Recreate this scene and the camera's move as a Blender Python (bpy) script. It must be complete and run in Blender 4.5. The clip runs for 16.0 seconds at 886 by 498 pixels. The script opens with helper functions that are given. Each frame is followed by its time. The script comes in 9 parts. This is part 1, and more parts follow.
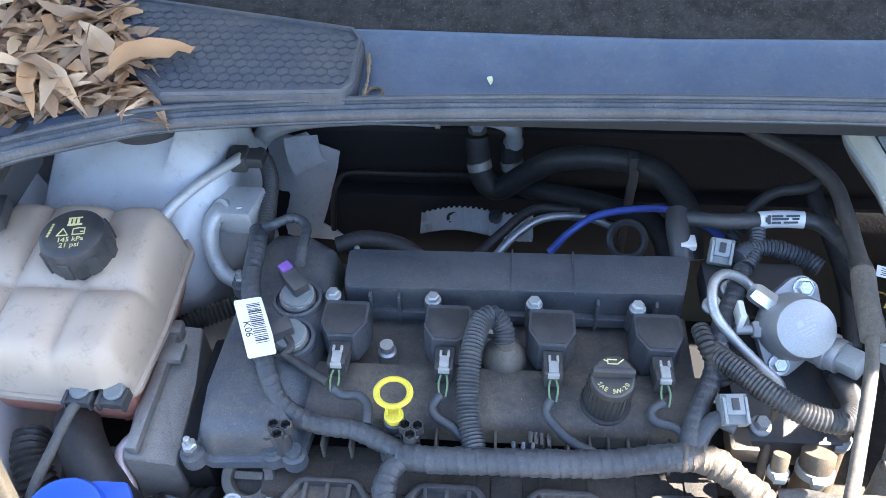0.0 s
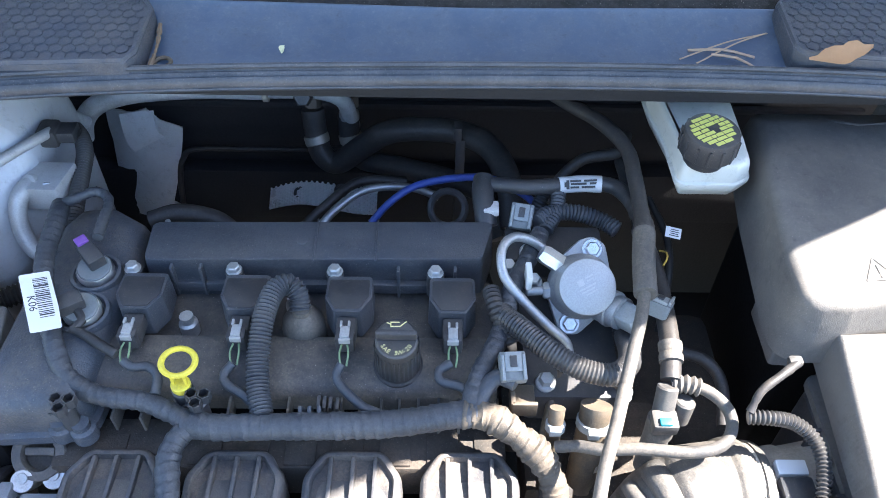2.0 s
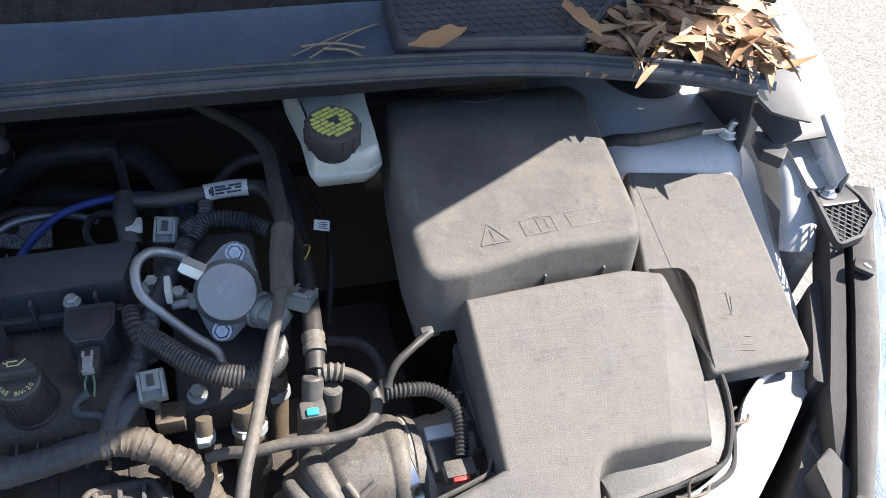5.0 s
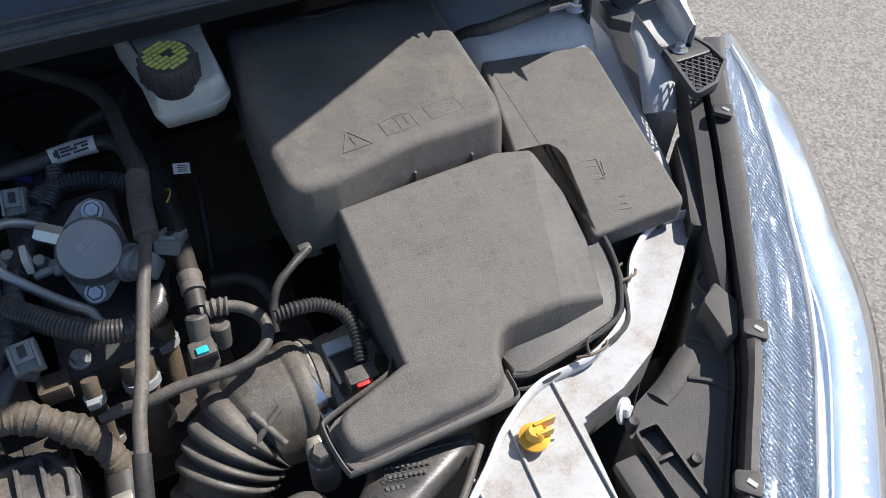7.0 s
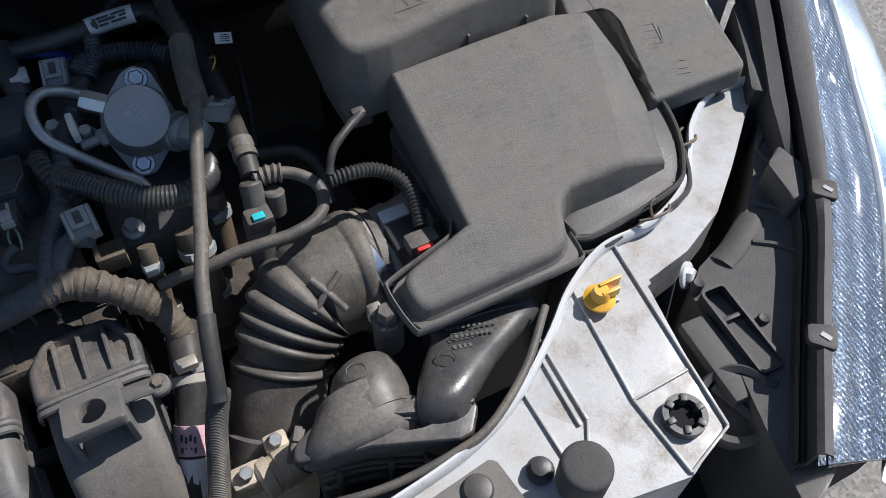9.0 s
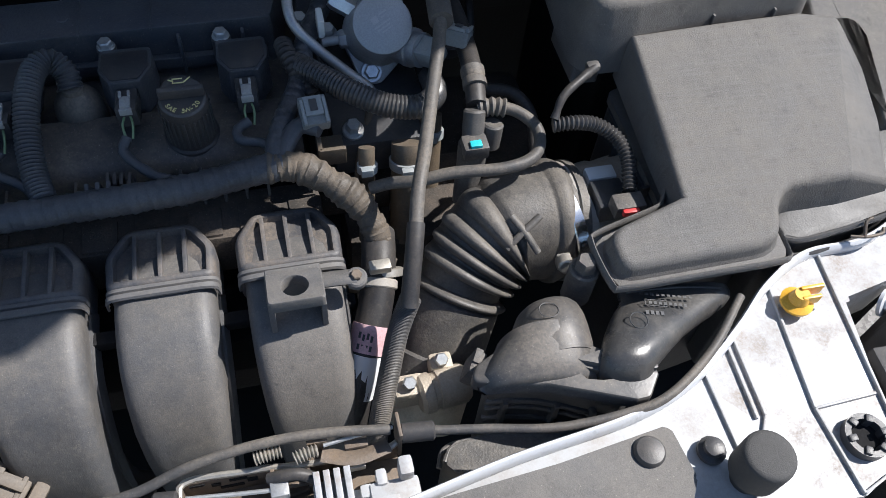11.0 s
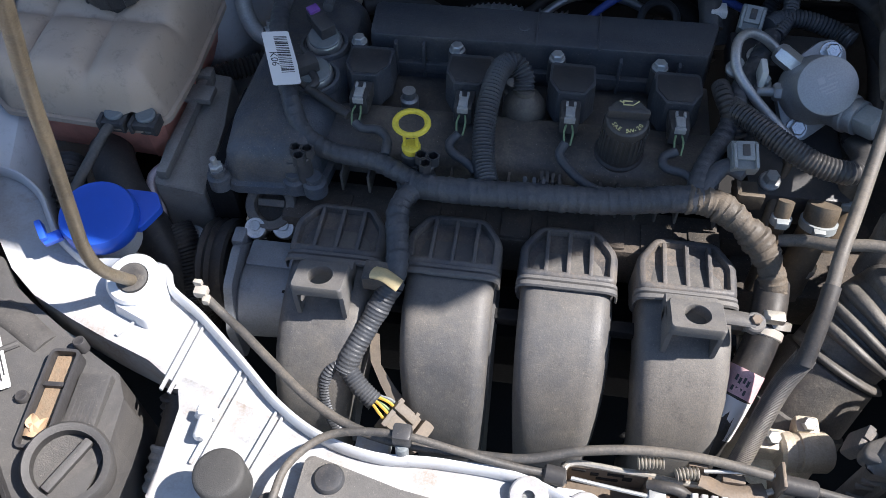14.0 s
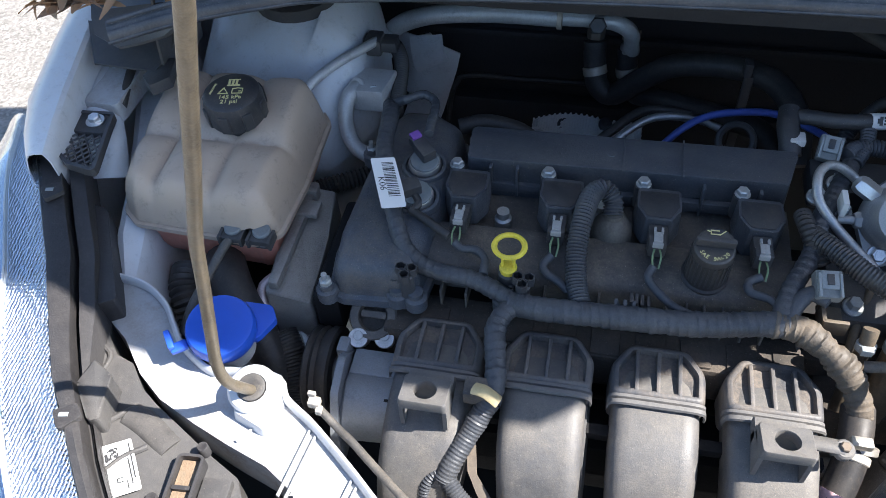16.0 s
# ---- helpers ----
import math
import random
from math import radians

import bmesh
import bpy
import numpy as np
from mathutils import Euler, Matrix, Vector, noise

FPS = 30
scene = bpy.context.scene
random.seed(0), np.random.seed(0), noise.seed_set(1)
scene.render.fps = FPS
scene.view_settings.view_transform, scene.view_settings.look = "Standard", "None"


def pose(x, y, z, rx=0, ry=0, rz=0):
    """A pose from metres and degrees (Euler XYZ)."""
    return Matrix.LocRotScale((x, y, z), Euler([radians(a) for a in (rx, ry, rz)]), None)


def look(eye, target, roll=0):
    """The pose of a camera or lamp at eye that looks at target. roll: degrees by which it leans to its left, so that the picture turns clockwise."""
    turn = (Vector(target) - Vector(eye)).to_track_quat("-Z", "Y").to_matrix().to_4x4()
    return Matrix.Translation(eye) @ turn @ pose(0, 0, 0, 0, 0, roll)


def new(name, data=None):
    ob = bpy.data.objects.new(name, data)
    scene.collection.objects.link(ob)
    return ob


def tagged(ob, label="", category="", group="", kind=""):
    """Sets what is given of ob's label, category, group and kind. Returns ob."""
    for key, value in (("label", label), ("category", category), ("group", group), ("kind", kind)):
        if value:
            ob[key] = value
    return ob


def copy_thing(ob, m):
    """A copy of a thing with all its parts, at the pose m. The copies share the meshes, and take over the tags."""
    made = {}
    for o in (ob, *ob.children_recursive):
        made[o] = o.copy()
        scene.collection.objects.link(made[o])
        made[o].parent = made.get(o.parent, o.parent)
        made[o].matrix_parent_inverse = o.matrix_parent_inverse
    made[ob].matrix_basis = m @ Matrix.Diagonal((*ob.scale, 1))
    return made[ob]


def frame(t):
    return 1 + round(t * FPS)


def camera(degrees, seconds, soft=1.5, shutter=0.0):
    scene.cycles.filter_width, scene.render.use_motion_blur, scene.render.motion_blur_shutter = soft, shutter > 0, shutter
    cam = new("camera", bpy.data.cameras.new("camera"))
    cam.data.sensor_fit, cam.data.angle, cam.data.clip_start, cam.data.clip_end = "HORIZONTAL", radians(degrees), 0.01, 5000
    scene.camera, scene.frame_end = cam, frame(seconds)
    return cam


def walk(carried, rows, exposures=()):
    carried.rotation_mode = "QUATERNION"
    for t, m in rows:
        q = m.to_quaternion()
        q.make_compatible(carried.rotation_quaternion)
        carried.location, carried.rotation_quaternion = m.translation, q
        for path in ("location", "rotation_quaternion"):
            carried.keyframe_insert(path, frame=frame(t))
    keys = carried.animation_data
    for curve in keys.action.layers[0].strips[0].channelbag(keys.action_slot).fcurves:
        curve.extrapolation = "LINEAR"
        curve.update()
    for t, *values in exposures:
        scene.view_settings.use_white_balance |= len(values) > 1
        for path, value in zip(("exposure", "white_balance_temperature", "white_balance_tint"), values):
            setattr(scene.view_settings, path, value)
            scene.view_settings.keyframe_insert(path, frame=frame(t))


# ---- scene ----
cam = camera(57.5, 16.0, soft=0.65)
METRES, EYE, TILT, LEAN, TURN = 0.775, 1.38, -46.0, 1.2, 4.0
ROWS = [
    (0.0, 0.0, 0.0, 0.0, -0.0, 0.0, 0.0),
    (0.5, 0.0528, 0.0008, -0.0064, -0.64, -0.36, 0.26),
    (1.0, 0.0959, 0.0021, -0.0089, -2.03, -0.84, 0.5),
    (1.5, 0.1324, -0.0081, -0.0169, -2.98, -1.1, 0.85),
    (2.0, 0.1691, -0.0171, -0.0212, -4.42, -1.21, 1.29),
    (2.5, 0.2058, -0.021, -0.026, -6.3, -1.37, 1.88),
    (3.0, 0.2386, -0.0286, -0.0343, -8.31, -1.57, 2.77),
    (3.5, 0.2658, -0.0368, -0.0395, -10.62, -1.67, 3.84),
    (4.0, 0.2968, -0.0458, -0.0362, -13.06, -1.88, 5.2),
    (4.5, 0.3312, -0.0511, -0.0392, -15.39, -1.92, 7.09),
    (5.0, 0.362, -0.0583, -0.0448, -18.3, -2.2, 9.23),
    (7.5, 0.4003, -0.0564, -0.1411, -26.0, -8.35, 21.2),
    (8.0, 0.3821, -0.0441, -0.154, -25.76, -9.76, 21.82),
    (8.5, 0.3614, -0.0321, -0.1614, -25.28, -11.26, 21.82),
    (11.0, 0.2104, 0.0023, -0.1769, -15.7, -10.68, 8.57),
    (11.5, 0.179, 0.0009, -0.181, -12.79, -10.04, 6.4),
    (12.0, 0.1436, -0.0054, -0.1827, -9.49, -9.4, 4.48),
    (12.5, 0.1127, -0.016, -0.1817, -6.99, -9.0, 2.22),
    (13.0, 0.0806, -0.0209, -0.1819, -4.3, -8.53, -0.23),
    (13.5, 0.0532, -0.0245, -0.1759, -1.18, -8.31, -1.79),
    (14.0, 0.0263, -0.0345, -0.1651, 2.8, -8.2, -3.26),
    (14.5, 0.0086, -0.0449, -0.1536, 4.83, -7.8, -4.47),
    (15.0, -0.0065, -0.057, -0.1404, 5.9, -7.1, -4.74),
    (15.5, -0.0222, -0.0749, -0.1242, 6.27, -5.68, -4.65),
    (16.0, -0.0325, -0.0954, -0.104, 6.23, -3.62, -4.06),
]
walk(cam, [(t, pose(0, 0, EYE, TILT, LEAN, TURN) @ pose(METRES * x, METRES * y, METRES * z, 90 + pitch, roll, yaw)) for t, x, y, z, yaw, pitch, roll in ROWS],
     [(0.0, 3.18, 6480, 13), (2.0, 2.92, 6330, 13), (3.5, 2.36, 6330, 12), (5.0, 1.48, 6480, 13), (7.5, 0.30, 6200, 12), (8.0, 0.15, 6130, 12), (8.5, 0.15, 6130, 12), (11.0, 0.56, 6080, 12), (12.5, 1.05, 6080, 13), (14.5, 1.14, 6300, 14), (16.0, 1.62, 6300, 12)])

# ---- light: a clear sky and the sun, which the raised bonnet keeps off the rear of the bay ----
SUN = Vector((0.64, 0.06, 0.77)).normalized()
world = bpy.data.worlds.new("sky")
scene.world = world
world.use_nodes = True
sky = world.node_tree.nodes.new("ShaderNodeTexSky")
sky.sky_type, sky.sun_disc = "NISHITA", False
sky.sun_elevation, sky.sun_rotation = math.asin(SUN.z), math.atan2(SUN.x, SUN.y)
sky.air_density, sky.dust_density, sky.ozone_density = 1.15, 0.6, 2.4
back = world.node_tree.nodes["Background"]
back.inputs["Strength"].default_value = 0.080
world.node_tree.links.new(sky.outputs["Color"], back.inputs["Color"])
sun = new("sun", bpy.data.lights.new("sun", "SUN"))
sun.data.energy, sun.data.angle, sun.data.color = 5.0, radians(0.55), (1.0, 0.94, 0.845)
sun.matrix_world = look(SUN * 10, (0, 0, 0))


# ---- builders ----
def V(*a):
    return Vector(a)


def thing(name, label, category, group="", kind="", at=(0, 0, 0)):
    ob = new(name)
    ob.empty_display_size = 0.02
    ob.location = at
    return tagged(ob, label, category, group, kind)


def mesh_of(name, bm, material, angle=38):
    me = bpy.data.meshes.new(name)
    bmesh.ops.recalc_face_normals(bm, faces=bm.faces)
    bm.to_mesh(me)
    bm.free()
    me.materials.append(material)
    me.polygons.foreach_set("use_smooth", [True] * len(me.polygons))
    me.set_sharp_from_angle(angle=radians(angle))
    return me


def part(name, bm, material, parent, label="", angle=38):
    """One mesh under a thing or under a part; its points are in the world's metres."""
    ob = new(name, mesh_of(name, bm, material, angle))
    ob.parent = parent
    if parent.data is None and parent.parent is None:
        ob.matrix_parent_inverse = parent.matrix_basis.inverted()
    return tagged(ob, label)


def single(name, bm, material, label, category, group="", kind="", angle=38):
    ob = new(name, mesh_of(name, bm, material, angle))
    return tagged(ob, label, category, group, kind)


def B():
    return bmesh.new()


def bevelled(bm, edges, width, seg=2):
    if width > 0:
        bmesh.ops.bevel(bm, geom=list(edges), offset=width, segments=seg, profile=0.6, affect="EDGES", clamp_overlap=True)


def rpoly(pts, r, n=4):
    """The corners of a polygon rounded; r: one radius, or one for each corner."""
    out, k = [], len(pts)
    for i, p in enumerate(pts):
        p = Vector(p[:2])
        a, b = Vector(pts[i - 1][:2]) - p, Vector(pts[(i + 1) % k][:2]) - p
        la, lb = a.length, b.length
        a, b = a / la, b / lb
        rad = r[i] if isinstance(r, (list, tuple)) else r
        half = max(0.05, a.angle(b) / 2)
        d = min(rad / math.tan(half), la * 0.48, lb * 0.48) if rad > 0 else 0
        if d < 1e-5 or half > 1.5:
            out.append((p.x, p.y))
            continue
        for j in range(n + 1):
            s = j / n
            q = (1 - s) ** 2 * (p + a * d) + 2 * s * (1 - s) * p + s * s * (p + b * d)
            out.append((q.x, q.y))
    return out


def grown(pts, d):
    """A polygon (counter-clockwise) moved outwards by d."""
    out, k = [], len(pts)
    for i in range(k):
        p, a, b = Vector(pts[i]), Vector(pts[i - 1]), Vector(pts[(i + 1) % k])
        e, g = (p - a).normalized(), (b - p).normalized()
        n = Vector((e.y + g.y, -e.x - g.x))
        n = n.normalized() if n.length > 1e-6 else Vector((e.y, -e.x))
        out.append((p.x + n.x * d, p.y + n.y * d))
    return out


def ccw(pts):
    s = sum(pts[i - 1][0] * pts[i][1] - pts[i][0] * pts[i - 1][1] for i in range(len(pts)))
    return list(pts) if s > 0 else list(reversed(pts))


def prism(bm, pts, z0, z1, bev=0.003, draft=0.0, seg=2, m=None):
    """A polygon raised from z0 to z1 (numbers, or functions of x and y); draft: how far the top draws in; its upper edge is rounded."""
    pts = ccw([p[:2] for p in pts])
    f0 = z0 if callable(z0) else (lambda x, y: z0)
    f1 = z1 if callable(z1) else (lambda x, y: z1)
    low = [bm.verts.new((x, y, f0(x, y))) for x, y in pts]
    tops = grown(pts, -draft) if draft else pts
    up = [bm.verts.new((x, y, f1(x, y))) for x, y in tops]
    k, rim = len(pts), []
    bm.faces.new(list(reversed(low)))
    bm.faces.new(up)
    for i in range(k):
        bm.faces.new((low[i - 1], low[i], up[i], up[i - 1]))
        rim.append(bm.edges.get((up[i - 1], up[i])))
    made = low + up
    if m is not None:
        bmesh.ops.transform(bm, matrix=m, verts=made)
    bevelled(bm, rim, bev, seg)
    return bm


def moulded(bm, pts, top, low, r=0.010, draft=0.004, seg=5, folds=()):
    """A moulded lid: an outline with upright sides from low to top (functions of x and y), a rounded rim of radius r; folds: lines (x0, y0, x1, y1) along which the top bends."""
    pts = ccw([p[:2] for p in pts])
    f0 = low if callable(low) else (lambda x, y: low)
    rings = [[(x, y, -9.0) for x, y in grown(pts, draft)], [(x, y, -r * 1.6) for x, y in grown(pts, draft * 0.25)]]
    for k in range(seg + 1):
        a = math.pi / 2 * k / seg
        rings.append([(x, y, r * math.sin(a) - r) for x, y in grown(pts, -r * (1 - math.cos(a)))])
    rings.append([(x, y, 0.0) for x, y in grown(pts, -r - 0.0015)])
    start = len(bm.verts)
    loft(bm, rings)
    for x0, y0, x1, y1 in folds:
        geom = list(bm.verts) + list(bm.edges) + list(bm.faces)
        bmesh.ops.bisect_plane(bm, geom=geom, plane_co=(x0, y0, 0), plane_no=(y1 - y0, x0 - x1, 0))
    for v in list(bm.verts)[start:]:
        v.co.z = f0(v.co.x, v.co.y) if v.co.z < -5 else v.co.z + top(v.co.x, v.co.y)
    return bm


def section(at, across, up, a, b, n=32, power=2.0):
    """A ring of points: an ellipse (or, with a higher power, a rounded box) of half-widths a and b."""
    across, up, at = Vector(across).normalized(), Vector(up).normalized(), Vector(at)
    out = []
    for i in range(n):
        c, d = math.cos(math.tau * i / n), math.sin(math.tau * i / n)
        out.append(at + across * (a * math.copysign(abs(c) ** (2 / power), c)) + up * (b * math.copysign(abs(d) ** (2 / power), d)))
    return out


def box(bm, c, s, bev=0.002, m=None, seg=2):
    r = bmesh.ops.create_cube(bm, size=1.0, matrix=(m or Matrix.Identity(4)) @ Matrix.Translation(c) @ Matrix.Diagonal((*s, 1)))
    bevelled(bm, {e for v in r["verts"] for e in v.link_edges}, bev, seg)
    return bm


def lathe(bm, profile, m=None, seg=24):
    """Rings of (radius, height) round the z axis of m, closed at both ends."""
    m = m or Matrix.Identity(4)
    rings = [[m @ V(r * math.cos(a), r * math.sin(a), h) for a in (math.tau * i / seg for i in range(seg))] for r, h in profile]
    return loft(bm, rings)


def loft(bm, rings, cap=True, closed=True):
    vs = [[bm.verts.new(p) for p in ring] for ring in rings]
    k = len(vs[0])
    for a, b in zip(vs, vs[1:]):
        for i in range(k if closed else k - 1):
            j = (i + 1) % k
            bm.faces.new((a[i], a[j], b[j], b[i]))
    if cap and closed:
        bm.faces.new(list(reversed(vs[0])))
        bm.faces.new(vs[-1])
    return bm


def facing(at, way, turn=0.0):
    """A pose at a place whose z axis points along way."""
    return Matrix.Translation(at) @ Vector(way).to_track_quat("Z", "Y").to_matrix().to_4x4() @ pose(0, 0, 0, 0, 0, turn)


def cyl(bm, at, way, r, h, seg=20, bev=0.0015, r2=None):
    r2 = r if r2 is None else r2
    return lathe(bm, [(r - bev, 0), (r, bev), (r2, h - bev), (r2 - bev, h)], facing(at, way), seg)


def hexa(bm, at, way, r, h):
    return lathe(bm, [(r, 0), (r, h * 0.8), (r * 0.82, h)], facing(at, way), 6)


def curve_pts(pts, step):
    """Points at even steps on a smooth curve through pts."""
    p = [Vector(q) for q in pts]
    p = [2 * p[0] - p[1]] + p + [2 * p[-1] - p[-2]]
    fine = []
    for i in range(1, len(p) - 2):
        for j in range(24):
            s = j / 24
            a, b, c, d = p[i - 1], p[i], p[i + 1], p[i + 2]
            fine.append(0.5 * (2 * b + (c - a) * s + (2 * a - 5 * b + 4 * c - d) * s * s + (3 * b - a - 3 * c + d) * s**3))
    fine.append(p[-2])
    run = [0.0]
    for a, b in zip(fine, fine[1:]):
        run.append(run[-1] + (b - a).length)
    n = max(2, int(round(run[-1] / step)) + 1)
    out, k = [], 0
    for i in range(n):
        want = run[-1] * i / (n - 1)
        while k < len(run) - 2 and run[k + 1] < want:
            k += 1
        w = (want - run[k]) / max(run[k + 1] - run[k], 1e-9)
        out.append(fine[k].lerp(fine[k + 1], min(max(w, 0), 1)))
    return out, run[-1]


def tube(bm, pts, r, seg=12, step=0.006, ribs=None, uneven=0.0, flat=1.0, taper=None, tape=0.0):
    """A round bar along a smooth curve. ribs: (pitch, depth) of a corrugated one; uneven: taped or lumpy; taper: radius at the end."""
    if ribs:
        step = ribs[0] / 4
    line, length = curve_pts(pts, step)
    up, rings = V(0.1, 0.2, 1).normalized(), []
    for i, p in enumerate(line):
        t = (line[min(i + 1, len(line) - 1)] - line[max(i - 1, 0)]).normalized()
        side = t.cross(up)
        side = side.normalized() if side.length > 1e-4 else V(1, 0, 0)
        up = side.cross(t).normalized()
        rad = r if taper is None else r + (taper - r) * i / (len(line) - 1)
        if ribs:
            rad += ribs[1] * (0.5, 1, 0.5, 0)[i % 4] - ribs[1] / 2
        if uneven:
            rad *= 1 + uneven * noise.noise(p * 90) + uneven * 0.6 * noise.noise(p * 260)
        wrap = [rad - tape * 0.0011 * ((i * step / 0.0085 + j / seg) % 1.0) for j in range(seg)]
        rings.append([p + side * (w * math.cos(a)) + up * (w * flat * math.sin(a)) for w, a in zip(wrap, (math.tau * j / seg for j in range(seg)))])
    return loft(bm, rings)


def ring(bm, m, R, r, seg=28, sub=10, sx=1.0, a0=0.0, a1=math.tau):
    """A round bar bent to a ring (or a piece of one) in the xy plane of m."""
    whole = abs(a1 - a0 - math.tau) < 1e-6
    rows = []
    for i in range(seg if whole else seg + 1):
        a = a0 + (a1 - a0) * i / seg
        c = V(math.cos(a) * sx, math.sin(a), 0)
        rows.append([m @ (c * R + (c * math.cos(b) + V(0, 0, math.sin(b))) * r) for b in (math.tau * j / sub for j in range(sub))])
    if whole:
        rows.append(rows[0])
        loft(bm, rows, cap=False)
        bmesh.ops.remove_doubles(bm, verts=bm.verts, dist=1e-7)
        return bm
    return loft(bm, rows)


def letters(text, size, m, depth=0.0004, spacing=1.0):
    """Raised letters as a bmesh, centred at m, in the xy plane of m."""
    cu = bpy.data.curves.new("letters", "FONT")
    cu.body, cu.size, cu.extrude, cu.align_x, cu.align_y, cu.space_character = text, size, depth, "CENTER", "CENTER", spacing
    cu.resolution_u = 3
    ob = bpy.data.objects.new("letters", cu)
    scene.collection.objects.link(ob)
    me = bpy.data.meshes.new_from_object(ob.evaluated_get(bpy.context.evaluated_depsgraph_get()))
    bm = B()
    bm.from_mesh(me)
    bmesh.ops.transform(bm, matrix=m, verts=bm.verts)
    bpy.data.objects.remove(ob)
    bpy.data.curves.remove(cu)
    bpy.data.meshes.remove(me)
    return bm


def bars(bm, m, rows, depth=0.0004):
    """Plain bars (x, y, w, h) in the xy plane of m."""
    for x, y, w, h in rows:
        box(bm, (x, y, depth / 2), (w, h, depth), 0, m)
    return bm


def strokes(bm, m, lines, w, depth=0.0006):
    """Raised lines between points (x0, y0, x1, y1) in the xy plane of m."""
    for x0, y0, x1, y1 in lines:
        d = math.hypot(x1 - x0, y1 - y0)
        k = m @ Matrix.Translation(((x0 + x1) / 2, (y0 + y1) / 2, depth / 2)) @ Matrix.Rotation(math.atan2(y1 - y0, x1 - x0), 4, "Z")
        box(bm, (0, 0, 0), (d + w, w, depth), 0, k)
    return bm


def sheet(bm, rows, thick):
    """A curved sheet of that thickness through rows of points."""
    rows = [[Vector(p) for p in r] for r in rows]
    vs = [[bm.verts.new(p) for p in r] for r in rows]
    fs = []
    for a, b in zip(vs, vs[1:]):
        for i in range(len(a) - 1):
            fs.append(bm.faces.new((a[i], a[i + 1], b[i + 1], b[i])))
    if thick:
        bmesh.ops.recalc_face_normals(bm, faces=fs)
        bmesh.ops.solidify(bm, geom=fs, thickness=thick)
    return bm


def leaf(bm, m, length, width, curl, twist, wavy=0.12):
    """A dry leaf: pointed, with a midrib, a rolled or wavy edge and a twist."""
    n, rows = 8, []
    seed = V(m[0][3], m[1][3], length) * 97
    for i in range(n + 1):
        u = i / n
        w = width * (math.sin(math.pi * min(1, u * 0.96 + 0.02)) ** 0.8) * (1 - 0.35 * u)
        x = (u - 0.5) * length
        z = curl * math.sin(u * 2.6) * length
        a = twist * (u - 0.5)
        bend = width * 0.6 * math.sin(u * 3.1 + seed.x)
        l_, r_ = (w * (1 + wavy * 2 * noise.noise(seed + V(u * 5, k, 0))) for k in (0.0, 9.0))
        lift = [0.35 * w + wavy * width * noise.noise(seed + V(u * 6, 30 + k, 0)) for k in (0, 7)]
        rows.append([m @ V(x, bend - l_ * math.cos(a), z - l_ * math.sin(a) + lift[0]), m @ V(x, bend, z), m @ V(x, bend + r_ * math.cos(a), z + r_ * math.sin(a) + lift[1])])
    vs = [[bm.verts.new(p) for p in r] for r in rows]
    for a, b in zip(vs, vs[1:]):
        for k in range(2):
            bm.faces.new((a[k], a[k + 1], b[k + 1], b[k]))


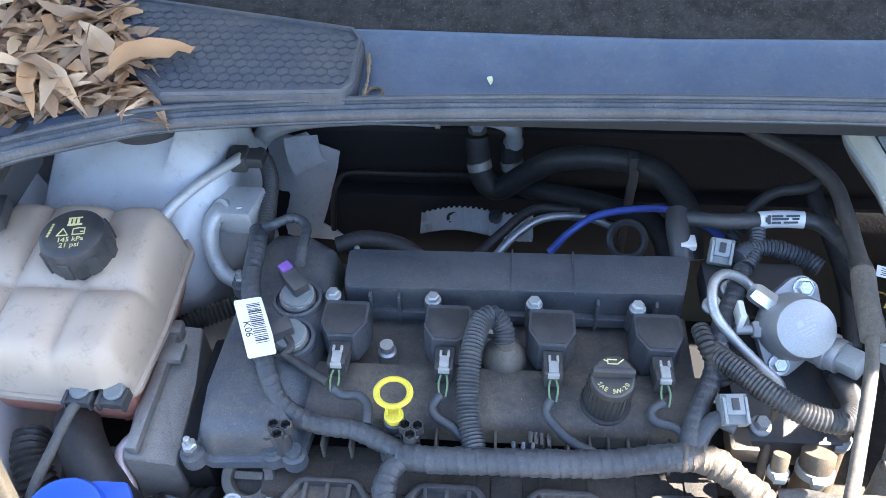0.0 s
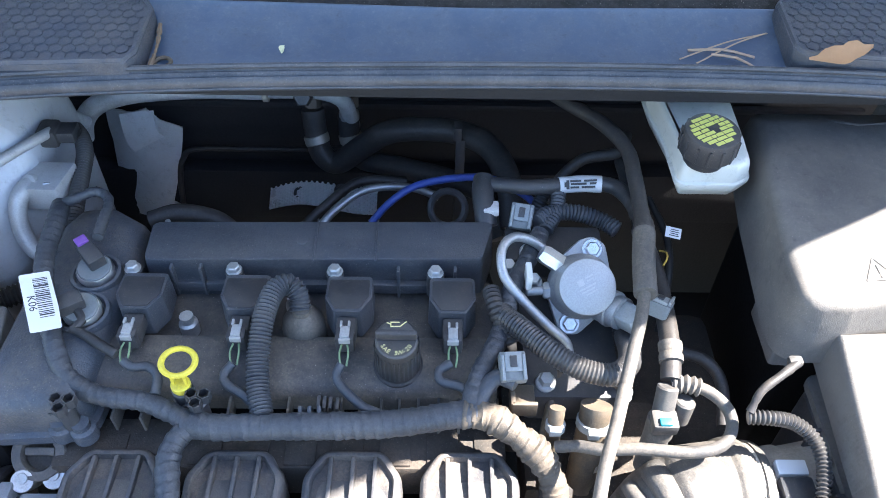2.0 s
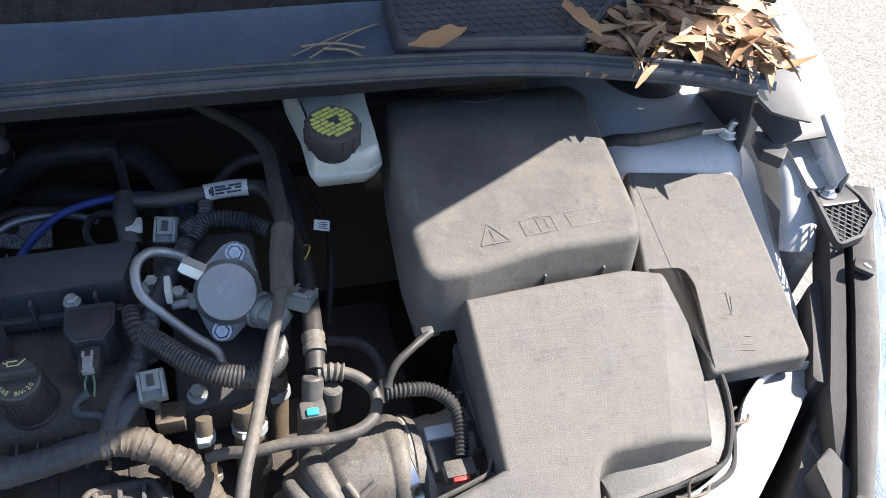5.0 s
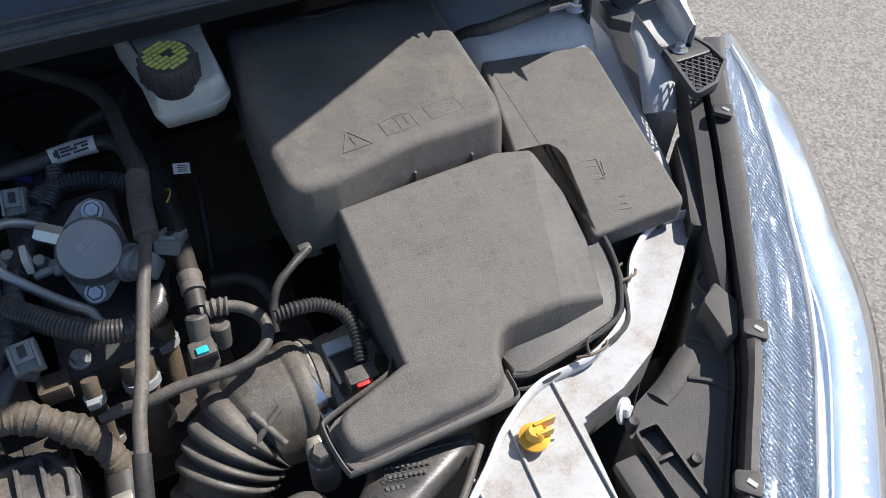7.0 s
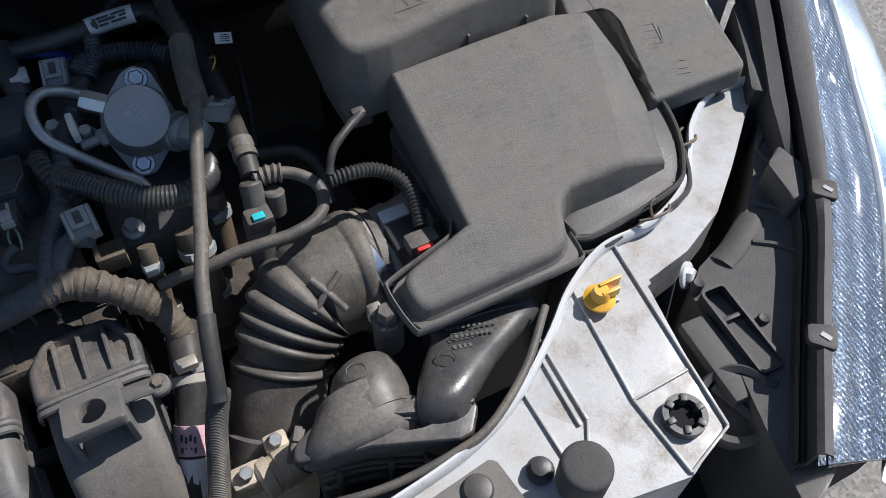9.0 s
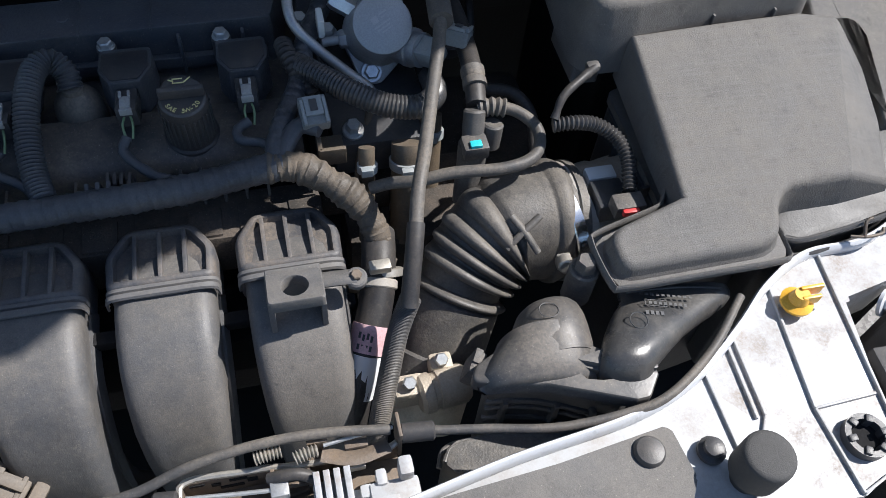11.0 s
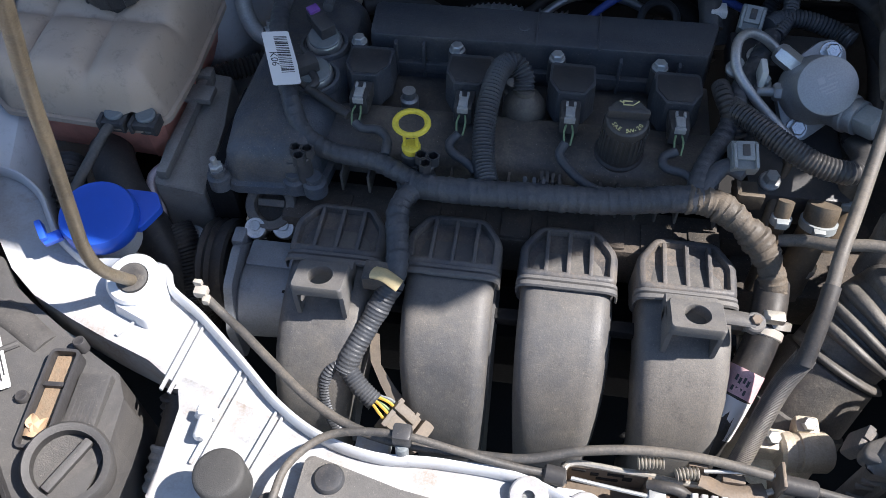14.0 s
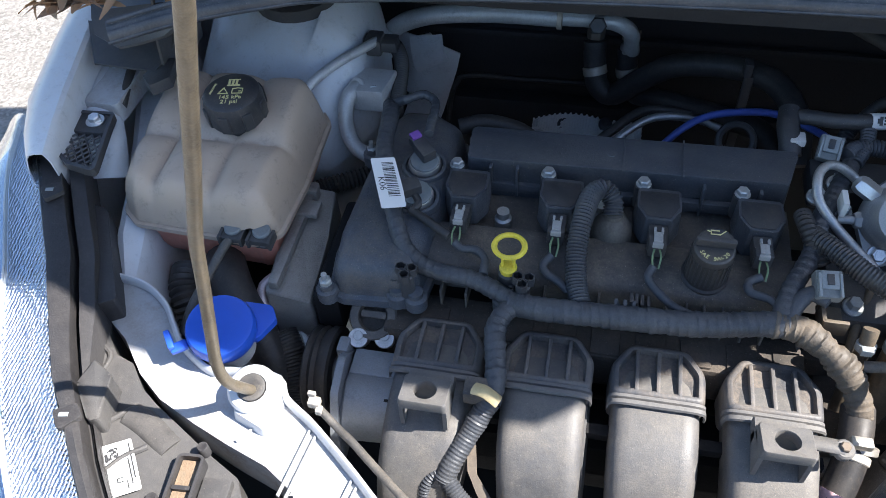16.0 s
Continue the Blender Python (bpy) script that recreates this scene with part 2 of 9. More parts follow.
# ---- materials ----
def mat(name, base, rough=0.5, metal=0.0, var=0.12, scale=22.0, grain=0.16, fine=700.0, bump=0.15, dust=0.0, dust_col=(0.30, 0.24, 0.17), coat=0.0, dust_scale=14.0, spec=0.5, speck=0.0, rvar=0.12, wear=0.35, wear_col=None, streak=0.0, dust_from=0.40):
    """A surface with broad and fine unevenness, and dust in patches and specks."""
    wear_col = wear_col or tuple(min(0.9, c * 1.5 + 0.06) for c in base)
    m = bpy.data.materials.new(name)
    m.use_nodes = True
    nt = m.node_tree
    n, l = nt.nodes, nt.links
    p = n["Principled BSDF"]
    geo = n.new("ShaderNodeNewGeometry")

    def noise_tex(sc, detail=3.0, rgh=0.55):
        t = n.new("ShaderNodeTexNoise")
        t.inputs["Scale"].default_value, t.inputs["Detail"].default_value, t.inputs["Roughness"].default_value = sc, detail, rgh
        l.new(geo.outputs["Position"], t.inputs["Vector"])
        return t.outputs["Fac"]

    def ramp(src, a, b, lo=0.0, hi=1.0):
        r = n.new("ShaderNodeMapRange")
        r.inputs["From Min"].default_value, r.inputs["From Max"].default_value = a, b
        r.inputs["To Min"].default_value, r.inputs["To Max"].default_value = lo, hi
        l.new(src, r.inputs["Value"])
        return r.outputs["Result"]

    def mix(fac, a, b):
        x = n.new("ShaderNodeMix")
        x.data_type = "RGBA"
        for v, sock in ((fac, x.inputs[0]), (a, x.inputs[6]), (b, x.inputs[7])):
            if isinstance(v, bpy.types.NodeSocket):
                l.new(v, sock)
            else:
                sock.default_value = (*v, 1) if isinstance(v, tuple) else v
        return x.outputs[2]

    broad, small = noise_tex(scale, 5.0), noise_tex(fine, 2.0)
    mid = noise_tex(scale * 6, 6.0, 0.65)
    lo = tuple(c * (1 - var) for c in base)
    hi = tuple(min(1.0, c * (1 + var)) for c in base)
    col = mix(ramp(broad, 0.3, 0.7), lo, hi)
    if var > 0.08:
        col = mix(ramp(mid, 0.5, 0.72, 0.0, 0.45), col, tuple(c * 0.55 for c in base))
        col = mix(ramp(mid, 0.28, 0.42, 0.35, 0.0), col, tuple(min(1.0, c * 1.45 + 0.008) for c in base))
    if grain:
        col = mix(ramp(small, 0.35, 0.65, 0.0, grain * 2), col, tuple(min(1.0, c * 1.6 + 0.01) for c in base))
    rough_out = ramp(broad, 0.3, 0.7, max(0.03, rough - rvar * 0.5), min(1.0, rough + rvar * 0.5))
    if dust:
        d = n.new("ShaderNodeMath")
        d.operation = "MULTIPLY"
        l.new(ramp(noise_tex(dust_scale, 7.0, 0.68), dust_from, dust_from + 0.22, 0.05 * dust, min(0.92, dust * 1.15)), d.inputs[0])
        l.new(ramp(noise_tex(fine * 0.6, 3.0, 0.7), 0.3, 0.62, 0.35, 1.0), d.inputs[1])
        col = mix(d.outputs[0], col, dust_col)
        sc = n.new("ShaderNodeMath")
        sc.operation = "MULTIPLY"
        l.new(ramp(noise_tex(150.0, 9.0, 0.78), 0.50, 0.68, 0.0, min(0.6, 0.08 + dust * 0.5)), sc.inputs[0])
        l.new(ramp(noise_tex(430.0, 5.0, 0.72), 0.42, 0.58), sc.inputs[1])
        col = mix(sc.outputs[0], col, tuple(min(1.0, c * 1.2 + 0.02) for c in dust_col))
        grime = n.new("ShaderNodeMath")
        grime.operation = "MULTIPLY"
        l.new(ramp(noise_tex(60.0, 8.0, 0.7), 0.52, 0.68, 0.0, 0.55), grime.inputs[0])
        l.new(ramp(noise_tex(300.0, 4.0, 0.7), 0.40, 0.60), grime.inputs[1])
        col = mix(grime.outputs[0], col, tuple(c * 0.45 for c in base))
        k = n.new("ShaderNodeMath")
        k.operation = "MULTIPLY_ADD"
        l.new(d.outputs[0], k.inputs[0])
        l.new(rough_out, k.inputs[2])
        k.inputs[1].default_value = 0.4
        rough_out = k.outputs[0]
    if streak:
        for stretch, turn in (((900.0, 30.0, 30.0), -0.1), ((22.0, 420.0, 22.0), 0.06)):
            mp_n = n.new("ShaderNodeMapping")
            mp_n.inputs["Scale"].default_value, mp_n.inputs["Rotation"].default_value = stretch, (0, 0, turn)
            l.new(geo.outputs["Position"], mp_n.inputs["Vector"])
            t = n.new("ShaderNodeTexNoise")
            t.inputs["Scale"].default_value, t.inputs["Detail"].default_value = 1.0, 2.0
            l.new(mp_n.outputs["Vector"], t.inputs["Vector"])
            col = mix(ramp(t.outputs["Fac"], 0.48, 0.68, 0.0, streak), col, tuple(min(1.0, c * 1.7 + 0.01) for c in base))
    if speck:
        v = n.new("ShaderNodeTexVoronoi")
        v.inputs["Scale"].default_value = 520.0
        l.new(geo.outputs["Position"], v.inputs["Vector"])
        few = n.new("ShaderNodeSeparateColor")
        l.new(v.outputs["Color"], few.inputs[0])
        k = n.new("ShaderNodeMath")
        k.operation = "MULTIPLY"
        l.new(ramp(v.outputs["Distance"], 0.05, 0.24, min(1.0, speck * 1.5), 0.0), k.inputs[0])
        l.new(ramp(few.outputs[0], 0.62, 0.95), k.inputs[1])
        col = mix(k.outputs[0], col, (0.42, 0.38, 0.33))
    if wear:
        col = mix(ramp(geo.outputs["Pointiness"], 0.515, 0.60, 0.0, wear), col, wear_col)
    l.new(col, p.inputs["Base Color"])
    l.new(rough_out, p.inputs["Roughness"])
    p.inputs["Metallic"].default_value = metal
    p.inputs["Specular IOR Level"].default_value = spec
    p.inputs["Coat Weight"].default_value = coat
    if coat:
        p.inputs["Coat Roughness"].default_value = 0.06
    if bump:
        bn = n.new("ShaderNodeBump")
        bn.inputs["Strength"].default_value, bn.inputs["Distance"].default_value = min(1.0, bump * 1.1), 0.0012
        hmix = n.new("ShaderNodeMath")
        hmix.operation = "MULTIPLY_ADD"
        hmix.inputs[1].default_value = 0.7
        l.new(noise_tex(260.0, 5.0, 0.6), hmix.inputs[0])
        l.new(noise_tex(fine * 0.8, 3.0), hmix.inputs[2])
        l.new(hmix.outputs[0], bn.inputs["Height"])
        l.new(bn.outputs["Normal"], p.inputs["Normal"])
    return m


M = {
    "paint": mat("white_car_paint", (0.58, 0.61, 0.65), 0.35, var=0.03, grain=0.0, bump=0.0, coat=0.5, dust=0.22, dust_col=(0.50, 0.40, 0.29), dust_scale=12, speck=0.3),
    "paint_dirty": mat("dusty_white_paint", (0.37, 0.38, 0.39), 0.4, var=0.05, grain=0.03, bump=0.08, dust=0.8, dust_col=(0.20, 0.135, 0.08), dust_scale=24, dust_from=0.45, speck=0.1, coat=0.2),
    "plastic": mat("black_plastic", (0.026, 0.028, 0.033), 0.40, var=0.25, dust=0.13, bump=0.12, speck=0.25, fine=1500),
    "plastic_dusty": mat("dusty_black_plastic", (0.040, 0.040, 0.042), 0.5, var=0.25, dust=0.6, dust_col=(0.235, 0.195, 0.15), bump=0.35, speck=0.6, dust_scale=20),
    "cover": mat("grey_black_cover_plastic", (0.038, 0.045, 0.058), 0.38, var=0.25, dust=0.22, bump=0.4, speck=0.5, dust_scale=18, dust_col=(0.24, 0.215, 0.18)),
    "chain": mat("blue_grey_cover_plastic", (0.050, 0.062, 0.080), 0.42, var=0.3, dust=0.3, bump=0.5, speck=0.45, dust_scale=20),
    "runner": mat("satin_runner_plastic", (0.070, 0.072, 0.077), 0.47, var=0.14, dust=0.48, dust_col=(0.24, 0.21, 0.17), bump=0.18, speck=0.3, dust_scale=9, fine=1100),
    "runner_head": mat("dusty_runner_head_plastic", (0.050, 0.052, 0.058), 0.45, var=0.25, dust=0.55, dust_col=(0.25, 0.20, 0.15), bump=0.25, speck=0.2, dust_scale=26),
    "box": mat("sunlit_cover_plastic", (0.088, 0.085, 0.082), 0.62, spec=0.35, rvar=0.05, var=0.12, dust=0.4, dust_col=(0.25, 0.225, 0.19), bump=0.3, speck=0.55, fine=1300, grain=0.3),
    "lid": mat("grained_lid_plastic", (0.082, 0.079, 0.076), 0.58, spec=0.4, rvar=0.05, var=0.12, dust=0.35, dust_col=(0.25, 0.225, 0.19), bump=0.4, speck=0.45, fine=1300, grain=0.35, streak=0.5),
    "rubber": mat("black_rubber", (0.020, 0.020, 0.022), 0.48, spec=0.4, var=0.25, dust=0.12, bump=0.1),
    "rubber_dusty": mat("dusty_rubber_hose", (0.045, 0.044, 0.044), 0.5, var=0.25, dust=0.5, dust_col=(0.26, 0.22, 0.17), bump=0.15, speck=0.2),
    "seal": mat("grey_weatherstrip_rubber", (0.028, 0.034, 0.044), 0.36, var=0.2, speck=0.3, dust=0.2, dust_col=(0.26, 0.26, 0.27), bump=0.06, dust_scale=30),
    "loom": mat("taped_grey_loom", (0.038, 0.043, 0.053), 0.42, var=0.3, dust=0.16, dust_col=(0.23, 0.22, 0.20), bump=0.3, dust_scale=26),
    "loom_dirty": mat("muddy_taped_loom", (0.055, 0.048, 0.040), 0.5, var=0.3, dust=0.75, dust_col=(0.155, 0.122, 0.088), bump=0.4, dust_scale=22),
    "alu": mat("cast_aluminium", (0.50, 0.50, 0.50), 0.42, metal=0.85, var=0.12, bump=0.25, dust=0.25, dust_col=(0.3, 0.27, 0.23)),
    "mount": mat("grey_cast_bracket", (0.29, 0.28, 0.265), 0.55, metal=0.4, var=0.15, bump=0.4, dust=0.4, dust_col=(0.24, 0.21, 0.18)),
    "steel": mat("zinc_steel", (0.55, 0.56, 0.57), 0.3, metal=0.9, var=0.1, bump=0.03),
    "pump": mat("satin_pump_metal", (0.32, 0.33, 0.34), 0.48, metal=0.5, var=0.06, bump=0.1),
    "pipe": mat("dull_aluminium_pipe", (0.36, 0.37, 0.38), 0.40, metal=0.65, var=0.12, bump=0.05, dust=0.15),
    "bolt": mat("dusty_steel_bolt", (0.4, 0.42, 0.43), 0.42, metal=0.7, var=0.15, bump=0.1, dust=0.3),
    "rod": mat("worn_brown_rod", (0.13, 0.112, 0.085), 0.34, metal=0.5, var=0.3, scale=70, bump=0.25, dust=0.5, dust_col=(0.30, 0.24, 0.16), dust_scale=60),
    "tank": mat("yellowed_tank_plastic", (0.50, 0.40, 0.315), 0.42, var=0.07, scale=12, bump=0.06, grain=0.0, dust=0.15, dust_col=(0.42, 0.30, 0.19), wear=0.0),
    "tank_low": mat("coolant_pink_plastic", (0.62, 0.27, 0.20), 0.4, var=0.15, scale=12, bump=0.05, grain=0.0),
    "res": mat("milky_white_plastic", (0.60, 0.62, 0.58), 0.38, var=0.05, bump=0.03, grain=0.0, dust=0.08),
    "white": mat("white_plastic", (0.54, 0.54, 0.53), 0.45, var=0.12, scale=60, bump=0.03, dust=0.3, dust_scale=60),
    "grey_plastic": mat("grey_connector_plastic", (0.13, 0.15, 0.16), 0.5, var=0.12, bump=0.1, dust=0.25),
    "yellow_wire": mat("dirty_yellow_wire", (0.42, 0.27, 0.03), 0.5, var=0.2, bump=0.0, dust=0.3),
    "lock": mat("grey_white_plastic", (0.30, 0.31, 0.31), 0.45, var=0.15, scale=60, bump=0.03, dust=0.3, dust_scale=60),
    "card": mat("paper_label", (0.66, 0.67, 0.68), 0.55, var=0.03, bump=0.0, grain=0.0),
    "ink": mat("black_ink", (0.02, 0.02, 0.022), 0.5, var=0.0, bump=0.0, grain=0.0),
    "yellow": mat("yellow_plastic", (0.72, 0.54, 0.04), 0.42, var=0.1, bump=0.04, dust=0.12),
    "yellow_ink": mat("yellow_print", (0.58, 0.52, 0.24), 0.5, var=0.05, bump=0.0),
    "lime": mat("yellow_green_print", (0.44, 0.46, 0.10), 0.5, var=0.05, bump=0.0),
    "amber": mat("amber_clip_plastic", (0.68, 0.35, 0.03), 0.35, var=0.15, bump=0.02),
    "blue": mat("blue_cap_plastic", (0.012, 0.085, 0.52), 0.35, var=0.08, bump=0.02, grain=0.0, speck=0.1),
    "blue_hose": mat("blue_hose", (0.045, 0.085, 0.34), 0.4, var=0.12, bump=0.02),
    "purple": mat("purple_clip", (0.16, 0.06, 0.30), 0.45, bump=0.02),
    "green_wire": mat("green_wire", (0.13, 0.20, 0.10), 0.45, bump=0.0),
    "teal": mat("teal_clip", (0.02, 0.42, 0.46), 0.4, bump=0.0),
    "red": mat("red_clip", (0.62, 0.03, 0.03), 0.4, bump=0.0),
    "dark": mat("dark_insulation", (0.017, 0.017, 0.019), 0.8, spec=0.3, var=0.3, bump=0.4, fine=300),
    # near-black base: the deep shade of the gaps is put into the colour
    "under": mat("gap_shade_black", (0.006, 0.006, 0.007), 0.85, spec=0.1, var=0.3, bump=0.3, fine=300),
    # blue base stands in for the sky's sheen on black plastic
    "cowl": mat("sky_sheen_cowl_plastic", (0.058, 0.092, 0.150), 0.34, var=0.07, bump=0.05, dust=0.10, dust_scale=30, dust_col=(0.35, 0.36, 0.33), grain=0.06),
    "foil": mat("embossed_foil", (0.82, 0.83, 0.84), 0.30, metal=0.15, var=0.08, bump=0.03),
    "head": mat("dusty_engine_head", (0.03, 0.027, 0.024), 0.75, spec=0.25, var=0.3, dust=0.7, dust_col=(0.14, 0.11, 0.085), bump=0.4, speck=0.5),
    "tan_hose": mat("dusty_tan_hose", (0.07, 0.055, 0.038), 0.55, var=0.3, dust=0.65, dust_col=(0.21, 0.15, 0.09), bump=0.25, dust_scale=30),
    # mesh base tinted blue in step with the cowl's painted sheen
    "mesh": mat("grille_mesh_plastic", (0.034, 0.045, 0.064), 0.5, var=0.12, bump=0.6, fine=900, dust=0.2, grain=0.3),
    "twig": mat("dry_twig", (0.30, 0.22, 0.15), 0.7, var=0.25, bump=0.2),
    "lime_pale": mat("pale_green_petal", (0.62, 0.66, 0.42), 0.6, var=0.1, bump=0.0),
    "pipe_pink": mat("pink_tinted_pipe", (0.52, 0.42, 0.41), 0.4, metal=0.5, var=0.12, bump=0.05),
    "loom_dark": mat("black_corrugated_plastic", (0.028, 0.028, 0.030), 0.28, var=0.2, dust=0.12, dust_col=(0.3, 0.27, 0.23), bump=0.1),
    "alu_dark": mat("engraved_metal", (0.34, 0.34, 0.34), 0.5, metal=0.6, var=0.1, bump=0.0),
    "alu_blue": mat("blue_grey_casting", (0.20, 0.22, 0.25), 0.5, metal=0.35, var=0.15, bump=0.3, dust=0.2),
    "grey_light": mat("pale_grey_plastic", (0.22, 0.245, 0.255), 0.45, var=0.1, bump=0.05, dust=0.2),
    "grey_dusty": mat("dusty_grey_plastic", (0.30, 0.28, 0.25), 0.6, var=0.15, bump=0.1, dust=0.4),
    "card_pink": mat("pink_label", (0.58, 0.36, 0.39), 0.55, var=0.12, scale=60, bump=0.02, dust=0.2),
    "steel_dull": mat("dull_clamp_steel", (0.40, 0.38, 0.34), 0.45, metal=0.7, var=0.15, bump=0.1, dust=0.3),
    "steel_dark": mat("dark_dusty_steel", (0.11, 0.09, 0.072), 0.6, metal=0.3, var=0.3, scale=60, bump=0.25, dust=0.55, dust_col=(0.27, 0.19, 0.12)),
    "chrome_dull": mat("clamp_band_steel", (0.70, 0.71, 0.72), 0.22, metal=1.0, var=0.06, bump=0.02),
    "bellow": mat("dusty_intake_rubber", (0.066, 0.063, 0.060), 0.46, var=0.2, dust=0.42, dust_col=(0.27, 0.235, 0.19), bump=0.25, speck=0.2, dust_scale=20),
    "plastic_gloss": mat("glossy_black_plastic", (0.038, 0.039, 0.041), 0.27, var=0.12, bump=0.08, dust=0.25, speck=0.15, dust_col=(0.24, 0.21, 0.17)),
    "plastic_satin": mat("satin_black_plastic", (0.035, 0.035, 0.036), 0.5, var=0.2, bump=0.15, dust=0.25, speck=0.12, dust_col=(0.22, 0.195, 0.16)),
    "trim": mat("dull_black_trim_plastic", (0.022, 0.021, 0.023), 0.55, spec=0.35, var=0.2, bump=0.2, dust=0.12, speck=0.15, dust_col=(0.2, 0.18, 0.16)),
    "housing": mat("dark_lamp_housing_plastic", (0.042, 0.041, 0.042), 0.55, spec=0.4, var=0.15, bump=0.3, dust=0.25, speck=0.3, fine=1300, dust_col=(0.2, 0.18, 0.155)),
    "hood": mat("dusty_speckled_hood_plastic", (0.052, 0.052, 0.053), 0.36, var=0.12, bump=0.07, dust=0.5, dust_col=(0.24, 0.205, 0.165), speck=0.5, dust_scale=24),
    "rubber_speck": mat("grainy_black_rubber", (0.045, 0.044, 0.043), 0.7, var=0.15, bump=0.3, fine=1500, speck=0.2),
    # blue in this silver's base stands in for mirrored sky
    "chrome_sky_tint": mat("smooth_reflector", (0.66, 0.74, 0.82), 0.14, metal=1.0, var=0.03, bump=0.0, grain=0.0, rvar=0.04),
    "amber_red": mat("orange_marker", (0.75, 0.16, 0.03), 0.3, var=0.1, bump=0.0),
    "plug_brown": mat("dusty_brown_plug", (0.09, 0.075, 0.06), 0.6, var=0.25, dust=0.45, dust_col=(0.30, 0.23, 0.16), bump=0.15),
    "underside": mat("dull_bonnet_underside", (0.52, 0.56, 0.62), 0.5, var=0.05, bump=0.0),
    "debris": mat("brown_leaf_debris", (0.17, 0.125, 0.08), 0.8, var=0.35, scale=90, bump=0.6, dust=0.3, dust_col=(0.26, 0.11, 0.04), dust_scale=120),
    "alu_pale": mat("pale_machined_aluminium", (0.48, 0.48, 0.475), 0.5, metal=0.3, var=0.08, bump=0.15, dust=0.15),
    "pipe_dull": mat("oxidised_aluminium_pipe", (0.50, 0.51, 0.51), 0.36, metal=0.3, var=0.12, bump=0.06, dust=0.25, dust_col=(0.36, 0.31, 0.25)),
    "felt": mat("pale_insulation_sheet", (0.80, 0.84, 0.88), 0.6, var=0.05, bump=0.25, grain=0.05, dust=0.15),
    "alu_tan": mat("dusty_tan_casting", (0.42, 0.37, 0.30), 0.55, metal=0.25, var=0.2, bump=0.35, dust=0.45, dust_col=(0.30, 0.23, 0.15)),
    "cream": mat("cream_plastic", (0.46, 0.37, 0.19), 0.5, var=0.1, bump=0.05, dust=0.2),
}


def glass_mat(name, tint, rough):
    m = bpy.data.materials.new(name)
    m.use_nodes = True
    p = m.node_tree.nodes["Principled BSDF"]
    p.inputs["Base Color"].default_value = (*tint, 1)
    p.inputs["Roughness"].default_value = rough
    p.inputs["IOR"].default_value = 1.45
    p.inputs["Transmission Weight"].default_value = 1.0
    return m


M["lens"] = glass_mat("clear_lens", (0.93, 0.96, 1.0), 0.02)
M["glass"] = mat("dark_window_glass", (0.004, 0.004, 0.005), 0.10, spec=0.15, var=0.1, bump=0.0, grain=0.0, speck=1.0, dust=0.12, dust_scale=60, dust_col=(0.3, 0.3, 0.3))


def asphalt():
    m = mat("pale_worn_asphalt", (0.22, 0.208, 0.19), 0.85, var=0.1, scale=1.5, grain=0.0, fine=160, bump=0.7)
    nt = m.node_tree
    p = nt.nodes["Principled BSDF"]
    geo = next(x for x in nt.nodes if x.type == "NEW_GEOMETRY")
    v = nt.nodes.new("ShaderNodeTexVoronoi")
    v.inputs["Scale"].default_value = 150.0
    nt.links.new(geo.outputs["Position"], v.inputs["Vector"])
    r = nt.nodes.new("ShaderNodeValToRGB")
    r.color_ramp.elements[0].color, r.color_ramp.elements[1].color = (0.06, 0.057, 0.052, 1), (0.40, 0.38, 0.355, 1)
    nt.links.new(v.outputs["Color"], r.inputs["Fac"])
    x = nt.nodes.new("ShaderNodeMix")
    x.data_type = "RGBA"
    x.inputs[0].default_value = 0.6
    old = p.inputs["Base Color"].links[0].from_socket
    nt.links.new(old, x.inputs[6])
    nt.links.new(r.outputs["Color"], x.inputs[7])
    nt.links.new(x.outputs[2], p.inputs["Base Color"])
    return m


M["asphalt"] = asphalt()


def leaf_mat():
    m = mat("dry_leaf", (0.46, 0.30, 0.17), 0.6, var=0.2, scale=40, bump=0.2)
    nt = m.node_tree
    p = nt.nodes["Principled BSDF"]
    geo = next(x for x in nt.nodes if x.type == "NEW_GEOMETRY")
    r = nt.nodes.new("ShaderNodeValToRGB")
    e = r.color_ramp.elements
    e[0].color, e[1].color = (0.16, 0.10, 0.08, 1), (0.60, 0.45, 0.31, 1)
    for at, c in ((0.18, (0.30, 0.18, 0.11, 1)), (0.32, (0.48, 0.26, 0.12, 1)), (0.48, (0.25, 0.16, 0.11, 1)), (0.64, (0.56, 0.40, 0.26, 1)), (0.82, (0.42, 0.24, 0.13, 1))):
        e.new(at).color = c
    nt.links.new(geo.outputs["Random Per Island"], r.inputs["Fac"])
    x = nt.nodes.new("ShaderNodeMix")
    x.data_type = "RGBA"
    x.inputs[0].default_value = 0.75
    old = p.inputs["Base Color"].links[0].from_socket
    nt.links.new(old, x.inputs[6])
    nt.links.new(r.outputs["Color"], x.inputs[7])
    nt.links.new(x.outputs[2], p.inputs["Base Color"])
    return m


M["leaf"] = leaf_mat()


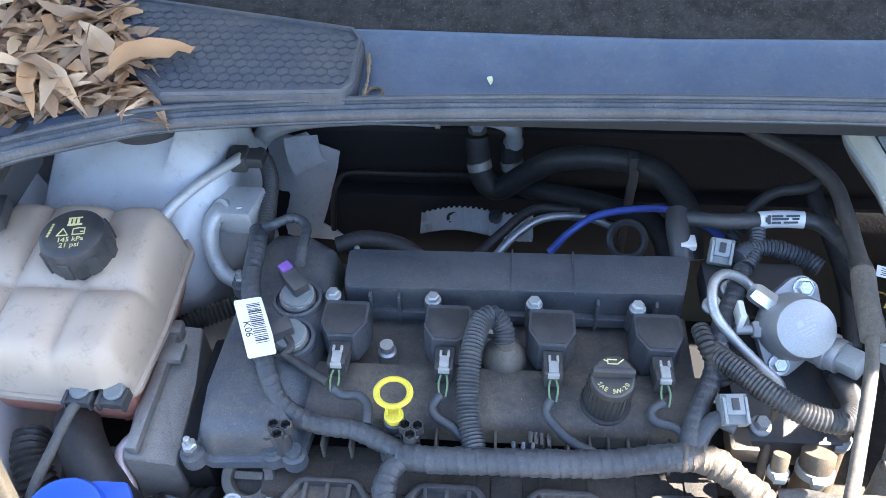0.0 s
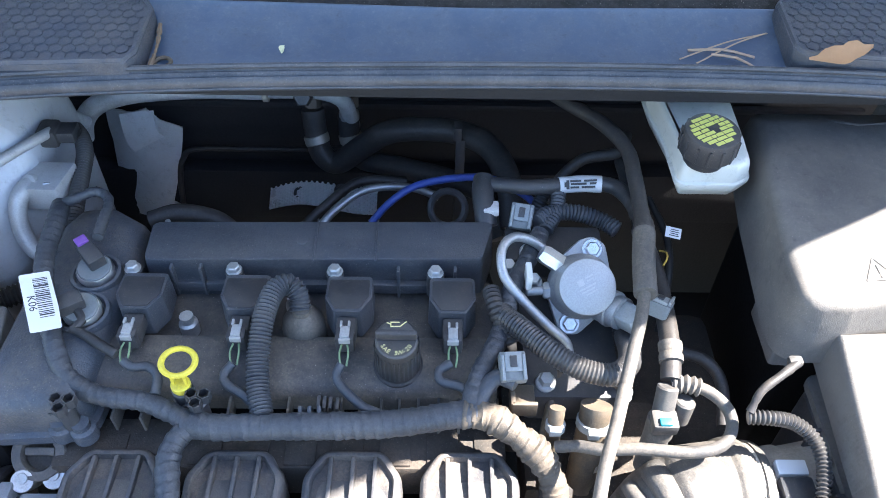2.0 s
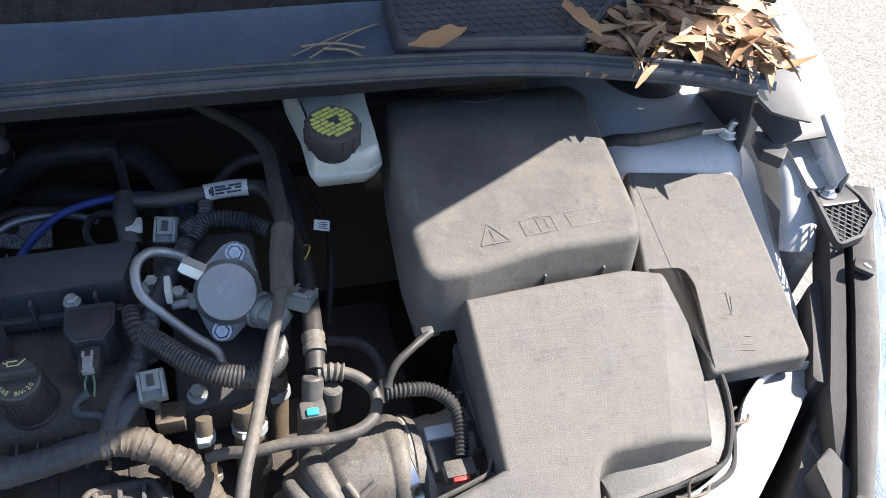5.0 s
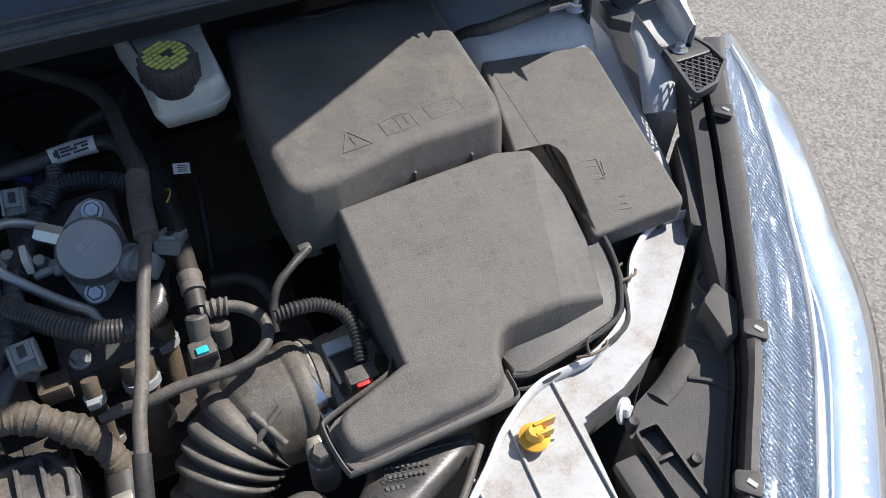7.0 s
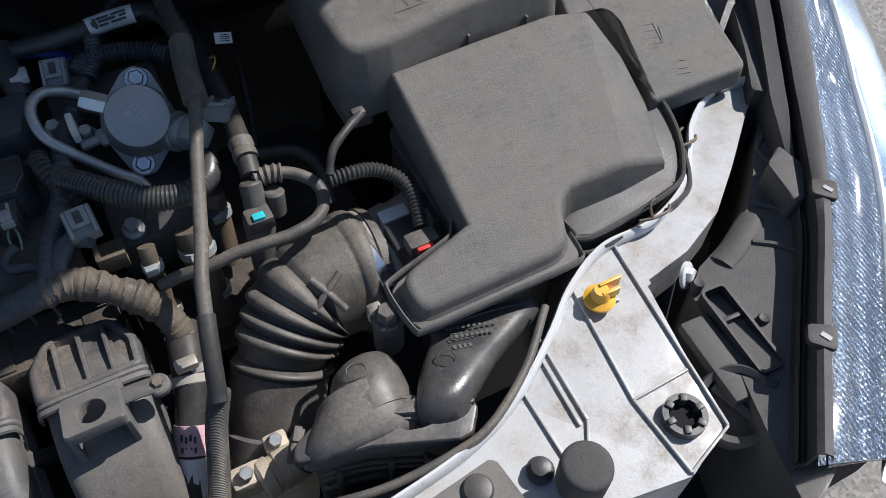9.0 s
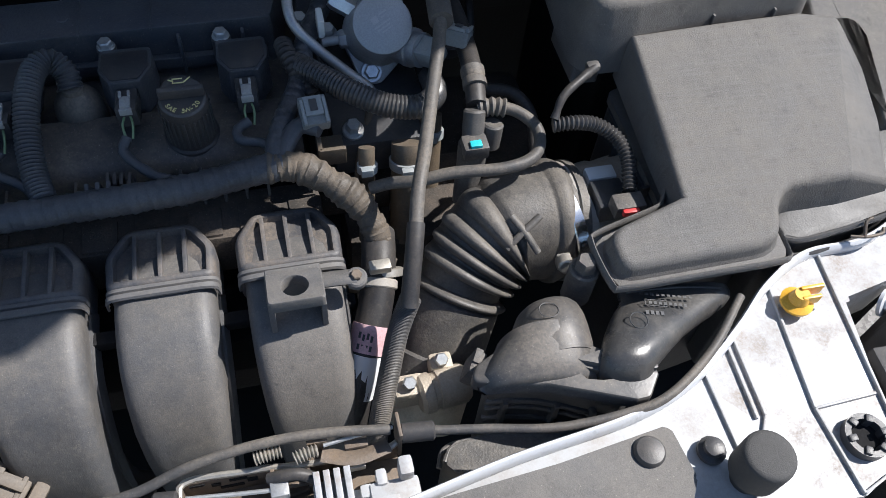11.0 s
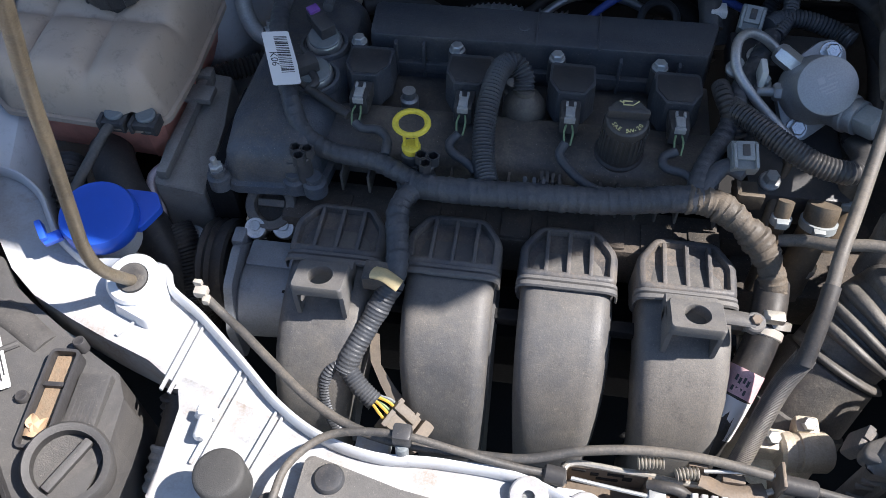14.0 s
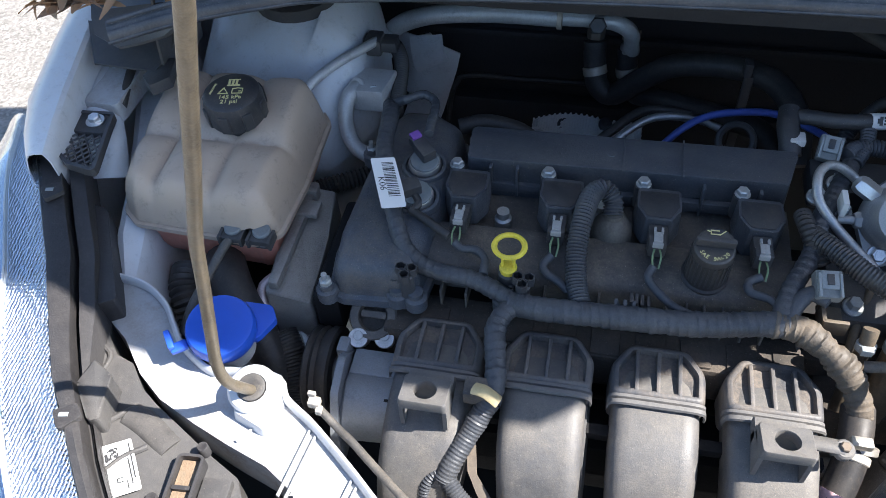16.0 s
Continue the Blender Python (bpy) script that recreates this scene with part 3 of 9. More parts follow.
def dimpled(name, base, scale, depth):
    """Polished metal pressed with a grid of small dimples."""
    m = mat(name, base, 0.16, metal=1.0, var=0.03, bump=0.0, grain=0.0, rvar=0.04, wear=0.0)
    nt = m.node_tree
    geo = next(x for x in nt.nodes if x.type == "NEW_GEOMETRY")
    v = nt.nodes.new("ShaderNodeTexVoronoi")
    v.inputs["Scale"].default_value, v.inputs["Randomness"].default_value = scale, 0.35
    nt.links.new(geo.outputs["Position"], v.inputs["Vector"])
    bn = nt.nodes.new("ShaderNodeBump")
    bn.inputs["Strength"].default_value, bn.inputs["Distance"].default_value = 1.0, depth
    nt.links.new(v.outputs["Distance"], bn.inputs["Height"])
    nt.links.new(bn.outputs["Normal"], nt.nodes["Principled BSDF"].inputs["Normal"])
    return m


M["dimple"] = dimpled("dimpled_reflector", (0.62, 0.67, 0.73), 260.0, 0.003)

# ---- ground and car body ----
bm = B()
bmesh.ops.create_circle(bm, cap_ends=True, radius=400, segments=64)
single("ground", bm, M["asphalt"], "pale worn asphalt parking ground in sun", "ground", kind="structure")

CX = 0.16  # the car's middle line


def mirror(pts):
    return [(2 * CX - p[0], *p[1:]) for p in pts]


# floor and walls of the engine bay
# floor coloured near-black in place of the shade under the engine
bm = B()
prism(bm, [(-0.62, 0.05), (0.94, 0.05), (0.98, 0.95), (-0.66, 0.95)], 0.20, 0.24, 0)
single("bay_floor", bm, M["under"], "underbody sheet beneath the engine, near-black to stand in for deep shade", "undertray", kind="structure")
bm = B()
box(bm, (CX, 0.955, 0.58), (1.66, 0.03, 0.74), 0.004)
for z, h, d in ((0.50, 0.10, 0.03), (0.66, 0.012, 0.012), (0.76, 0.05, 0.02)):
    box(bm, (CX, 0.94 - d / 2, z), (1.2, d, h), 0.006)
single("bulkhead_wall", bm, M["dark"], "black sound-insulated bulkhead behind the engine", "bulkhead", kind="structure")
for s, nm in ((-1, "inner_wing_wall_1"), (1, "inner_wing_wall_2")):
    bm = B()
    xo = CX + s * 0.735
    for z0, z1, off in ((0.24, 0.56, 0.06), (0.56, 0.75, 0.0)):
        box(bm, (xo + s * (0.02 - off), 0.70, (z0 + z1) / 2), (0.03, 0.50, z1 - z0), 0.01)
    box(bm, (xo - s * 0.02, 0.70, 0.56), (0.09, 0.50, 0.03), 0.01)
    single(nm, bm, M["paint"], "white painted inner wing panel of the engine bay", "inner wing", kind="structure")

# near-black wheel arch sheets, added as gap shade between the wings and the headlights
for s, nm in ((-1, "arch_cover_1"), (1, "arch_cover_2")):
    bm = B()
    rows = [[(CX + s * (0.66 + 0.05 * k), 0.26 + 0.045 * k, z) for k in range(6)] for z in (0.25, 0.45, 0.60, 0.70)]
    sheet(bm, rows, 0.004)
    box(bm, (CX + s * 0.74, 0.44, 0.52), (0.30, 0.30, 0.02), 0.004)
    single(nm, bm, M["under"], "near-black wheel arch sheet added as gap shade behind the headlight", "arch cover", kind="structure")

# suspension towers
def tower(name, pts, top, label, slope=9.0, drop=0.0, lean=0.0):
    bm = B()
    pts = ccw(pts)
    base = rpoly(pts, 0.04, 6)
    rings = []
    mx, my = sum(p[0] for p in base) / len(base), sum(p[1] for p in base) / len(base)
    for d, z in ((0.95, 0.35), (1.0, 0.60), (1.0, 0.70), (1.0, top - 0.10), (0.985, top - 0.062), (0.955, top - 0.036), (0.90, top - 0.018), (0.82, top - 0.007), (0.70, top - 0.001), (0.4, top + 0.001)):
        ring_ = [(mx + (x - mx) * d, my + (y - my) * d) for x, y in base]
        rings.append([(x, y, z - drop * max(0.0, min(1.0, (x - slope) / 0.07)) ** 1.5 * (z > 0.7) - lean * max(0.0, min(1.0, (my + 0.01 - y) / 0.10)) ** 1.3 * (z > 0.7)) for x, y in ring_])
    loft(bm, rings)
    t = thing(name, label, "strut tower", "suspension towers", kind="structure", at=(pts[0][0], pts[0][1], 0.35))
    part("tower_body", bm, M["paint"], t)
    cx, cy = sum(p[0] for p in pts) / len(pts), sum(p[1] for p in pts) / len(pts) + 0.035
    bm = B()
    lathe(bm, [(0.05, top - 0.012), (0.052, top + 0.004), (0.036, top + 0.010), (0.02, top + 0.006)], Matrix.Translation((cx, cy, 0)), 28)
    part("top_bearing", bm, M["rubber"], t, "black rubber strut bearing cap")
    bm = B()
    hexa(bm, (cx, cy, top + 0.004), (0, 0, 1), 0.012, 0.012)
    part("strut_nut", bm, M["steel"], t)


tower("strut_tower", [(-0.51, 0.56), (-0.325, 0.555), (-0.288, 0.65), (-0.300, 0.80), (-0.52, 0.80)], 0.852, "blue-white painted strut tower beneath the cowl edge", -0.345, 0.06, 0.09)
tower("strut_tower", [(0.69, 0.525), (0.86, 0.515), (0.875, 0.66), (0.86, 0.80), (0.66, 0.80)], 0.845, "white painted strut tower with an earth cable")

# outer wings
def swing(before, lift=0.0):
    """Moves what was built since then on the near-side to its own, slightly skewed place."""
    for ob in list(bpy.data.objects):
        if ob not in before and ob.data is not None and ob.type == "MESH" and ob.data.name not in moved:
            moved.add(ob.data.name)
            for v in ob.data.vertices:
                v.co.x += -0.03 + 0.22 * (min(v.co.y, 0.75) - 0.13)
                v.co.y += 0.018
                v.co.z += lift


moved = set()
for s, nm in ((1, "front_wing_1"), (-1, "front_wing_2")):
    before = set(bpy.data.objects)
    rows = []
    edge = [(0.405, -0.560, 0.838), (0.44, -0.566, 0.845), (0.49, -0.575, 0.852), (0.54, -0.584, 0.857), (0.582, -0.591, 0.862), (0.65, -0.600, 0.868), (0.84, -0.612, 0.885), (1.0, -0.63, 0.905), (1.4, -0.66, 0.94), (1.9, -0.67, 0.95)]
    edge = [(y - 0.018, 0.32 - (x + 0.03 - 0.22 * (min(y - 0.018, 0.75) - 0.13)), z) for y, x, z in edge]
    for y, xi, z in edge if s < 0 else ((0.480, 0.950, 0.850), (0.515, 0.957, 0.857), (0.58, 0.976, 0.862), (0.697, 1.007, 0.872), (0.822, 1.027, 0.885), (1.0, 1.05, 0.905), (1.4, 1.08, 0.94), (1.9, 1.09, 0.95)):
        row = []
        xi -= 0.018 if s > 0 else 0.0
        for dx, dz in ((-0.002, -0.05), (0.0, -0.012), (0.003, -0.003), (0.008, 0.0), (0.030, -0.002), (0.046, -0.007), (0.058, -0.018), (0.067, -0.040), (0.074, -0.10), (0.080, -0.2), (0.078, -0.32), (0.066, -0.5)):
            k = min(1.0, max(0.12, (y - 0.485) / 0.12)) if s > 0 else min(1.0, max(0.35, (y - 0.33) / 0.12))
            x = xi + (dx if dx < 0.004 else 0.004 + (dx - 0.004) * k)
            row.append((x if s > 0 else 2 * CX - x, y, z + dz * (1.0 if dx < 0.004 else 0.3 + 0.7 * k)))
        rows.append(row)
    bm = B()
    sheet(bm, rows, 0.0012)
    single(nm, bm, M["paint"], "white painted front wing beside the engine bay", "car wing", kind="structure")
    bm = B()
    ledge = [(0.905, 0.487), (0.948, 0.487), (0.952, 0.53), (0.966, 0.585), (0.976, 0.64), (0.925, 0.62), (0.915, 0.54)]
    prism(bm, rpoly(ledge if s > 0 else mirror(ledge), 0.006), 0.80, lambda x, y: 0.822 + (y - 0.45) * 0.06, 0.004)
    part("ledge", bm, M["paint_dirty"], bpy.data.objects[nm])
    if s < 0:
        swing(before)

# raised bonnet, above and out of sight; it shades the rear of the bay
def even(pts, n):
    line, length = curve_pts(pts, 0.004)
    return [line[int(round(i * (len(line) - 1) / n))] for i in range(n + 1)]


nu, nv = 24, 16
hinge = even([(0.90, 0.67, 0.99), (0.78, 0.80, 1.05), (0.16, 0.90, 1.08), (-0.46, 0.80, 1.05), (-0.58, 0.66, 0.99)], nu)
nose = even([(0.768, 0.318, 1.70), (0.73, 0.315, 1.70), (0.65, 0.316, 1.70), (0.45, 0.316, 1.70), (0.30, 0.335, 1.69), (0.10, 0.375, 1.68), (-0.15, 0.40, 1.66), (-0.45, 0.42, 1.62)], nu)
side_a = even([(0.90, 0.67, 0.99), (0.86, 0.562, 1.20), (0.83, 0.464, 1.43), (0.79, 0.356, 1.66), (0.768, 0.318, 1.70)], nv)
side_b = even([(-0.58, 0.66, 0.99), (-0.55, 0.56, 1.20), (-0.52, 0.46, 1.43), (-0.45, 0.42, 1.62)], nv)
rows = []
for j in range(nv + 1):
    v = j / nv
    row = []
    for i in range(nu + 1):
        u = i / nu
        p = hinge[i].lerp(nose[i], v) + side_a[j].lerp(side_b[j], u)
        row.append(p - side_a[0].lerp(side_b[0], u).lerp(side_a[-1].lerp(side_b[-1], u), v))
    rows.append(row)
bm = B()
sheet(bm, rows, 0.003)
single("raised_bonnet", bm, M["underside"], "raised bonnet with a dull grey underside shading the engine bay", "bonnet", kind="structure")

# windscreen and cowl
bm = B()
rows = []
for k in range(5):
    rows.append([(CX + u * 0.75, 0.605 - 0.12 * max(0, abs(u) - 0.35) ** 2 + 0.085 + 0.02 * abs(u) + 0.2 * k, 0.957 + k * 0.105 - 0.02 * u * u * k / 4) for u in [i / 10 for i in range(-10, 11)]])
sheet(bm, rows, 0.005)
single("windscreen", bm, M["glass"], "dark windscreen glass speckled with dust", "windscreen", kind="structure")
# the panel's blue is painted sky sheen
bm = B()
rows = []
for dy, z in ((0.0025, 0.934), (0.006, 0.943), (0.03, 0.946), (0.06, 0.953), (0.079, 0.9595), (0.0815, 0.9625), (0.084, 0.9625), (0.086, 0.950)):
    rows.append([(CX + u * 0.75, 0.605 - 0.24 * max(0, abs(u) - 0.35) ** 2 + dy + 0.02 * abs(u) * (dy > 0.05), z - 0.012 * max(0, abs(u) - 0.5)) for u in [i / 11 for i in range(-10, 11)]])
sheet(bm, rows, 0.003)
single("cowl_panel", bm, M["cowl"], "black plastic cowl panel below the windscreen, sky sheen in its colour", "cowl panel", kind="structure")
bm = B()
box(bm, (CX, 0.79, 0.90), (1.30, 0.3, 0.02), 0.004)
single("cowl_tray", bm, M["dark"], "black tray beneath the cowl", "cowl tray", kind="structure")

# weatherstrip along the cowl's front edge
seal_line = [(-0.497, 0.489, 0.928), (-0.432, 0.520, 0.936), (-0.355, 0.549, 0.940), (-0.296, 0.567, 0.941), (-0.144, 0.585, 0.942), (0.058, 0.597, 0.942), (0.30, 0.602, 0.942), (0.51, 0.597, 0.942), (0.62, 0.586, 0.941), (0.66, 0.578, 0.940), (0.738, 0.557, 0.940), (0.780, 0.544, 0.939), (0.815, 0.530, 0.937)]
line, _ = curve_pts(seal_line, 0.012)
prof = [(0.003, -0.010), (-0.0020, -0.009), (-0.0046, -0.006), (-0.0050, -0.002), (-0.0040, 0.0035), (-0.0018, 0.0060), (-0.0005, 0.0035), (0.0010, 0.0065), (0.0028, 0.0085), (0.0040, 0.0065), (0.0055, 0.0105), (0.0085, 0.0125), (0.012, 0.010), (0.012, -0.008)]
rings = []
for i, p in enumerate(line):
    t = (line[min(i + 1, len(line) - 1)] - line[max(i - 1, 0)]).normalized()
    out = V(t.y, -t.x, 0).normalized()
    rings.append([p - out * a + V(0, 0, b) for a, b in prof])
bm = B()
loft(bm, rings)
t = thing("weatherstrip", "grey rubber weatherstrip along the cowl edge", "weatherstrip", at=(0.1, 0.6, 0.93))
part("strip", bm, M["seal"], t)

bm = B()
tube(bm, [(p[0], p[1] - 0.0046, p[2] - 0.0045) for p in seal_line], 0.0018, 8, 0.012)
part("lip", bm, M["seal"], t)
bm = B()
tube(bm, [(p[0], p[1] + 0.006, p[2] + 0.0125) for p in seal_line], 0.0028, 8, 0.012)
part("bead", bm, M["seal"], t)
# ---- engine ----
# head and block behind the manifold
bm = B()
ch = thing("cylinder_head", "dust-covered cylinder head below the valve cover, casting blackened as gap shade", "engine block", at=(-0.02, 0.47, 0.4))
# casting blackened so the gaps between runners read as shade
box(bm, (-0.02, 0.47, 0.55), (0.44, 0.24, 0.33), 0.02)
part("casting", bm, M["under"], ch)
bm = B()
box(bm, (-0.0, 0.352, 0.70), (0.40, 0.05, 0.05), 0.006)
part("rail", bm, M["head"], ch)
for i in range(9):
    bm = B()
    box(bm, (-0.15 + i * 0.042, 0.345, 0.724), (0.028, 0.03, 0.006), 0.002)
    part("pad", bm, M["head"], ch)

vc = thing("valve_cover", "black plastic valve cover with brown dust", "valve cover", at=(0, 0.46, 0.74))
bm = B()
# front deck with a rolled front edge
rows = [[(x, y, z) for x in (-0.165, -0.12, -0.06, 0.0, 0.06, 0.12, 0.165, 0.192)] for y, z in ((0.381, 0.735), (0.380, 0.752), (0.383, 0.761), (0.390, 0.766), (0.407, 0.769), (0.430, 0.771), (0.438, 0.768), (0.441, 0.756), (0.441, 0.735))]
sheet(bm, rows, 0.004)
part("front_deck", bm, M["plastic_dusty"], vc)
bm = B()
box(bm, (0.012, 0.48, 0.742), (0.36, 0.09, 0.012), 0.003)
part("valley", bm, M["plastic_dusty"], vc)
for x in (-0.145, -0.12, -0.09, -0.045, -0.02, 0.007, 0.039, 0.053, 0.070, 0.089, 0.105, 0.122, 0.140, 0.158, 0.192):
    bm = B()
    box(bm, (x, 0.370, 0.7445), (0.0024, 0.024, 0.022), 0.0006)
    part("rib", bm, M["plastic_dusty"], vc)
bm = B()
prism(bm, rpoly([(-0.146, 0.503), (0.183, 0.509), (0.198, 0.566), (-0.149, 0.560)], 0.008), 0.742, lambda x, y: 0.797 + (0.535 - y) * 0.03, 0.006, draft=0.003, seg=3)
part("rear_box", bm, M["cover"], vc, "long raised box of matt grey-black plastic")
bm = B()
for x in (0.018, 0.078):
    box(bm, (x, 0.535, 0.7975), (0.0016, 0.056, 0.0022), 0.0005)
box(bm, (0.02, 0.5045, 0.763), (0.31, 0.008, 0.012), 0.002)
for x in (-0.118, -0.09, 0.155, 0.1):
    box(bm, (x, 0.503, 0.772), (0.003, 0.008, 0.04), 0.001)
part("box_seam", bm, M["cover"], vc)
bm = B()
cyl(bm, (0.005, 0.533, 0.7965), (0, 0, 1), 0.0055, 0.0016, 16, 0.0005)
part("plug", bm, M["cover"], vc)

# chain-end hump of the cover
bm = B()
out = [(-0.252, 0.352), (-0.238, 0.346), (-0.180, 0.350), (-0.165, 0.362), (-0.158, 0.42), (-0.152, 0.50), (-0.158, 0.575), (-0.195, 0.596), (-0.232, 0.594), (-0.246, 0.57), (-0.254, 0.48), (-0.258, 0.40)]
base = rpoly(ccw(out), 0.012)
rings = [[(-0.207 + (x + 0.207) * d, 0.46 + (y - 0.46) * (1 - (1 - d) * 0.35), z) for x, y in base] for d, z in ((1.12, 0.735), (1.12, 0.745), (1.0, 0.747), (0.98, 0.760), (0.93, 0.773), (0.85, 0.781), (0.68, 0.7855), (0.4, 0.787))]
loft(bm, rings)
part("chain_end", bm, M["chain"], vc, "rounded blue-grey plastic hump at the timing end")
for x, y in ((-0.186, 0.448), (-0.188, 0.496)):
    bm = B()
    lathe(bm, [(0.0225, 0.77), (0.0245, 0.786), (0.0235, 0.7895), (0.0205, 0.790), (0.019, 0.786), (0.019, 0.77)], Matrix.Translation((x, y, 0)), 32)
    part("solenoid_well", bm, M["chain"], vc)

for x, y in ((-0.258, 0.347), (-0.168, 0.350), (-0.187, 0.352), (-0.083, 0.361), (-0.262, 0.545), (-0.145, 0.585)):
    bm = B()
    lathe(bm, [(0.011, 0.738), (0.011, 0.752), (0.0075, 0.754), (0.0075, 0.760)], Matrix.Translation((x, y, 0)), 16)
    part("boss", bm, M["chain"], vc)
for x, y in ((-0.187, 0.360), (-0.082, 0.362)):
    bm = B()
    for k in range(5):
        a = math.tau * k / 5
        box(bm, (0.0062, 0, 0.765), (0.005, 0.0026, 0.014), 0.0006, Matrix.Translation((x, y, 0)) @ Matrix.Rotation(a, 4, "Z"))
        ring(bm, Matrix.Translation((x + 0.0065 * math.cos(a + 0.63), y + 0.0065 * math.sin(a + 0.63), 0.7715)), 0.0032, 0.0009, 8, 5)
    part("star_stud", bm, M["plastic"], vc)
for x, y, z in ((-0.258, 0.347, 0.76), (-0.262, 0.545, 0.756), (-0.145, 0.585, 0.756)):
    bm = B()
    hexa(bm, (x, y, z), (0, 0, 1), 0.0065, 0.006)
    cyl(bm, (x, y, z), (0, 0, 1), 0.003, 0.014, 10, 0.0005)
    part("stud_nut", bm, M["bolt"], vc)

# ignition coils
coil = thing("ignition_coil", "matt black ignition coil with a white connector", "ignition coil", "ignition coils on the valve cover")
bm = B()
prism(bm, rpoly([(-0.022, 0.024), (-0.0225, -0.006), (-0.013, -0.024), (0.013, -0.024), (0.0225, -0.006), (0.022, 0.024)], 0.004, 3), -0.034, lambda x, y: 0.0 + y * -0.08, 0.0035, draft=0.0012, seg=3)
part("body", bm, M["cover"], coil)
bm = B()
prism(bm, rpoly([(-0.019, 0.018), (-0.019, -0.004), (-0.011, -0.020), (0.011, -0.020), (0.019, -0.004), (0.019, 0.018)], 0.003, 3), -0.002, lambda x, y: 0.0009 + y * -0.08, 0.0006)
part("top_pad", bm, M["plastic"], coil)
bm = B()
cyl(bm, (-0.016, 0.031, -0.034), (0, 0, 1), 0.0085, 0.030, 16)
part("bolt_lug", bm, M["plastic"], coil)
bm = B()
cyl(bm, (-0.016, 0.031, -0.0045), (0, 0, 1), 0.0078, 0.0016, 16, 0.0004)
hexa(bm, (-0.016, 0.031, -0.003), (0, 0, 1), 0.0062, 0.0055)
part("bolt", bm, M["bolt"], coil, "pale zinc hex bolt")
bm = B()
box(bm, (0.0, -0.036, -0.012), (0.018, 0.024, 0.016), 0.002)
box(bm, (0.0, -0.047, -0.010), (0.0165, 0.012, 0.019), 0.0015)
shell = part("connector_shell", bm, M["plastic"], coil)
bm = B()
box(bm, (0.0, -0.045, 0.0002), (0.0085, 0.012, 0.003), 0.001)
for dx in (-0.0035, 0.0035):
    box(bm, (dx, -0.0375, 0.002), (0.0022, 0.006, 0.003), 0.0004)
box(bm, (0.0, -0.0525, -0.003), (0.010, 0.003, 0.006), 0.0008)
part("lock", bm, M["lock"], shell, "grey-white connector lock")
for k, (x, y) in enumerate([(-0.137, 0.468), (-0.0407, 0.4675), (0.0556, 0.467), (0.152, 0.4665)]):
    if k:
        copy_thing(coil, pose(x, y, 0.7965, -1, 0, 0))
coil.matrix_basis = pose(-0.137, 0.468, 0.7965, -1, 0, 0)

# oil filler cap
oc = thing("oil_filler_cap", "black ribbed oil filler cap with yellow print", "filler cap", at=(0.103, 0.408, 0.766))
mo = facing((0.103, 0.408, 0.768), (0, -0.16, 1))
bm = B()
lathe(bm, [(0.0225, -0.006), (0.0225, 0.002), (0.0205, 0.004), (0.0188, 0.044), (0.0182, 0.048), (0.0165, 0.0495)], mo, 40)
part("cap_body", bm, M["plastic"], oc)
for k in range(30):
    bm = B()
    a = math.tau * k / 30
    box(bm, (0.0199, 0, 0.024), (0.0010, 0.0016, 0.034), 0.0003, mo @ Matrix.Rotation(a, 4, "Z"))
    part("side_rib", bm, M["plastic"], oc)
bm = B()
half = [(0.0176 * math.cos(a), 0.0176 * math.sin(a)) for a in (math.radians(12 + 156 * k / 14) for k in range(15))]
prism(bm, half, 0.046, 0.0565, 0.002, draft=0.001, seg=3, m=mo)
part("grip_half", bm, M["plastic"], oc)
bm = B()
box(bm, (0, 0.002, 0.0540), (0.0355, 0.006, 0.011), 0.0025, mo)
part("grip_bar", bm, M["plastic"], oc)
for k, ch in enumerate("SAE 5W-20"):
    if ch != " ":
        a = math.radians(-150 + 15.0 * k)
        part("print", letters(ch, 0.0056, mo @ Matrix.Translation((0.0132 * math.cos(a), 0.0132 * math.sin(a), 0.0496)) @ Matrix.Rotation(a + math.pi / 2, 4, "Z")), M["yellow_ink"], oc)
bm = B()
strokes(bm, mo @ Matrix.Translation((0, 0.0105, 0.0567)), [(-0.005, -0.002, 0.003, -0.002), (-0.005, -0.002, -0.005, 0.002), (-0.005, 0.002, 0.002, 0.002), (0.003, -0.002, 0.008, 0.0025), (-0.008, 0.0015, -0.005, 0.0)], 0.0009)
part("oil_can_symbol", bm, M["yellow_ink"], oc)

# dipstick
ds = thing("oil_dipstick", "yellow plastic ring handle of the oil dipstick", "dipstick", at=(-0.080, 0.372, 0.75))
bm = B()
ring(bm, facing((-0.081, 0.382, 0.806), (0.0, -0.15, 1.0)), 0.0128, 0.0026, 30, 8, 1.12)
part("ring_handle", bm, M["yellow"], ds)
bm = B()
for dx in (-0.0055, 0.0055):
    box(bm, (-0.0805 + dx, 0.3715, 0.795), (0.0025, 0.004, 0.016), 0.0008)
lathe(bm, [(0.0075, 0.782), (0.0085, 0.785), (0.0085, 0.789), (0.006, 0.790)], Matrix.Translation((-0.0805, 0.3715, 0)), 18)
part("neck", bm, M["yellow"], ds)
bm = B()
cyl(bm, (-0.0805, 0.372, 0.745), (0, 0, 1), 0.0095, 0.037, 18)
part("tube", bm, M["plastic"], ds)

# breather dome with its hose
pv = thing("breather_hose", "corrugated grey breather hose on a rubber dome", "hose", at=(0.012, 0.45, 0.75))
bm = B()
lathe(bm, [(0.0205, 0.745), (0.0205, 0.766), (0.019, 0.776), (0.014, 0.784), (0.009, 0.788), (0.0085, 0.793)], Matrix.Translation((0.013, 0.452, 0)), 28)
part("dome", bm, M["rubber_dusty"], pv)
bm = B()
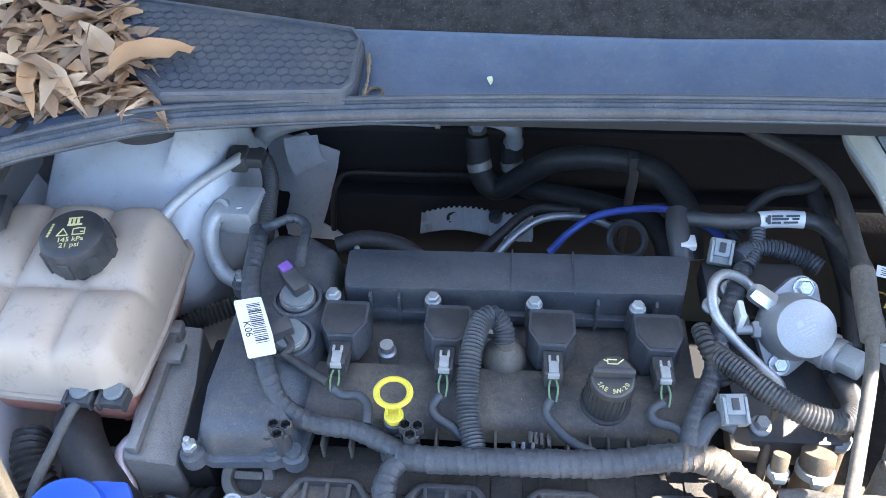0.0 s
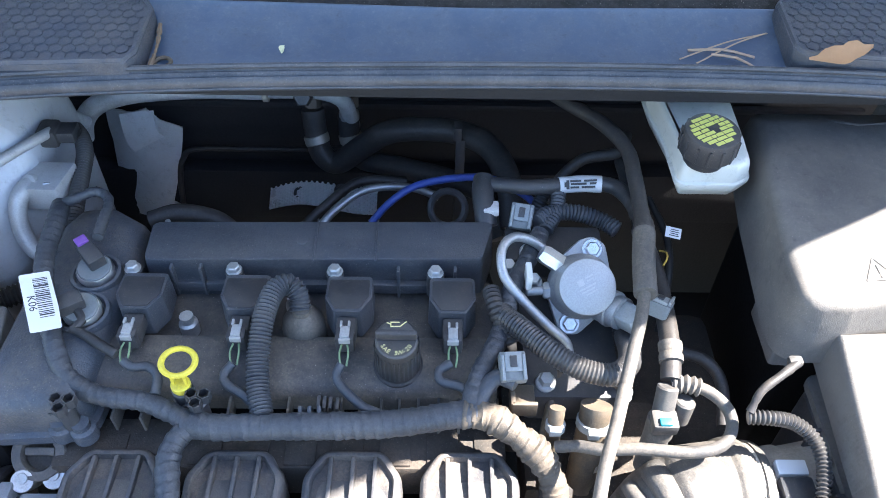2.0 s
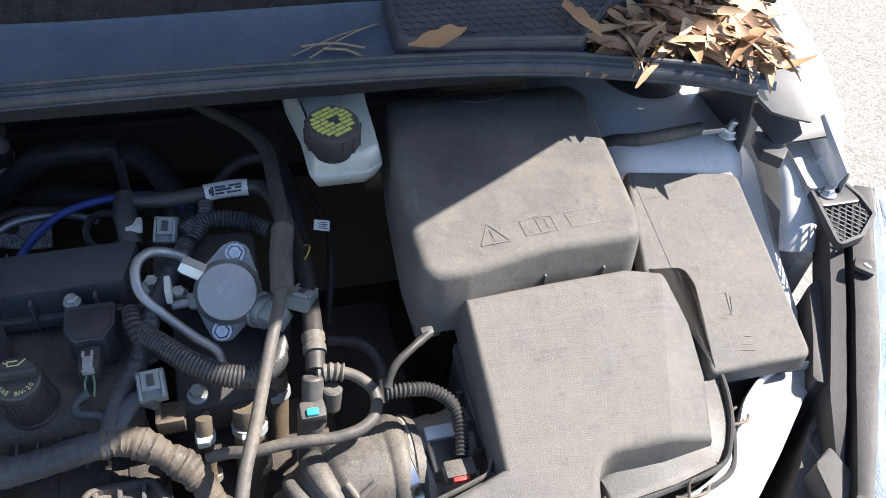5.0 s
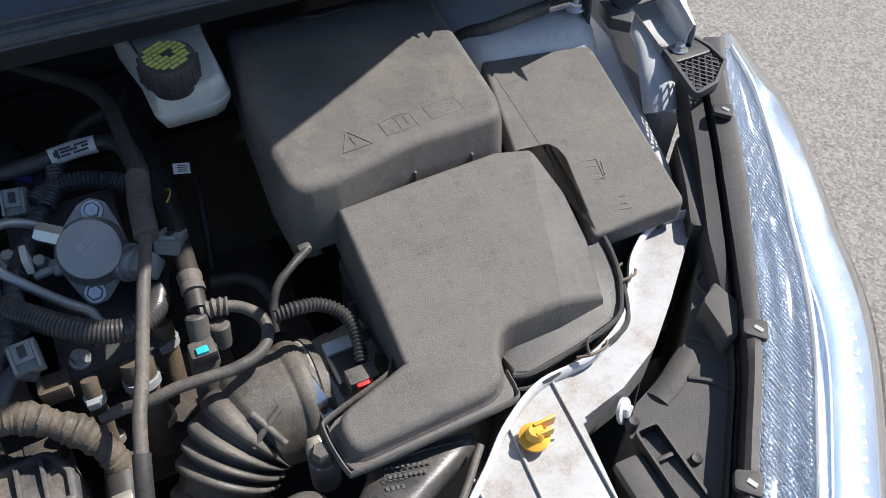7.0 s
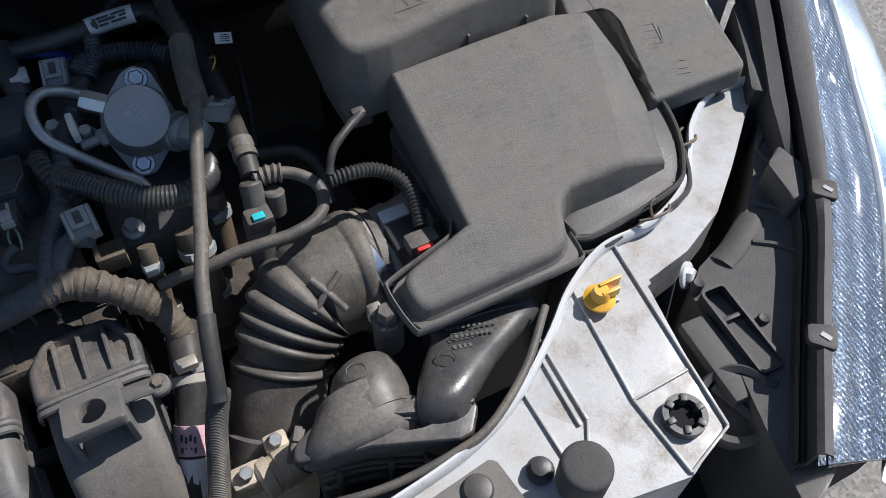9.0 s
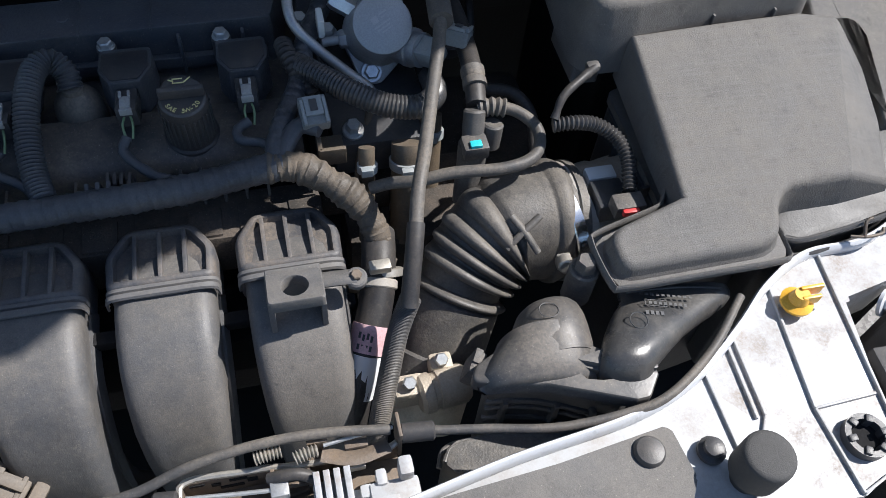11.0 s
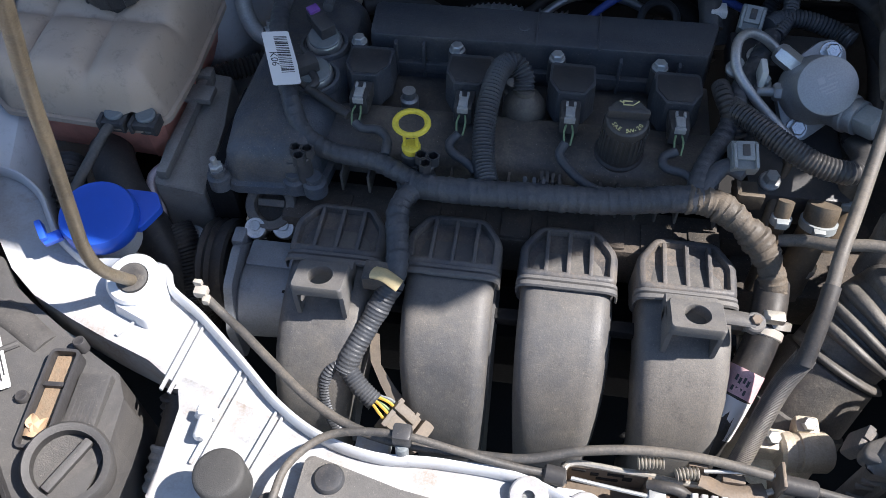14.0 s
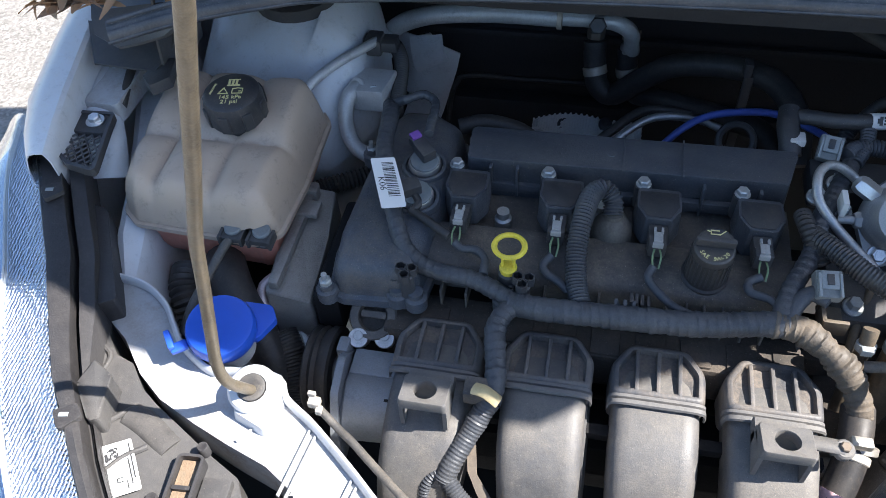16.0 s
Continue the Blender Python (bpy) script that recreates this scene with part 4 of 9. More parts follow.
tube(bm, [(0.012, 0.452, 0.790), (0.010, 0.462, 0.800), (0.0, 0.468, 0.808), (-0.011, 0.457, 0.809), (-0.017, 0.430, 0.803), (-0.019, 0.400, 0.789), (-0.016, 0.372, 0.778), (-0.010, 0.350, 0.772)], 0.0096, 14, ribs=(0.0034, 0.0018))
part("corrugated_hose", bm, M["loom"], pv)

# cam timing solenoids
for k, (x, y, a) in enumerate([(-0.188, 0.497, 20), (-0.186, 0.449, 100)]):
    so = thing("timing_solenoid", "silver timing solenoid with a purple-clipped black plug", "solenoid", "timing solenoids", at=(x, y, 0.77))
    mm = facing((x, y, 0.772), (0.05, -0.12, 1), a)
    bm = B()
    lathe(bm, [(0.0165, 0), (0.0165, 0.018), (0.0175, 0.019), (0.0175, 0.023), (0.016, 0.0255)], mm, 28)
    part("can", bm, M["steel"], so)
    bm = B()
    lathe(bm, [(0.0155, 0.025), (0.0155, 0.027), (0.0145, 0.028)], mm, 28)
    part("lid", bm, M["grey_plastic"], so)
    bm = B()
    box(bm, (0.004, 0.006, 0.033), (0.016, 0.022, 0.014), 0.0022, mm)
    box(bm, (0.004, 0.021, 0.033), (0.014, 0.014, 0.012), 0.0018, mm)
    part("plug", bm, M["plastic"], so)
    bm = B()
    box(bm, (0.004, 0.024, 0.0405), (0.011, 0.009, 0.004), 0.0008, mm)
    part("clip", bm, M["purple"], so, "purple locking clip")

# intake manifold
XR = [-0.136, -0.033, 0.067, 0.167]
mani = thing("intake_manifold", "dusty black plastic intake manifold with four runners", "intake manifold", at=(0.015, 0.25, 0.6))
spine = [(0.345, 0.700, 0.5), (0.330, 0.724, 0.9), (0.310, 0.735, 1), (0.285, 0.738, 1), (0.262, 0.737, 1), (0.240, 0.732, 1), (0.218, 0.722, 0.99), (0.198, 0.706, 0.97), (0.180, 0.684, 0.93), (0.167, 0.656, 0.87), (0.160, 0.622, 0.80), (0.159, 0.585, 0.73), (0.166, 0.545, 0.66), (0.182, 0.50, 0.62)]
for i, xc in enumerate(XR):
    lean = (-0.008, 0.010, 0.0, 0.0)[i]
    bm = B()
    rings = []
    for k, (y, z, w) in enumerate(spine):
        a, b = spine[max(k - 1, 0)], spine[min(k + 1, len(spine) - 1)]
        t = V(0, b[0] - a[0], b[1] - a[1]).normalized()
        nrm = V(0, t.z, -t.y)
        if nrm.z < 0 and k < 6:
            nrm = -nrm
        nrm = V(0, -abs(t.z), abs(t.y)) if k < 12 else V(0, -abs(t.z), -abs(t.y) * 0.3)
        hw, dp = 0.0385 * w, 0.05
        sec = rpoly([(-hw, 0), (hw, 0), (hw, -dp), (-hw, -dp)], [0.017, 0.017, 0.008, 0.008], 5)
        low = max(0.0, (0.74 - z) / 0.24)
        rings.append([V(xc + lean * low * 2 + sx, y, z) + nrm * sn for sx, sn in sec])
    loft(bm, rings)
    run = part("runner", bm, M["runner"], mani)
    # side flange of the runner
    bm = B()
    rows = []
    for k, (y, z, w) in enumerate(spine[3:12]):
        t0 = min(k + 4, len(spine) - 1)
        low = max(0.0, (0.74 - z) / 0.24)
        x = xc + lean * low * 2 + 0.0385 * w + 0.002
        inn = (0.028, 0.028, 0.028, 0.026, 0.024, 0.02, 0.016, 0.014, 0.012)[k]
        rows.append([(x, y + 0.022 * min(1, k / 5), z - inn), (x + 0.003, y + 0.022 * min(1, k / 5) + 0.004, z - inn - 0.012)])
    sheet(bm, rows, 0.004)
    part("weld_flange", bm, M["runner"], run)
    # ribbed head and collar
    hy = 0.283
    bm = B()
    zf = lambda x, y: 0.7425 - 0.16 * max(0.0, y - 0.315) ** 1.0 - 0.9 * max(0.0, abs(x - xc) - 0.032) ** 1.0 * 0.3
    outl = rpoly(ccw([(xc - 0.0415, hy - 0.002), (xc + 0.0415, hy - 0.002), (xc + 0.0425, hy + 0.030), (xc + 0.026, hy + 0.056), (xc - 0.026, hy + 0.056), (xc - 0.0425, hy + 0.030)]), [0.008, 0.008, 0.02, 0.016, 0.016, 0.02], 6)
    # a hollow top: rounded rim, inner wall, sunken floor
    rings = [[(x, y, 0.700) for x, y in grown(outl, 0.001)], [(x, y, zf(x, y) - 0.005) for x, y in outl], [(x, y, zf(x, y) - 0.0015) for x, y in grown(outl, -0.0012)], [(x, y, zf(x, y)) for x, y in grown(outl, -0.004)], [(x, y, zf(x, y) - 0.0008) for x, y in grown(outl, -0.0068)], [(x, y, zf(x, y) - 0.0065) for x, y in grown(outl, -0.0085)]]
    bm = B()
    loft(bm, rings)
    head = part("head", bm, M["runner_head"], mani, angle=50)
    for dx in (-0.019, 0.0, 0.019):
        bm = B()
        box(bm, (xc + dx, hy + 0.024, 0.7365), (0.0036, 0.046, 0.0105), 0.001)
        part("fin", bm, M["runner_head"], head)
    # double band where head and runner meet
    for dy, up_, th in ((-0.006, 0.0035, 0.006), (0.001, 0.0015, 0.005)):
        bm = B()
        rows = []
        for k in range(21):
            a = math.pi * (0.02 + 0.96 * k / 20)
            c_, s_ = math.cos(a), math.sin(a)
            px_, pz = 0.0435 * math.copysign(abs(c_) ** 0.35, c_), -0.026 + (0.0275 + up_) * abs(s_) ** 0.35
            yb = hy + dy - 0.004 * s_
            rows.append([(xc + px_ * 0.985, yb - th / 2, 0.7385 + pz - 0.002), (xc + px_, yb - th / 2 + 0.001, 0.7385 + pz), (xc + px_, yb + th / 2 - 0.001, 0.7385 + pz), (xc + px_ * 0.985, yb + th / 2, 0.7385 + pz - 0.002)])
        sheet(bm, rows, 0.002)
        part("collar", bm, M["runner"], mani)
    bm = B()
    box(bm, (xc, hy - 0.0105, 0.7405), (0.040, 0.004, 0.004), 0.001)
    part("clip_tab", bm, M["runner"], mani)
# lifting plates with round holes on the outer runners
for x, y in ((-0.1345, 0.240), (0.167, 0.243)):
    k, R = 32, 0.0100
    w, h = 0.0215, 0.0165
    zt, zb = 0.768, 0.756
    outer = ccw(rpoly([(-w, -h), (w, -h), (w, h), (-w, h)], 0.004, 7))
    inner = [(R * math.cos(math.tau * j / k), R * math.sin(math.tau * j / k)) for j in range(k)]
    first = min(range(len(outer)), key=lambda j: (abs(math.atan2(outer[j][1], outer[j][0])), -outer[j][0]))
    outer = outer[first:] + outer[:first]
    rim = [outer[int(j * len(outer) / k)] for j in range(k)]
    put = lambda pts, z, q=1.0: [(x + a * q, y + b * q, z - 0.25 * b) for a, b in pts]
    bm = B()
    loft(bm, [put(inner, zb), put(inner, zt - 0.001), put(inner, zt, 1.07), put(rim, zt, 0.95), put(rim, zt - 0.0015), put(rim, zb), put(inner, zb)], cap=False)
    lp = part("lift_plate", bm, M["runner"], mani)
    for dx in (-1, 1):
        bm = B()
        prism(bm, [(x + dx * w, y - h + 0.002), (x + dx * w, y + h), (x + dx * (w - 0.004), y + h), (x + dx * (w - 0.004), y - h + 0.002)], 0.728, zb + 0.002, 0.001)
        part("leg", bm, M["runner"], lp)
    bm = B()
    prism(bm, [(x - w, y + h - 0.006), (x + w, y + h - 0.006), (x + w, y + h + 0.012), (x - w, y + h + 0.012)], 0.73, 0.752, 0.003)
    part("bridge", bm, M["runner"], lp)
bm = B()
tube(bm, [(0.182, 0.252, 0.755), (0.200, 0.251, 0.756), (0.214, 0.250, 0.756)], 0.0075, 12, 0.004, flat=0.55)
cyl(bm, (0.214, 0.250, 0.750), (0, -0.2, 1), 0.0085, 0.009, 18)
part("loom_arm", bm, M["runner"], mani)
bm = B()
hexa(bm, (0.214, 0.249, 0.759), (0, -0.2, 1), 0.0045, 0.004)
part("arm_screw", bm, M["steel_dark"], mani)
bm = B()
# near-black bars carry the shade between the runners in their colour
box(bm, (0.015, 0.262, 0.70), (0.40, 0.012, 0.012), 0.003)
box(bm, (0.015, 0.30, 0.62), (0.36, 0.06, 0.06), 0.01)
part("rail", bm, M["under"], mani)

# main wiring loom
loom = thing("wiring_loom", "grey taped and corrugated engine wiring loom", "wiring loom", at=(0.05, 0.34, 0.76))
bm = B()
tube(bm, [(-0.243, 0.575, 0.800), (-0.237, 0.552, 0.806), (-0.231, 0.50, 0.808), (-0.220, 0.462, 0.806), (-0.208, 0.432, 0.800), (-0.197, 0.406, 0.793), (-0.186, 0.387, 0.783), (-0.168, 0.374, 0.776), (-0.145, 0.367, 0.774), (-0.115, 0.364, 0.773), (-0.09, 0.355, 0.771), (-0.07, 0.345, 0.770)], 0.0092, 16, 0.0014, uneven=0.08, tape=0.9)
part("branch", bm, M["loom"], loom)
bm = B()
tube(bm, [(-0.075, 0.345, 0.769), (-0.048, 0.341, 0.770), (-0.010, 0.342, 0.770), (0.046, 0.342, 0.772), (0.102, 0.344, 0.774), (0.150, 0.351, 0.776), (0.172, 0.353, 0.776)], 0.0122, 20, 0.0014, uneven=0.07, tape=0.9)
part("trunk", bm, M["loom"], loom)
bm = B()
tube(bm, [(0.160, 0.353, 0.776), (0.184, 0.350, 0.775), (0.207, 0.337, 0.768), (0.228, 0.323, 0.753), (0.240, 0.303, 0.733), (0.240, 0.282, 0.713), (0.231, 0.257, 0.700), (0.222, 0.232, 0.685)], 0.0126, 20, 0.0014, uneven=0.22, tape=1.4)
part("taped_branch", bm, M["loom_dirty"], loom, "mud-stained taped branch")
bm = B()
tube(bm, [(-0.068, 0.343, 0.769), (-0.079, 0.333, 0.766), (-0.084, 0.316, 0.762), (-0.080, 0.290, 0.757), (-0.077, 0.268, 0.752), (-0.079, 0.250, 0.744)], 0.0102, 18, 0.0014, uneven=0.07, tape=0.9)
part("branch", bm, M["loom"], loom)
bm = B()
tube(bm, [(-0.079, 0.252, 0.745), (-0.086, 0.242, 0.735), (-0.095, 0.226, 0.722), (-0.106, 0.206, 0.708), (-0.112, 0.194, 0.696)], 0.0096, 14, ribs=(0.0036, 0.0006), uneven=0.09)
part("branch", bm, M["loom"], loom)
bm = B()
tube(bm, [(0.166, 0.352, 0.778), (0.170, 0.372, 0.782), (0.178, 0.392, 0.786), (0.192, 0.42, 0.790), (0.200, 0.445, 0.795), (0.208, 0.475, 0.797), (0.225, 0.51, 0.80), (0.24, 0.545, 0.80)], 0.0095, 18, 0.0014, uneven=0.07, tape=0.9)
part("branch", bm, M["loom"], loom)
bm = B()
tube(bm, [(0.172, 0.354, 0.779), (0.180, 0.372, 0.785), (0.190, 0.381, 0.79), (0.200, 0.378, 0.79), (0.206, 0.374, 0.79)], 0.0075, 10, 0.004, uneven=0.1)
part("branch", bm, M["loom"], loom)

# ---- battery side ----
bt = thing("battery_cover", "dusty black plastic battery cover with moulded symbols", "battery cover", at=(0.55, 0.53, 0.75))
bm = B()
outl = rpoly(ccw([(0.437, 0.450), (0.439, 0.402), (0.480, 0.402), (0.560, 0.4165), (0.655, 0.4165), (0.664, 0.450), (0.677, 0.600), (0.684, 0.672), (0.462, 0.672), (0.446, 0.55)]), [0.02, 0.034, 0.03, 0.0, 0.022, 0.02, 0.0, 0.02, 0.02, 0.0], 7)
zt = lambda x, y: 0.8675 + 0.055 * (y - 0.43) - 0.5 * max(0, y - 0.625)
moulded(bm, outl, zt, lambda x, y: 0.795 if y < 0.44 else 0.80, 0.010, 0.006, 6, folds=[(0.3, 0.625, 0.8, 0.625)])
part("lid", bm, M["box"], bt)
bm = B()
prism(bm, rpoly(ccw([(0.437, 0.470), (0.437, 0.408), (0.462, 0.406), (0.464, 0.470)]), 0.004, 3), 0.775, 0.792, 0.001)
part("corner_foot", bm, M["box"], bt)
bm = B()
tube(bm, [(0.590, 0.640, 0.8685), (0.582, 0.630, 0.8745), (0.560, 0.625, 0.8755), (0.540, 0.630, 0.8750), (0.533, 0.645, 0.867)], 0.003, 8, 0.004)
part("moulded_arc", bm, M["box"], bt)
for x in (0.50, 0.56, 0.62):
    bm = B()
    box(bm, (x, 0.4135, 0.812), (0.0022, 0.006, 0.045), 0.0008)
    part("rib", bm, M["box"], bt)
bm = B()
mz = pose(0.556, 0.444, 0.8685, 3, 0, 4)
strokes(bm, mz @ Matrix.Translation((-0.045, 0, 0)), [(-0.014, -0.011, 0.014, -0.011), (0.014, -0.011, 0.0, 0.013), (0.0, 0.013, -0.014, -0.011), (0, -0.004, 0, 0.005), (0, -0.0078, 0, -0.007)], 0.0011, 0.0003)
part("warning_symbol", bm, M["box"], bt)
bm = B()
strokes(bm, mz @ Matrix.Translation((0.002, 0.001, 0)), [(-0.016, -0.010, 0.016, -0.010), (-0.016, 0.008, -0.002, 0.010), (0.002, 0.010, 0.016, 0.008), (-0.016, -0.010, -0.016, 0.008), (0.016, -0.010, 0.016, 0.008), (0, -0.010, 0, 0.010), (0.007, -0.005, 0.010, -0.005), (0.0085, -0.003, 0.0085, 0.004)], 0.0011, 0.0003)
part("book_symbol", bm, M["box"], bt)
bm = B()
strokes(bm, mz @ Matrix.Translation((0.050, 0.001, 0)), [(-0.017, -0.010, 0.017, -0.010), (-0.017, 0.009, 0.017, 0.009), (-0.017, -0.010, -0.017, 0.009), (0.017, -0.010, 0.017, 0.009), (-0.012, 0.010, -0.008, 0.010), (0.008, 0.010, 0.012, 0.010), (-0.012, 0.003, -0.007, 0.003), (0.007, 0.003, 0.012, 0.003), (0.0095, 0.0005, 0.0095, 0.0055), (-0.005, -0.006, 0.0, -0.003), (0.0, -0.003, 0.005, -0.006)], 0.0011, 0.0003)
part("battery_symbol", bm, M["box"], bt)
bm = B()
# tray near-black, painting the shade beneath the lid's edge
prism(bm, rpoly([(0.480, 0.47), (0.49, 0.455), (0.63, 0.445), (0.645, 0.46), (0.66, 0.65), (0.49, 0.66)], 0.012), 0.50, 0.812, 0.004)
part("tray", bm, M["under"], bt)

fb = thing("fuse_box", "black plastic fuse box lid with moulded symbols", "fuse box", at=(0.77, 0.44, 0.7))
bm = B()
moulded(bm, rpoly(ccw([(0.703, 0.543), (0.832, 0.524), (0.804, 0.303), (0.693, 0.303), (0.714, 0.395), (0.712, 0.412), (0.672, 0.416)]), [0.005, 0.008, 0.008, 0.006, 0.012, 0.014, 0.004], 5), lambda x, y: 0.790 + 0.17 * (y - 0.305), lambda x, y: 0.770 + 0.17 * (y - 0.305), 0.004, 0.001, 4)
part("lid", bm, M["box"], fb)
bm = B()
prism(bm, rpoly(ccw([(0.706, 0.546), (0.832, 0.528), (0.790, 0.308), (0.697, 0.310), (0.722, 0.40), (0.69, 0.43)]), 0.006), 0.55, 0.768, 0.002)
part("body", bm, M["plastic"], fb)
bm = B()
mz = pose(0.735, 0.372, 0.8013, 9.6, 0, -12)
strokes(bm, mz, [(-0.012, -0.012, 0.010, -0.012), (-0.012, 0.012, 0.010, 0.012), (-0.012, -0.012, -0.012, 0.012), (0.010, -0.012, 0.010, 0.012), (-0.006, 0.004, 0.006, 0.004), (-0.006, -0.005, 0.006, -0.005), (0.012, -0.008, 0.014, 0.008)], 0.0011, 0.0004)
mz = pose(0.737, 0.331, 0.7944, 9.6, 0, -12)
strokes(bm, mz, [(-0.010, -0.011, 0.012, -0.011), (-0.010, 0.011, -0.004, 0.011), (-0.010, -0.011, -0.010, 0.011), (-0.002, -0.004, 0.006, 0.004), (0.004, -0.005, 0.010, -0.005), (0.006, 0.004, 0.012, 0.004)], 0.0011, 0.0004)
part("moulded_symbols", bm, M["box"], fb)

# air filter box
ab = thing("air_filter_box", "grey-black plastic air filter housing with a stepped lid", "air filter box", at=(0.55, 0.29, 0.6))
ridge = (0.672, 0.393, 0.6155, 0.2415)


def lid_top(x, y):
    over = max(0.0, (x - ridge[2]) * 0.937 - (y - ridge[3]) * 0.349)
    return 0.8335 + 0.165 * (y - 0.40) - 0.50 * over


outl = rpoly(ccw([(0.4765, 0.4005), (0.560, 0.405), (0.640, 0.407), (0.678, 0.397), (0.688, 0.350), (0.683, 0.30), (0.664, 0.2425), (0.6155, 0.2395), (0.5475, 0.2395), (0.5340, 0.194), (0.402, 0.192), (0.399, 0.225), (0.4665, 0.2445), (0.470, 0.30)]), [0.011, 0, 0.03, 0.014, 0.03, 0.03, 0.012, 0, 0.014, 0.013, 0.013, 0.012, 0.014, 0], 5)
bm = B()
moulded(bm, outl, lid_top, lambda x, y: 0.784 if x < 0.545 else 0.763, 0.0065, 0.004, 8, folds=[ridge])
part("lid", bm, M["lid"], ab, "lid of finely grained grey-black plastic", angle=14)
# flange round the snout and along the lid's foot
bm = B()
prism(bm, rpoly(ccw([(0.472, 0.404), (0.66, 0.410), (0.69, 0.39), (0.694, 0.30), (0.672, 0.236), (0.545, 0.234), (0.47, 0.25)]), 0.012, 4), 0.757, 0.766, 0.002)
part("flange", bm, M["lid"], ab)
bm = B()
prism(bm, rpoly(ccw([(0.545, 0.240), (0.541, 0.187), (0.398, 0.1855), (0.3925, 0.229), (0.462, 0.250), (0.48, 0.28)]), [0.002, 0.012, 0.012, 0.01, 0.01, 0.002], 4), 0.779, 0.786, 0.002)
part("snout_flange", bm, M["lid"], ab)
bm = B()
tube(bm, [(0.474, 0.278, 0.788), (0.462, 0.2575, 0.788), (0.452, 0.2495, 0.788), (0.400, 0.2355, 0.787), (0.3915, 0.2270, 0.787), (0.3945, 0.190, 0.786), (0.403, 0.1845, 0.786), (0.470, 0.1845, 0.786), (0.535, 0.1860, 0.785), (0.543, 0.193, 0.784), (0.546, 0.213, 0.782)], 0.0018, 8, 0.004, flat=2.6)
part("snout_lip", bm, M["lid"], ab)
# round drum of the housing under the sloping shoulder, with its two rims
drum = [(0.676, 0.398), (0.694, 0.378), (0.705, 0.345), (0.706, 0.305), (0.697, 0.268), (0.682, 0.240), (0.664, 0.222), (0.62, 0.213), (0.57, 0.208), (0.552, 0.212)]
for off, z, nm in ((0.0, 0.783, "rim"), (0.006, 0.770, "rim")):
    bm = B()
    tube(bm, [(x + off * (1 if x > 0.66 else 0), y - off * (1 if y < 0.25 else 0), z - 0.10 * max(0.0, 0.30 - y)) for x, y in drum], 0.0024, 8, 0.004, flat=1.5)
    part(nm, bm, M["plastic_satin"], ab)
bm = B()
inner = [(0.552, 0.235), (0.60, 0.30), (0.64, 0.395)]
prism(bm, rpoly(ccw(grown(ccw(drum + inner), -0.003)), 0.004, 3), 0.55, lambda x, y: 0.781 - 0.10 * max(0.0, 0.30 - y), 0.004)
part("drum", bm, M["plastic_satin"], ab)
# spring clip over the rim
for x, y in ((0.628, 0.206), (0.700, 0.262)):
    bm = B()
    tube(bm, [(x - 0.016, y - 0.001, 0.772), (x - 0.004, y - 0.005, 0.774), (x + 0.012, y - 0.003, 0.772), (x + 0.02, y + 0.004, 0.768)], 0.0014, 8, 0.003)
    tube(bm, [(x - 0.006, y - 0.005, 0.774), (x - 0.004, y + 0.004, 0.782), (x + 0.002, y + 0.006, 0.784)], 0.0014, 8, 0.003)
    part("spring_clip", bm, M["steel_dark"], ab)
bm = B()
prism(bm, rpoly(ccw([(0.470, 0.395), (0.64, 0.395), (0.66, 0.30), (0.64, 0.25), (0.56, 0.236), (0.535, 0.232), (0.47, 0.232), (0.468, 0.25)]), 0.01), 0.50, 0.758, 0.004)
part("base", bm, M["plastic"], ab)
# flank of the housing seen beside the airflow meter
for y in (0.285, 0.315, 0.345):
    bm = B()
    box(bm, (0.464, y, 0.74), (0.008, 0.003, 0.06), 0.001)
    part("side_rib", bm, M["plastic"], ab)
bm = B()
cyl(bm, (0.3845, 0.214, 0.735), (0, 0, 1), 0.012, 0.040, 16)
hexa(bm, (0.3845, 0.214, 0.774), (0, 0, 1), 0.0085, 0.012)
part("screw", bm, M["plastic_dusty"], ab)

# brake fluid reservoir
br = thing("brake_reservoir", "milky white brake fluid reservoir with a black cap", "brake reservoir", at=(0.40, 0.60, 0.78))
bm = B()
outl = rpoly(ccw([(0.3645, 0.612), (0.3655, 0.558), (0.421, 0.558), (0.4365, 0.5675), (0.4385, 0.600), (0.4395, 0.664), (0.443, 0.705), (0.355, 0.705), (0.356, 0.670)]), 0.011, 5)
loft(bm, [[(x, y, z) for x, y in grown(outl, d)] for d, z in ((-0.014, 0.834), (-0.006, 0.838), (-0.001, 0.848), (0.0016, 0.8535), (0.0016, 0.857), (-0.0005, 0.8585), (-0.002, 0.871), (-0.0035, 0.876), (-0.006, 0.8785), (-0.009, 0.8795))])
part("tank", bm, M["res"], br)
bm = B()
mc = facing((0.388, 0.571, 0.8885), (0, -0.05, 1))
lathe(bm, [(0.019, -0.012), (0.019, 0.000), (0.0262, 0.001), (0.0268, 0.003), (0.0262, 0.019), (0.0248, 0.0235), (0.0232, 0.0245)], mc, 40)
cap = part("cap", bm, M["plastic"], br, "black screw cap with yellow-green print")
for k in range(14):
    bm = B()
    box(bm, (0.0266, 0, 0.0105), (0.0022, 0.0024, 0.018), 0.0006, mc @ Matrix.Rotation(math.tau * k / 14, 4, "Z"))
    part("grip", bm, M["plastic"], cap)
bm = B()
rng = random.Random(5)
rows = []
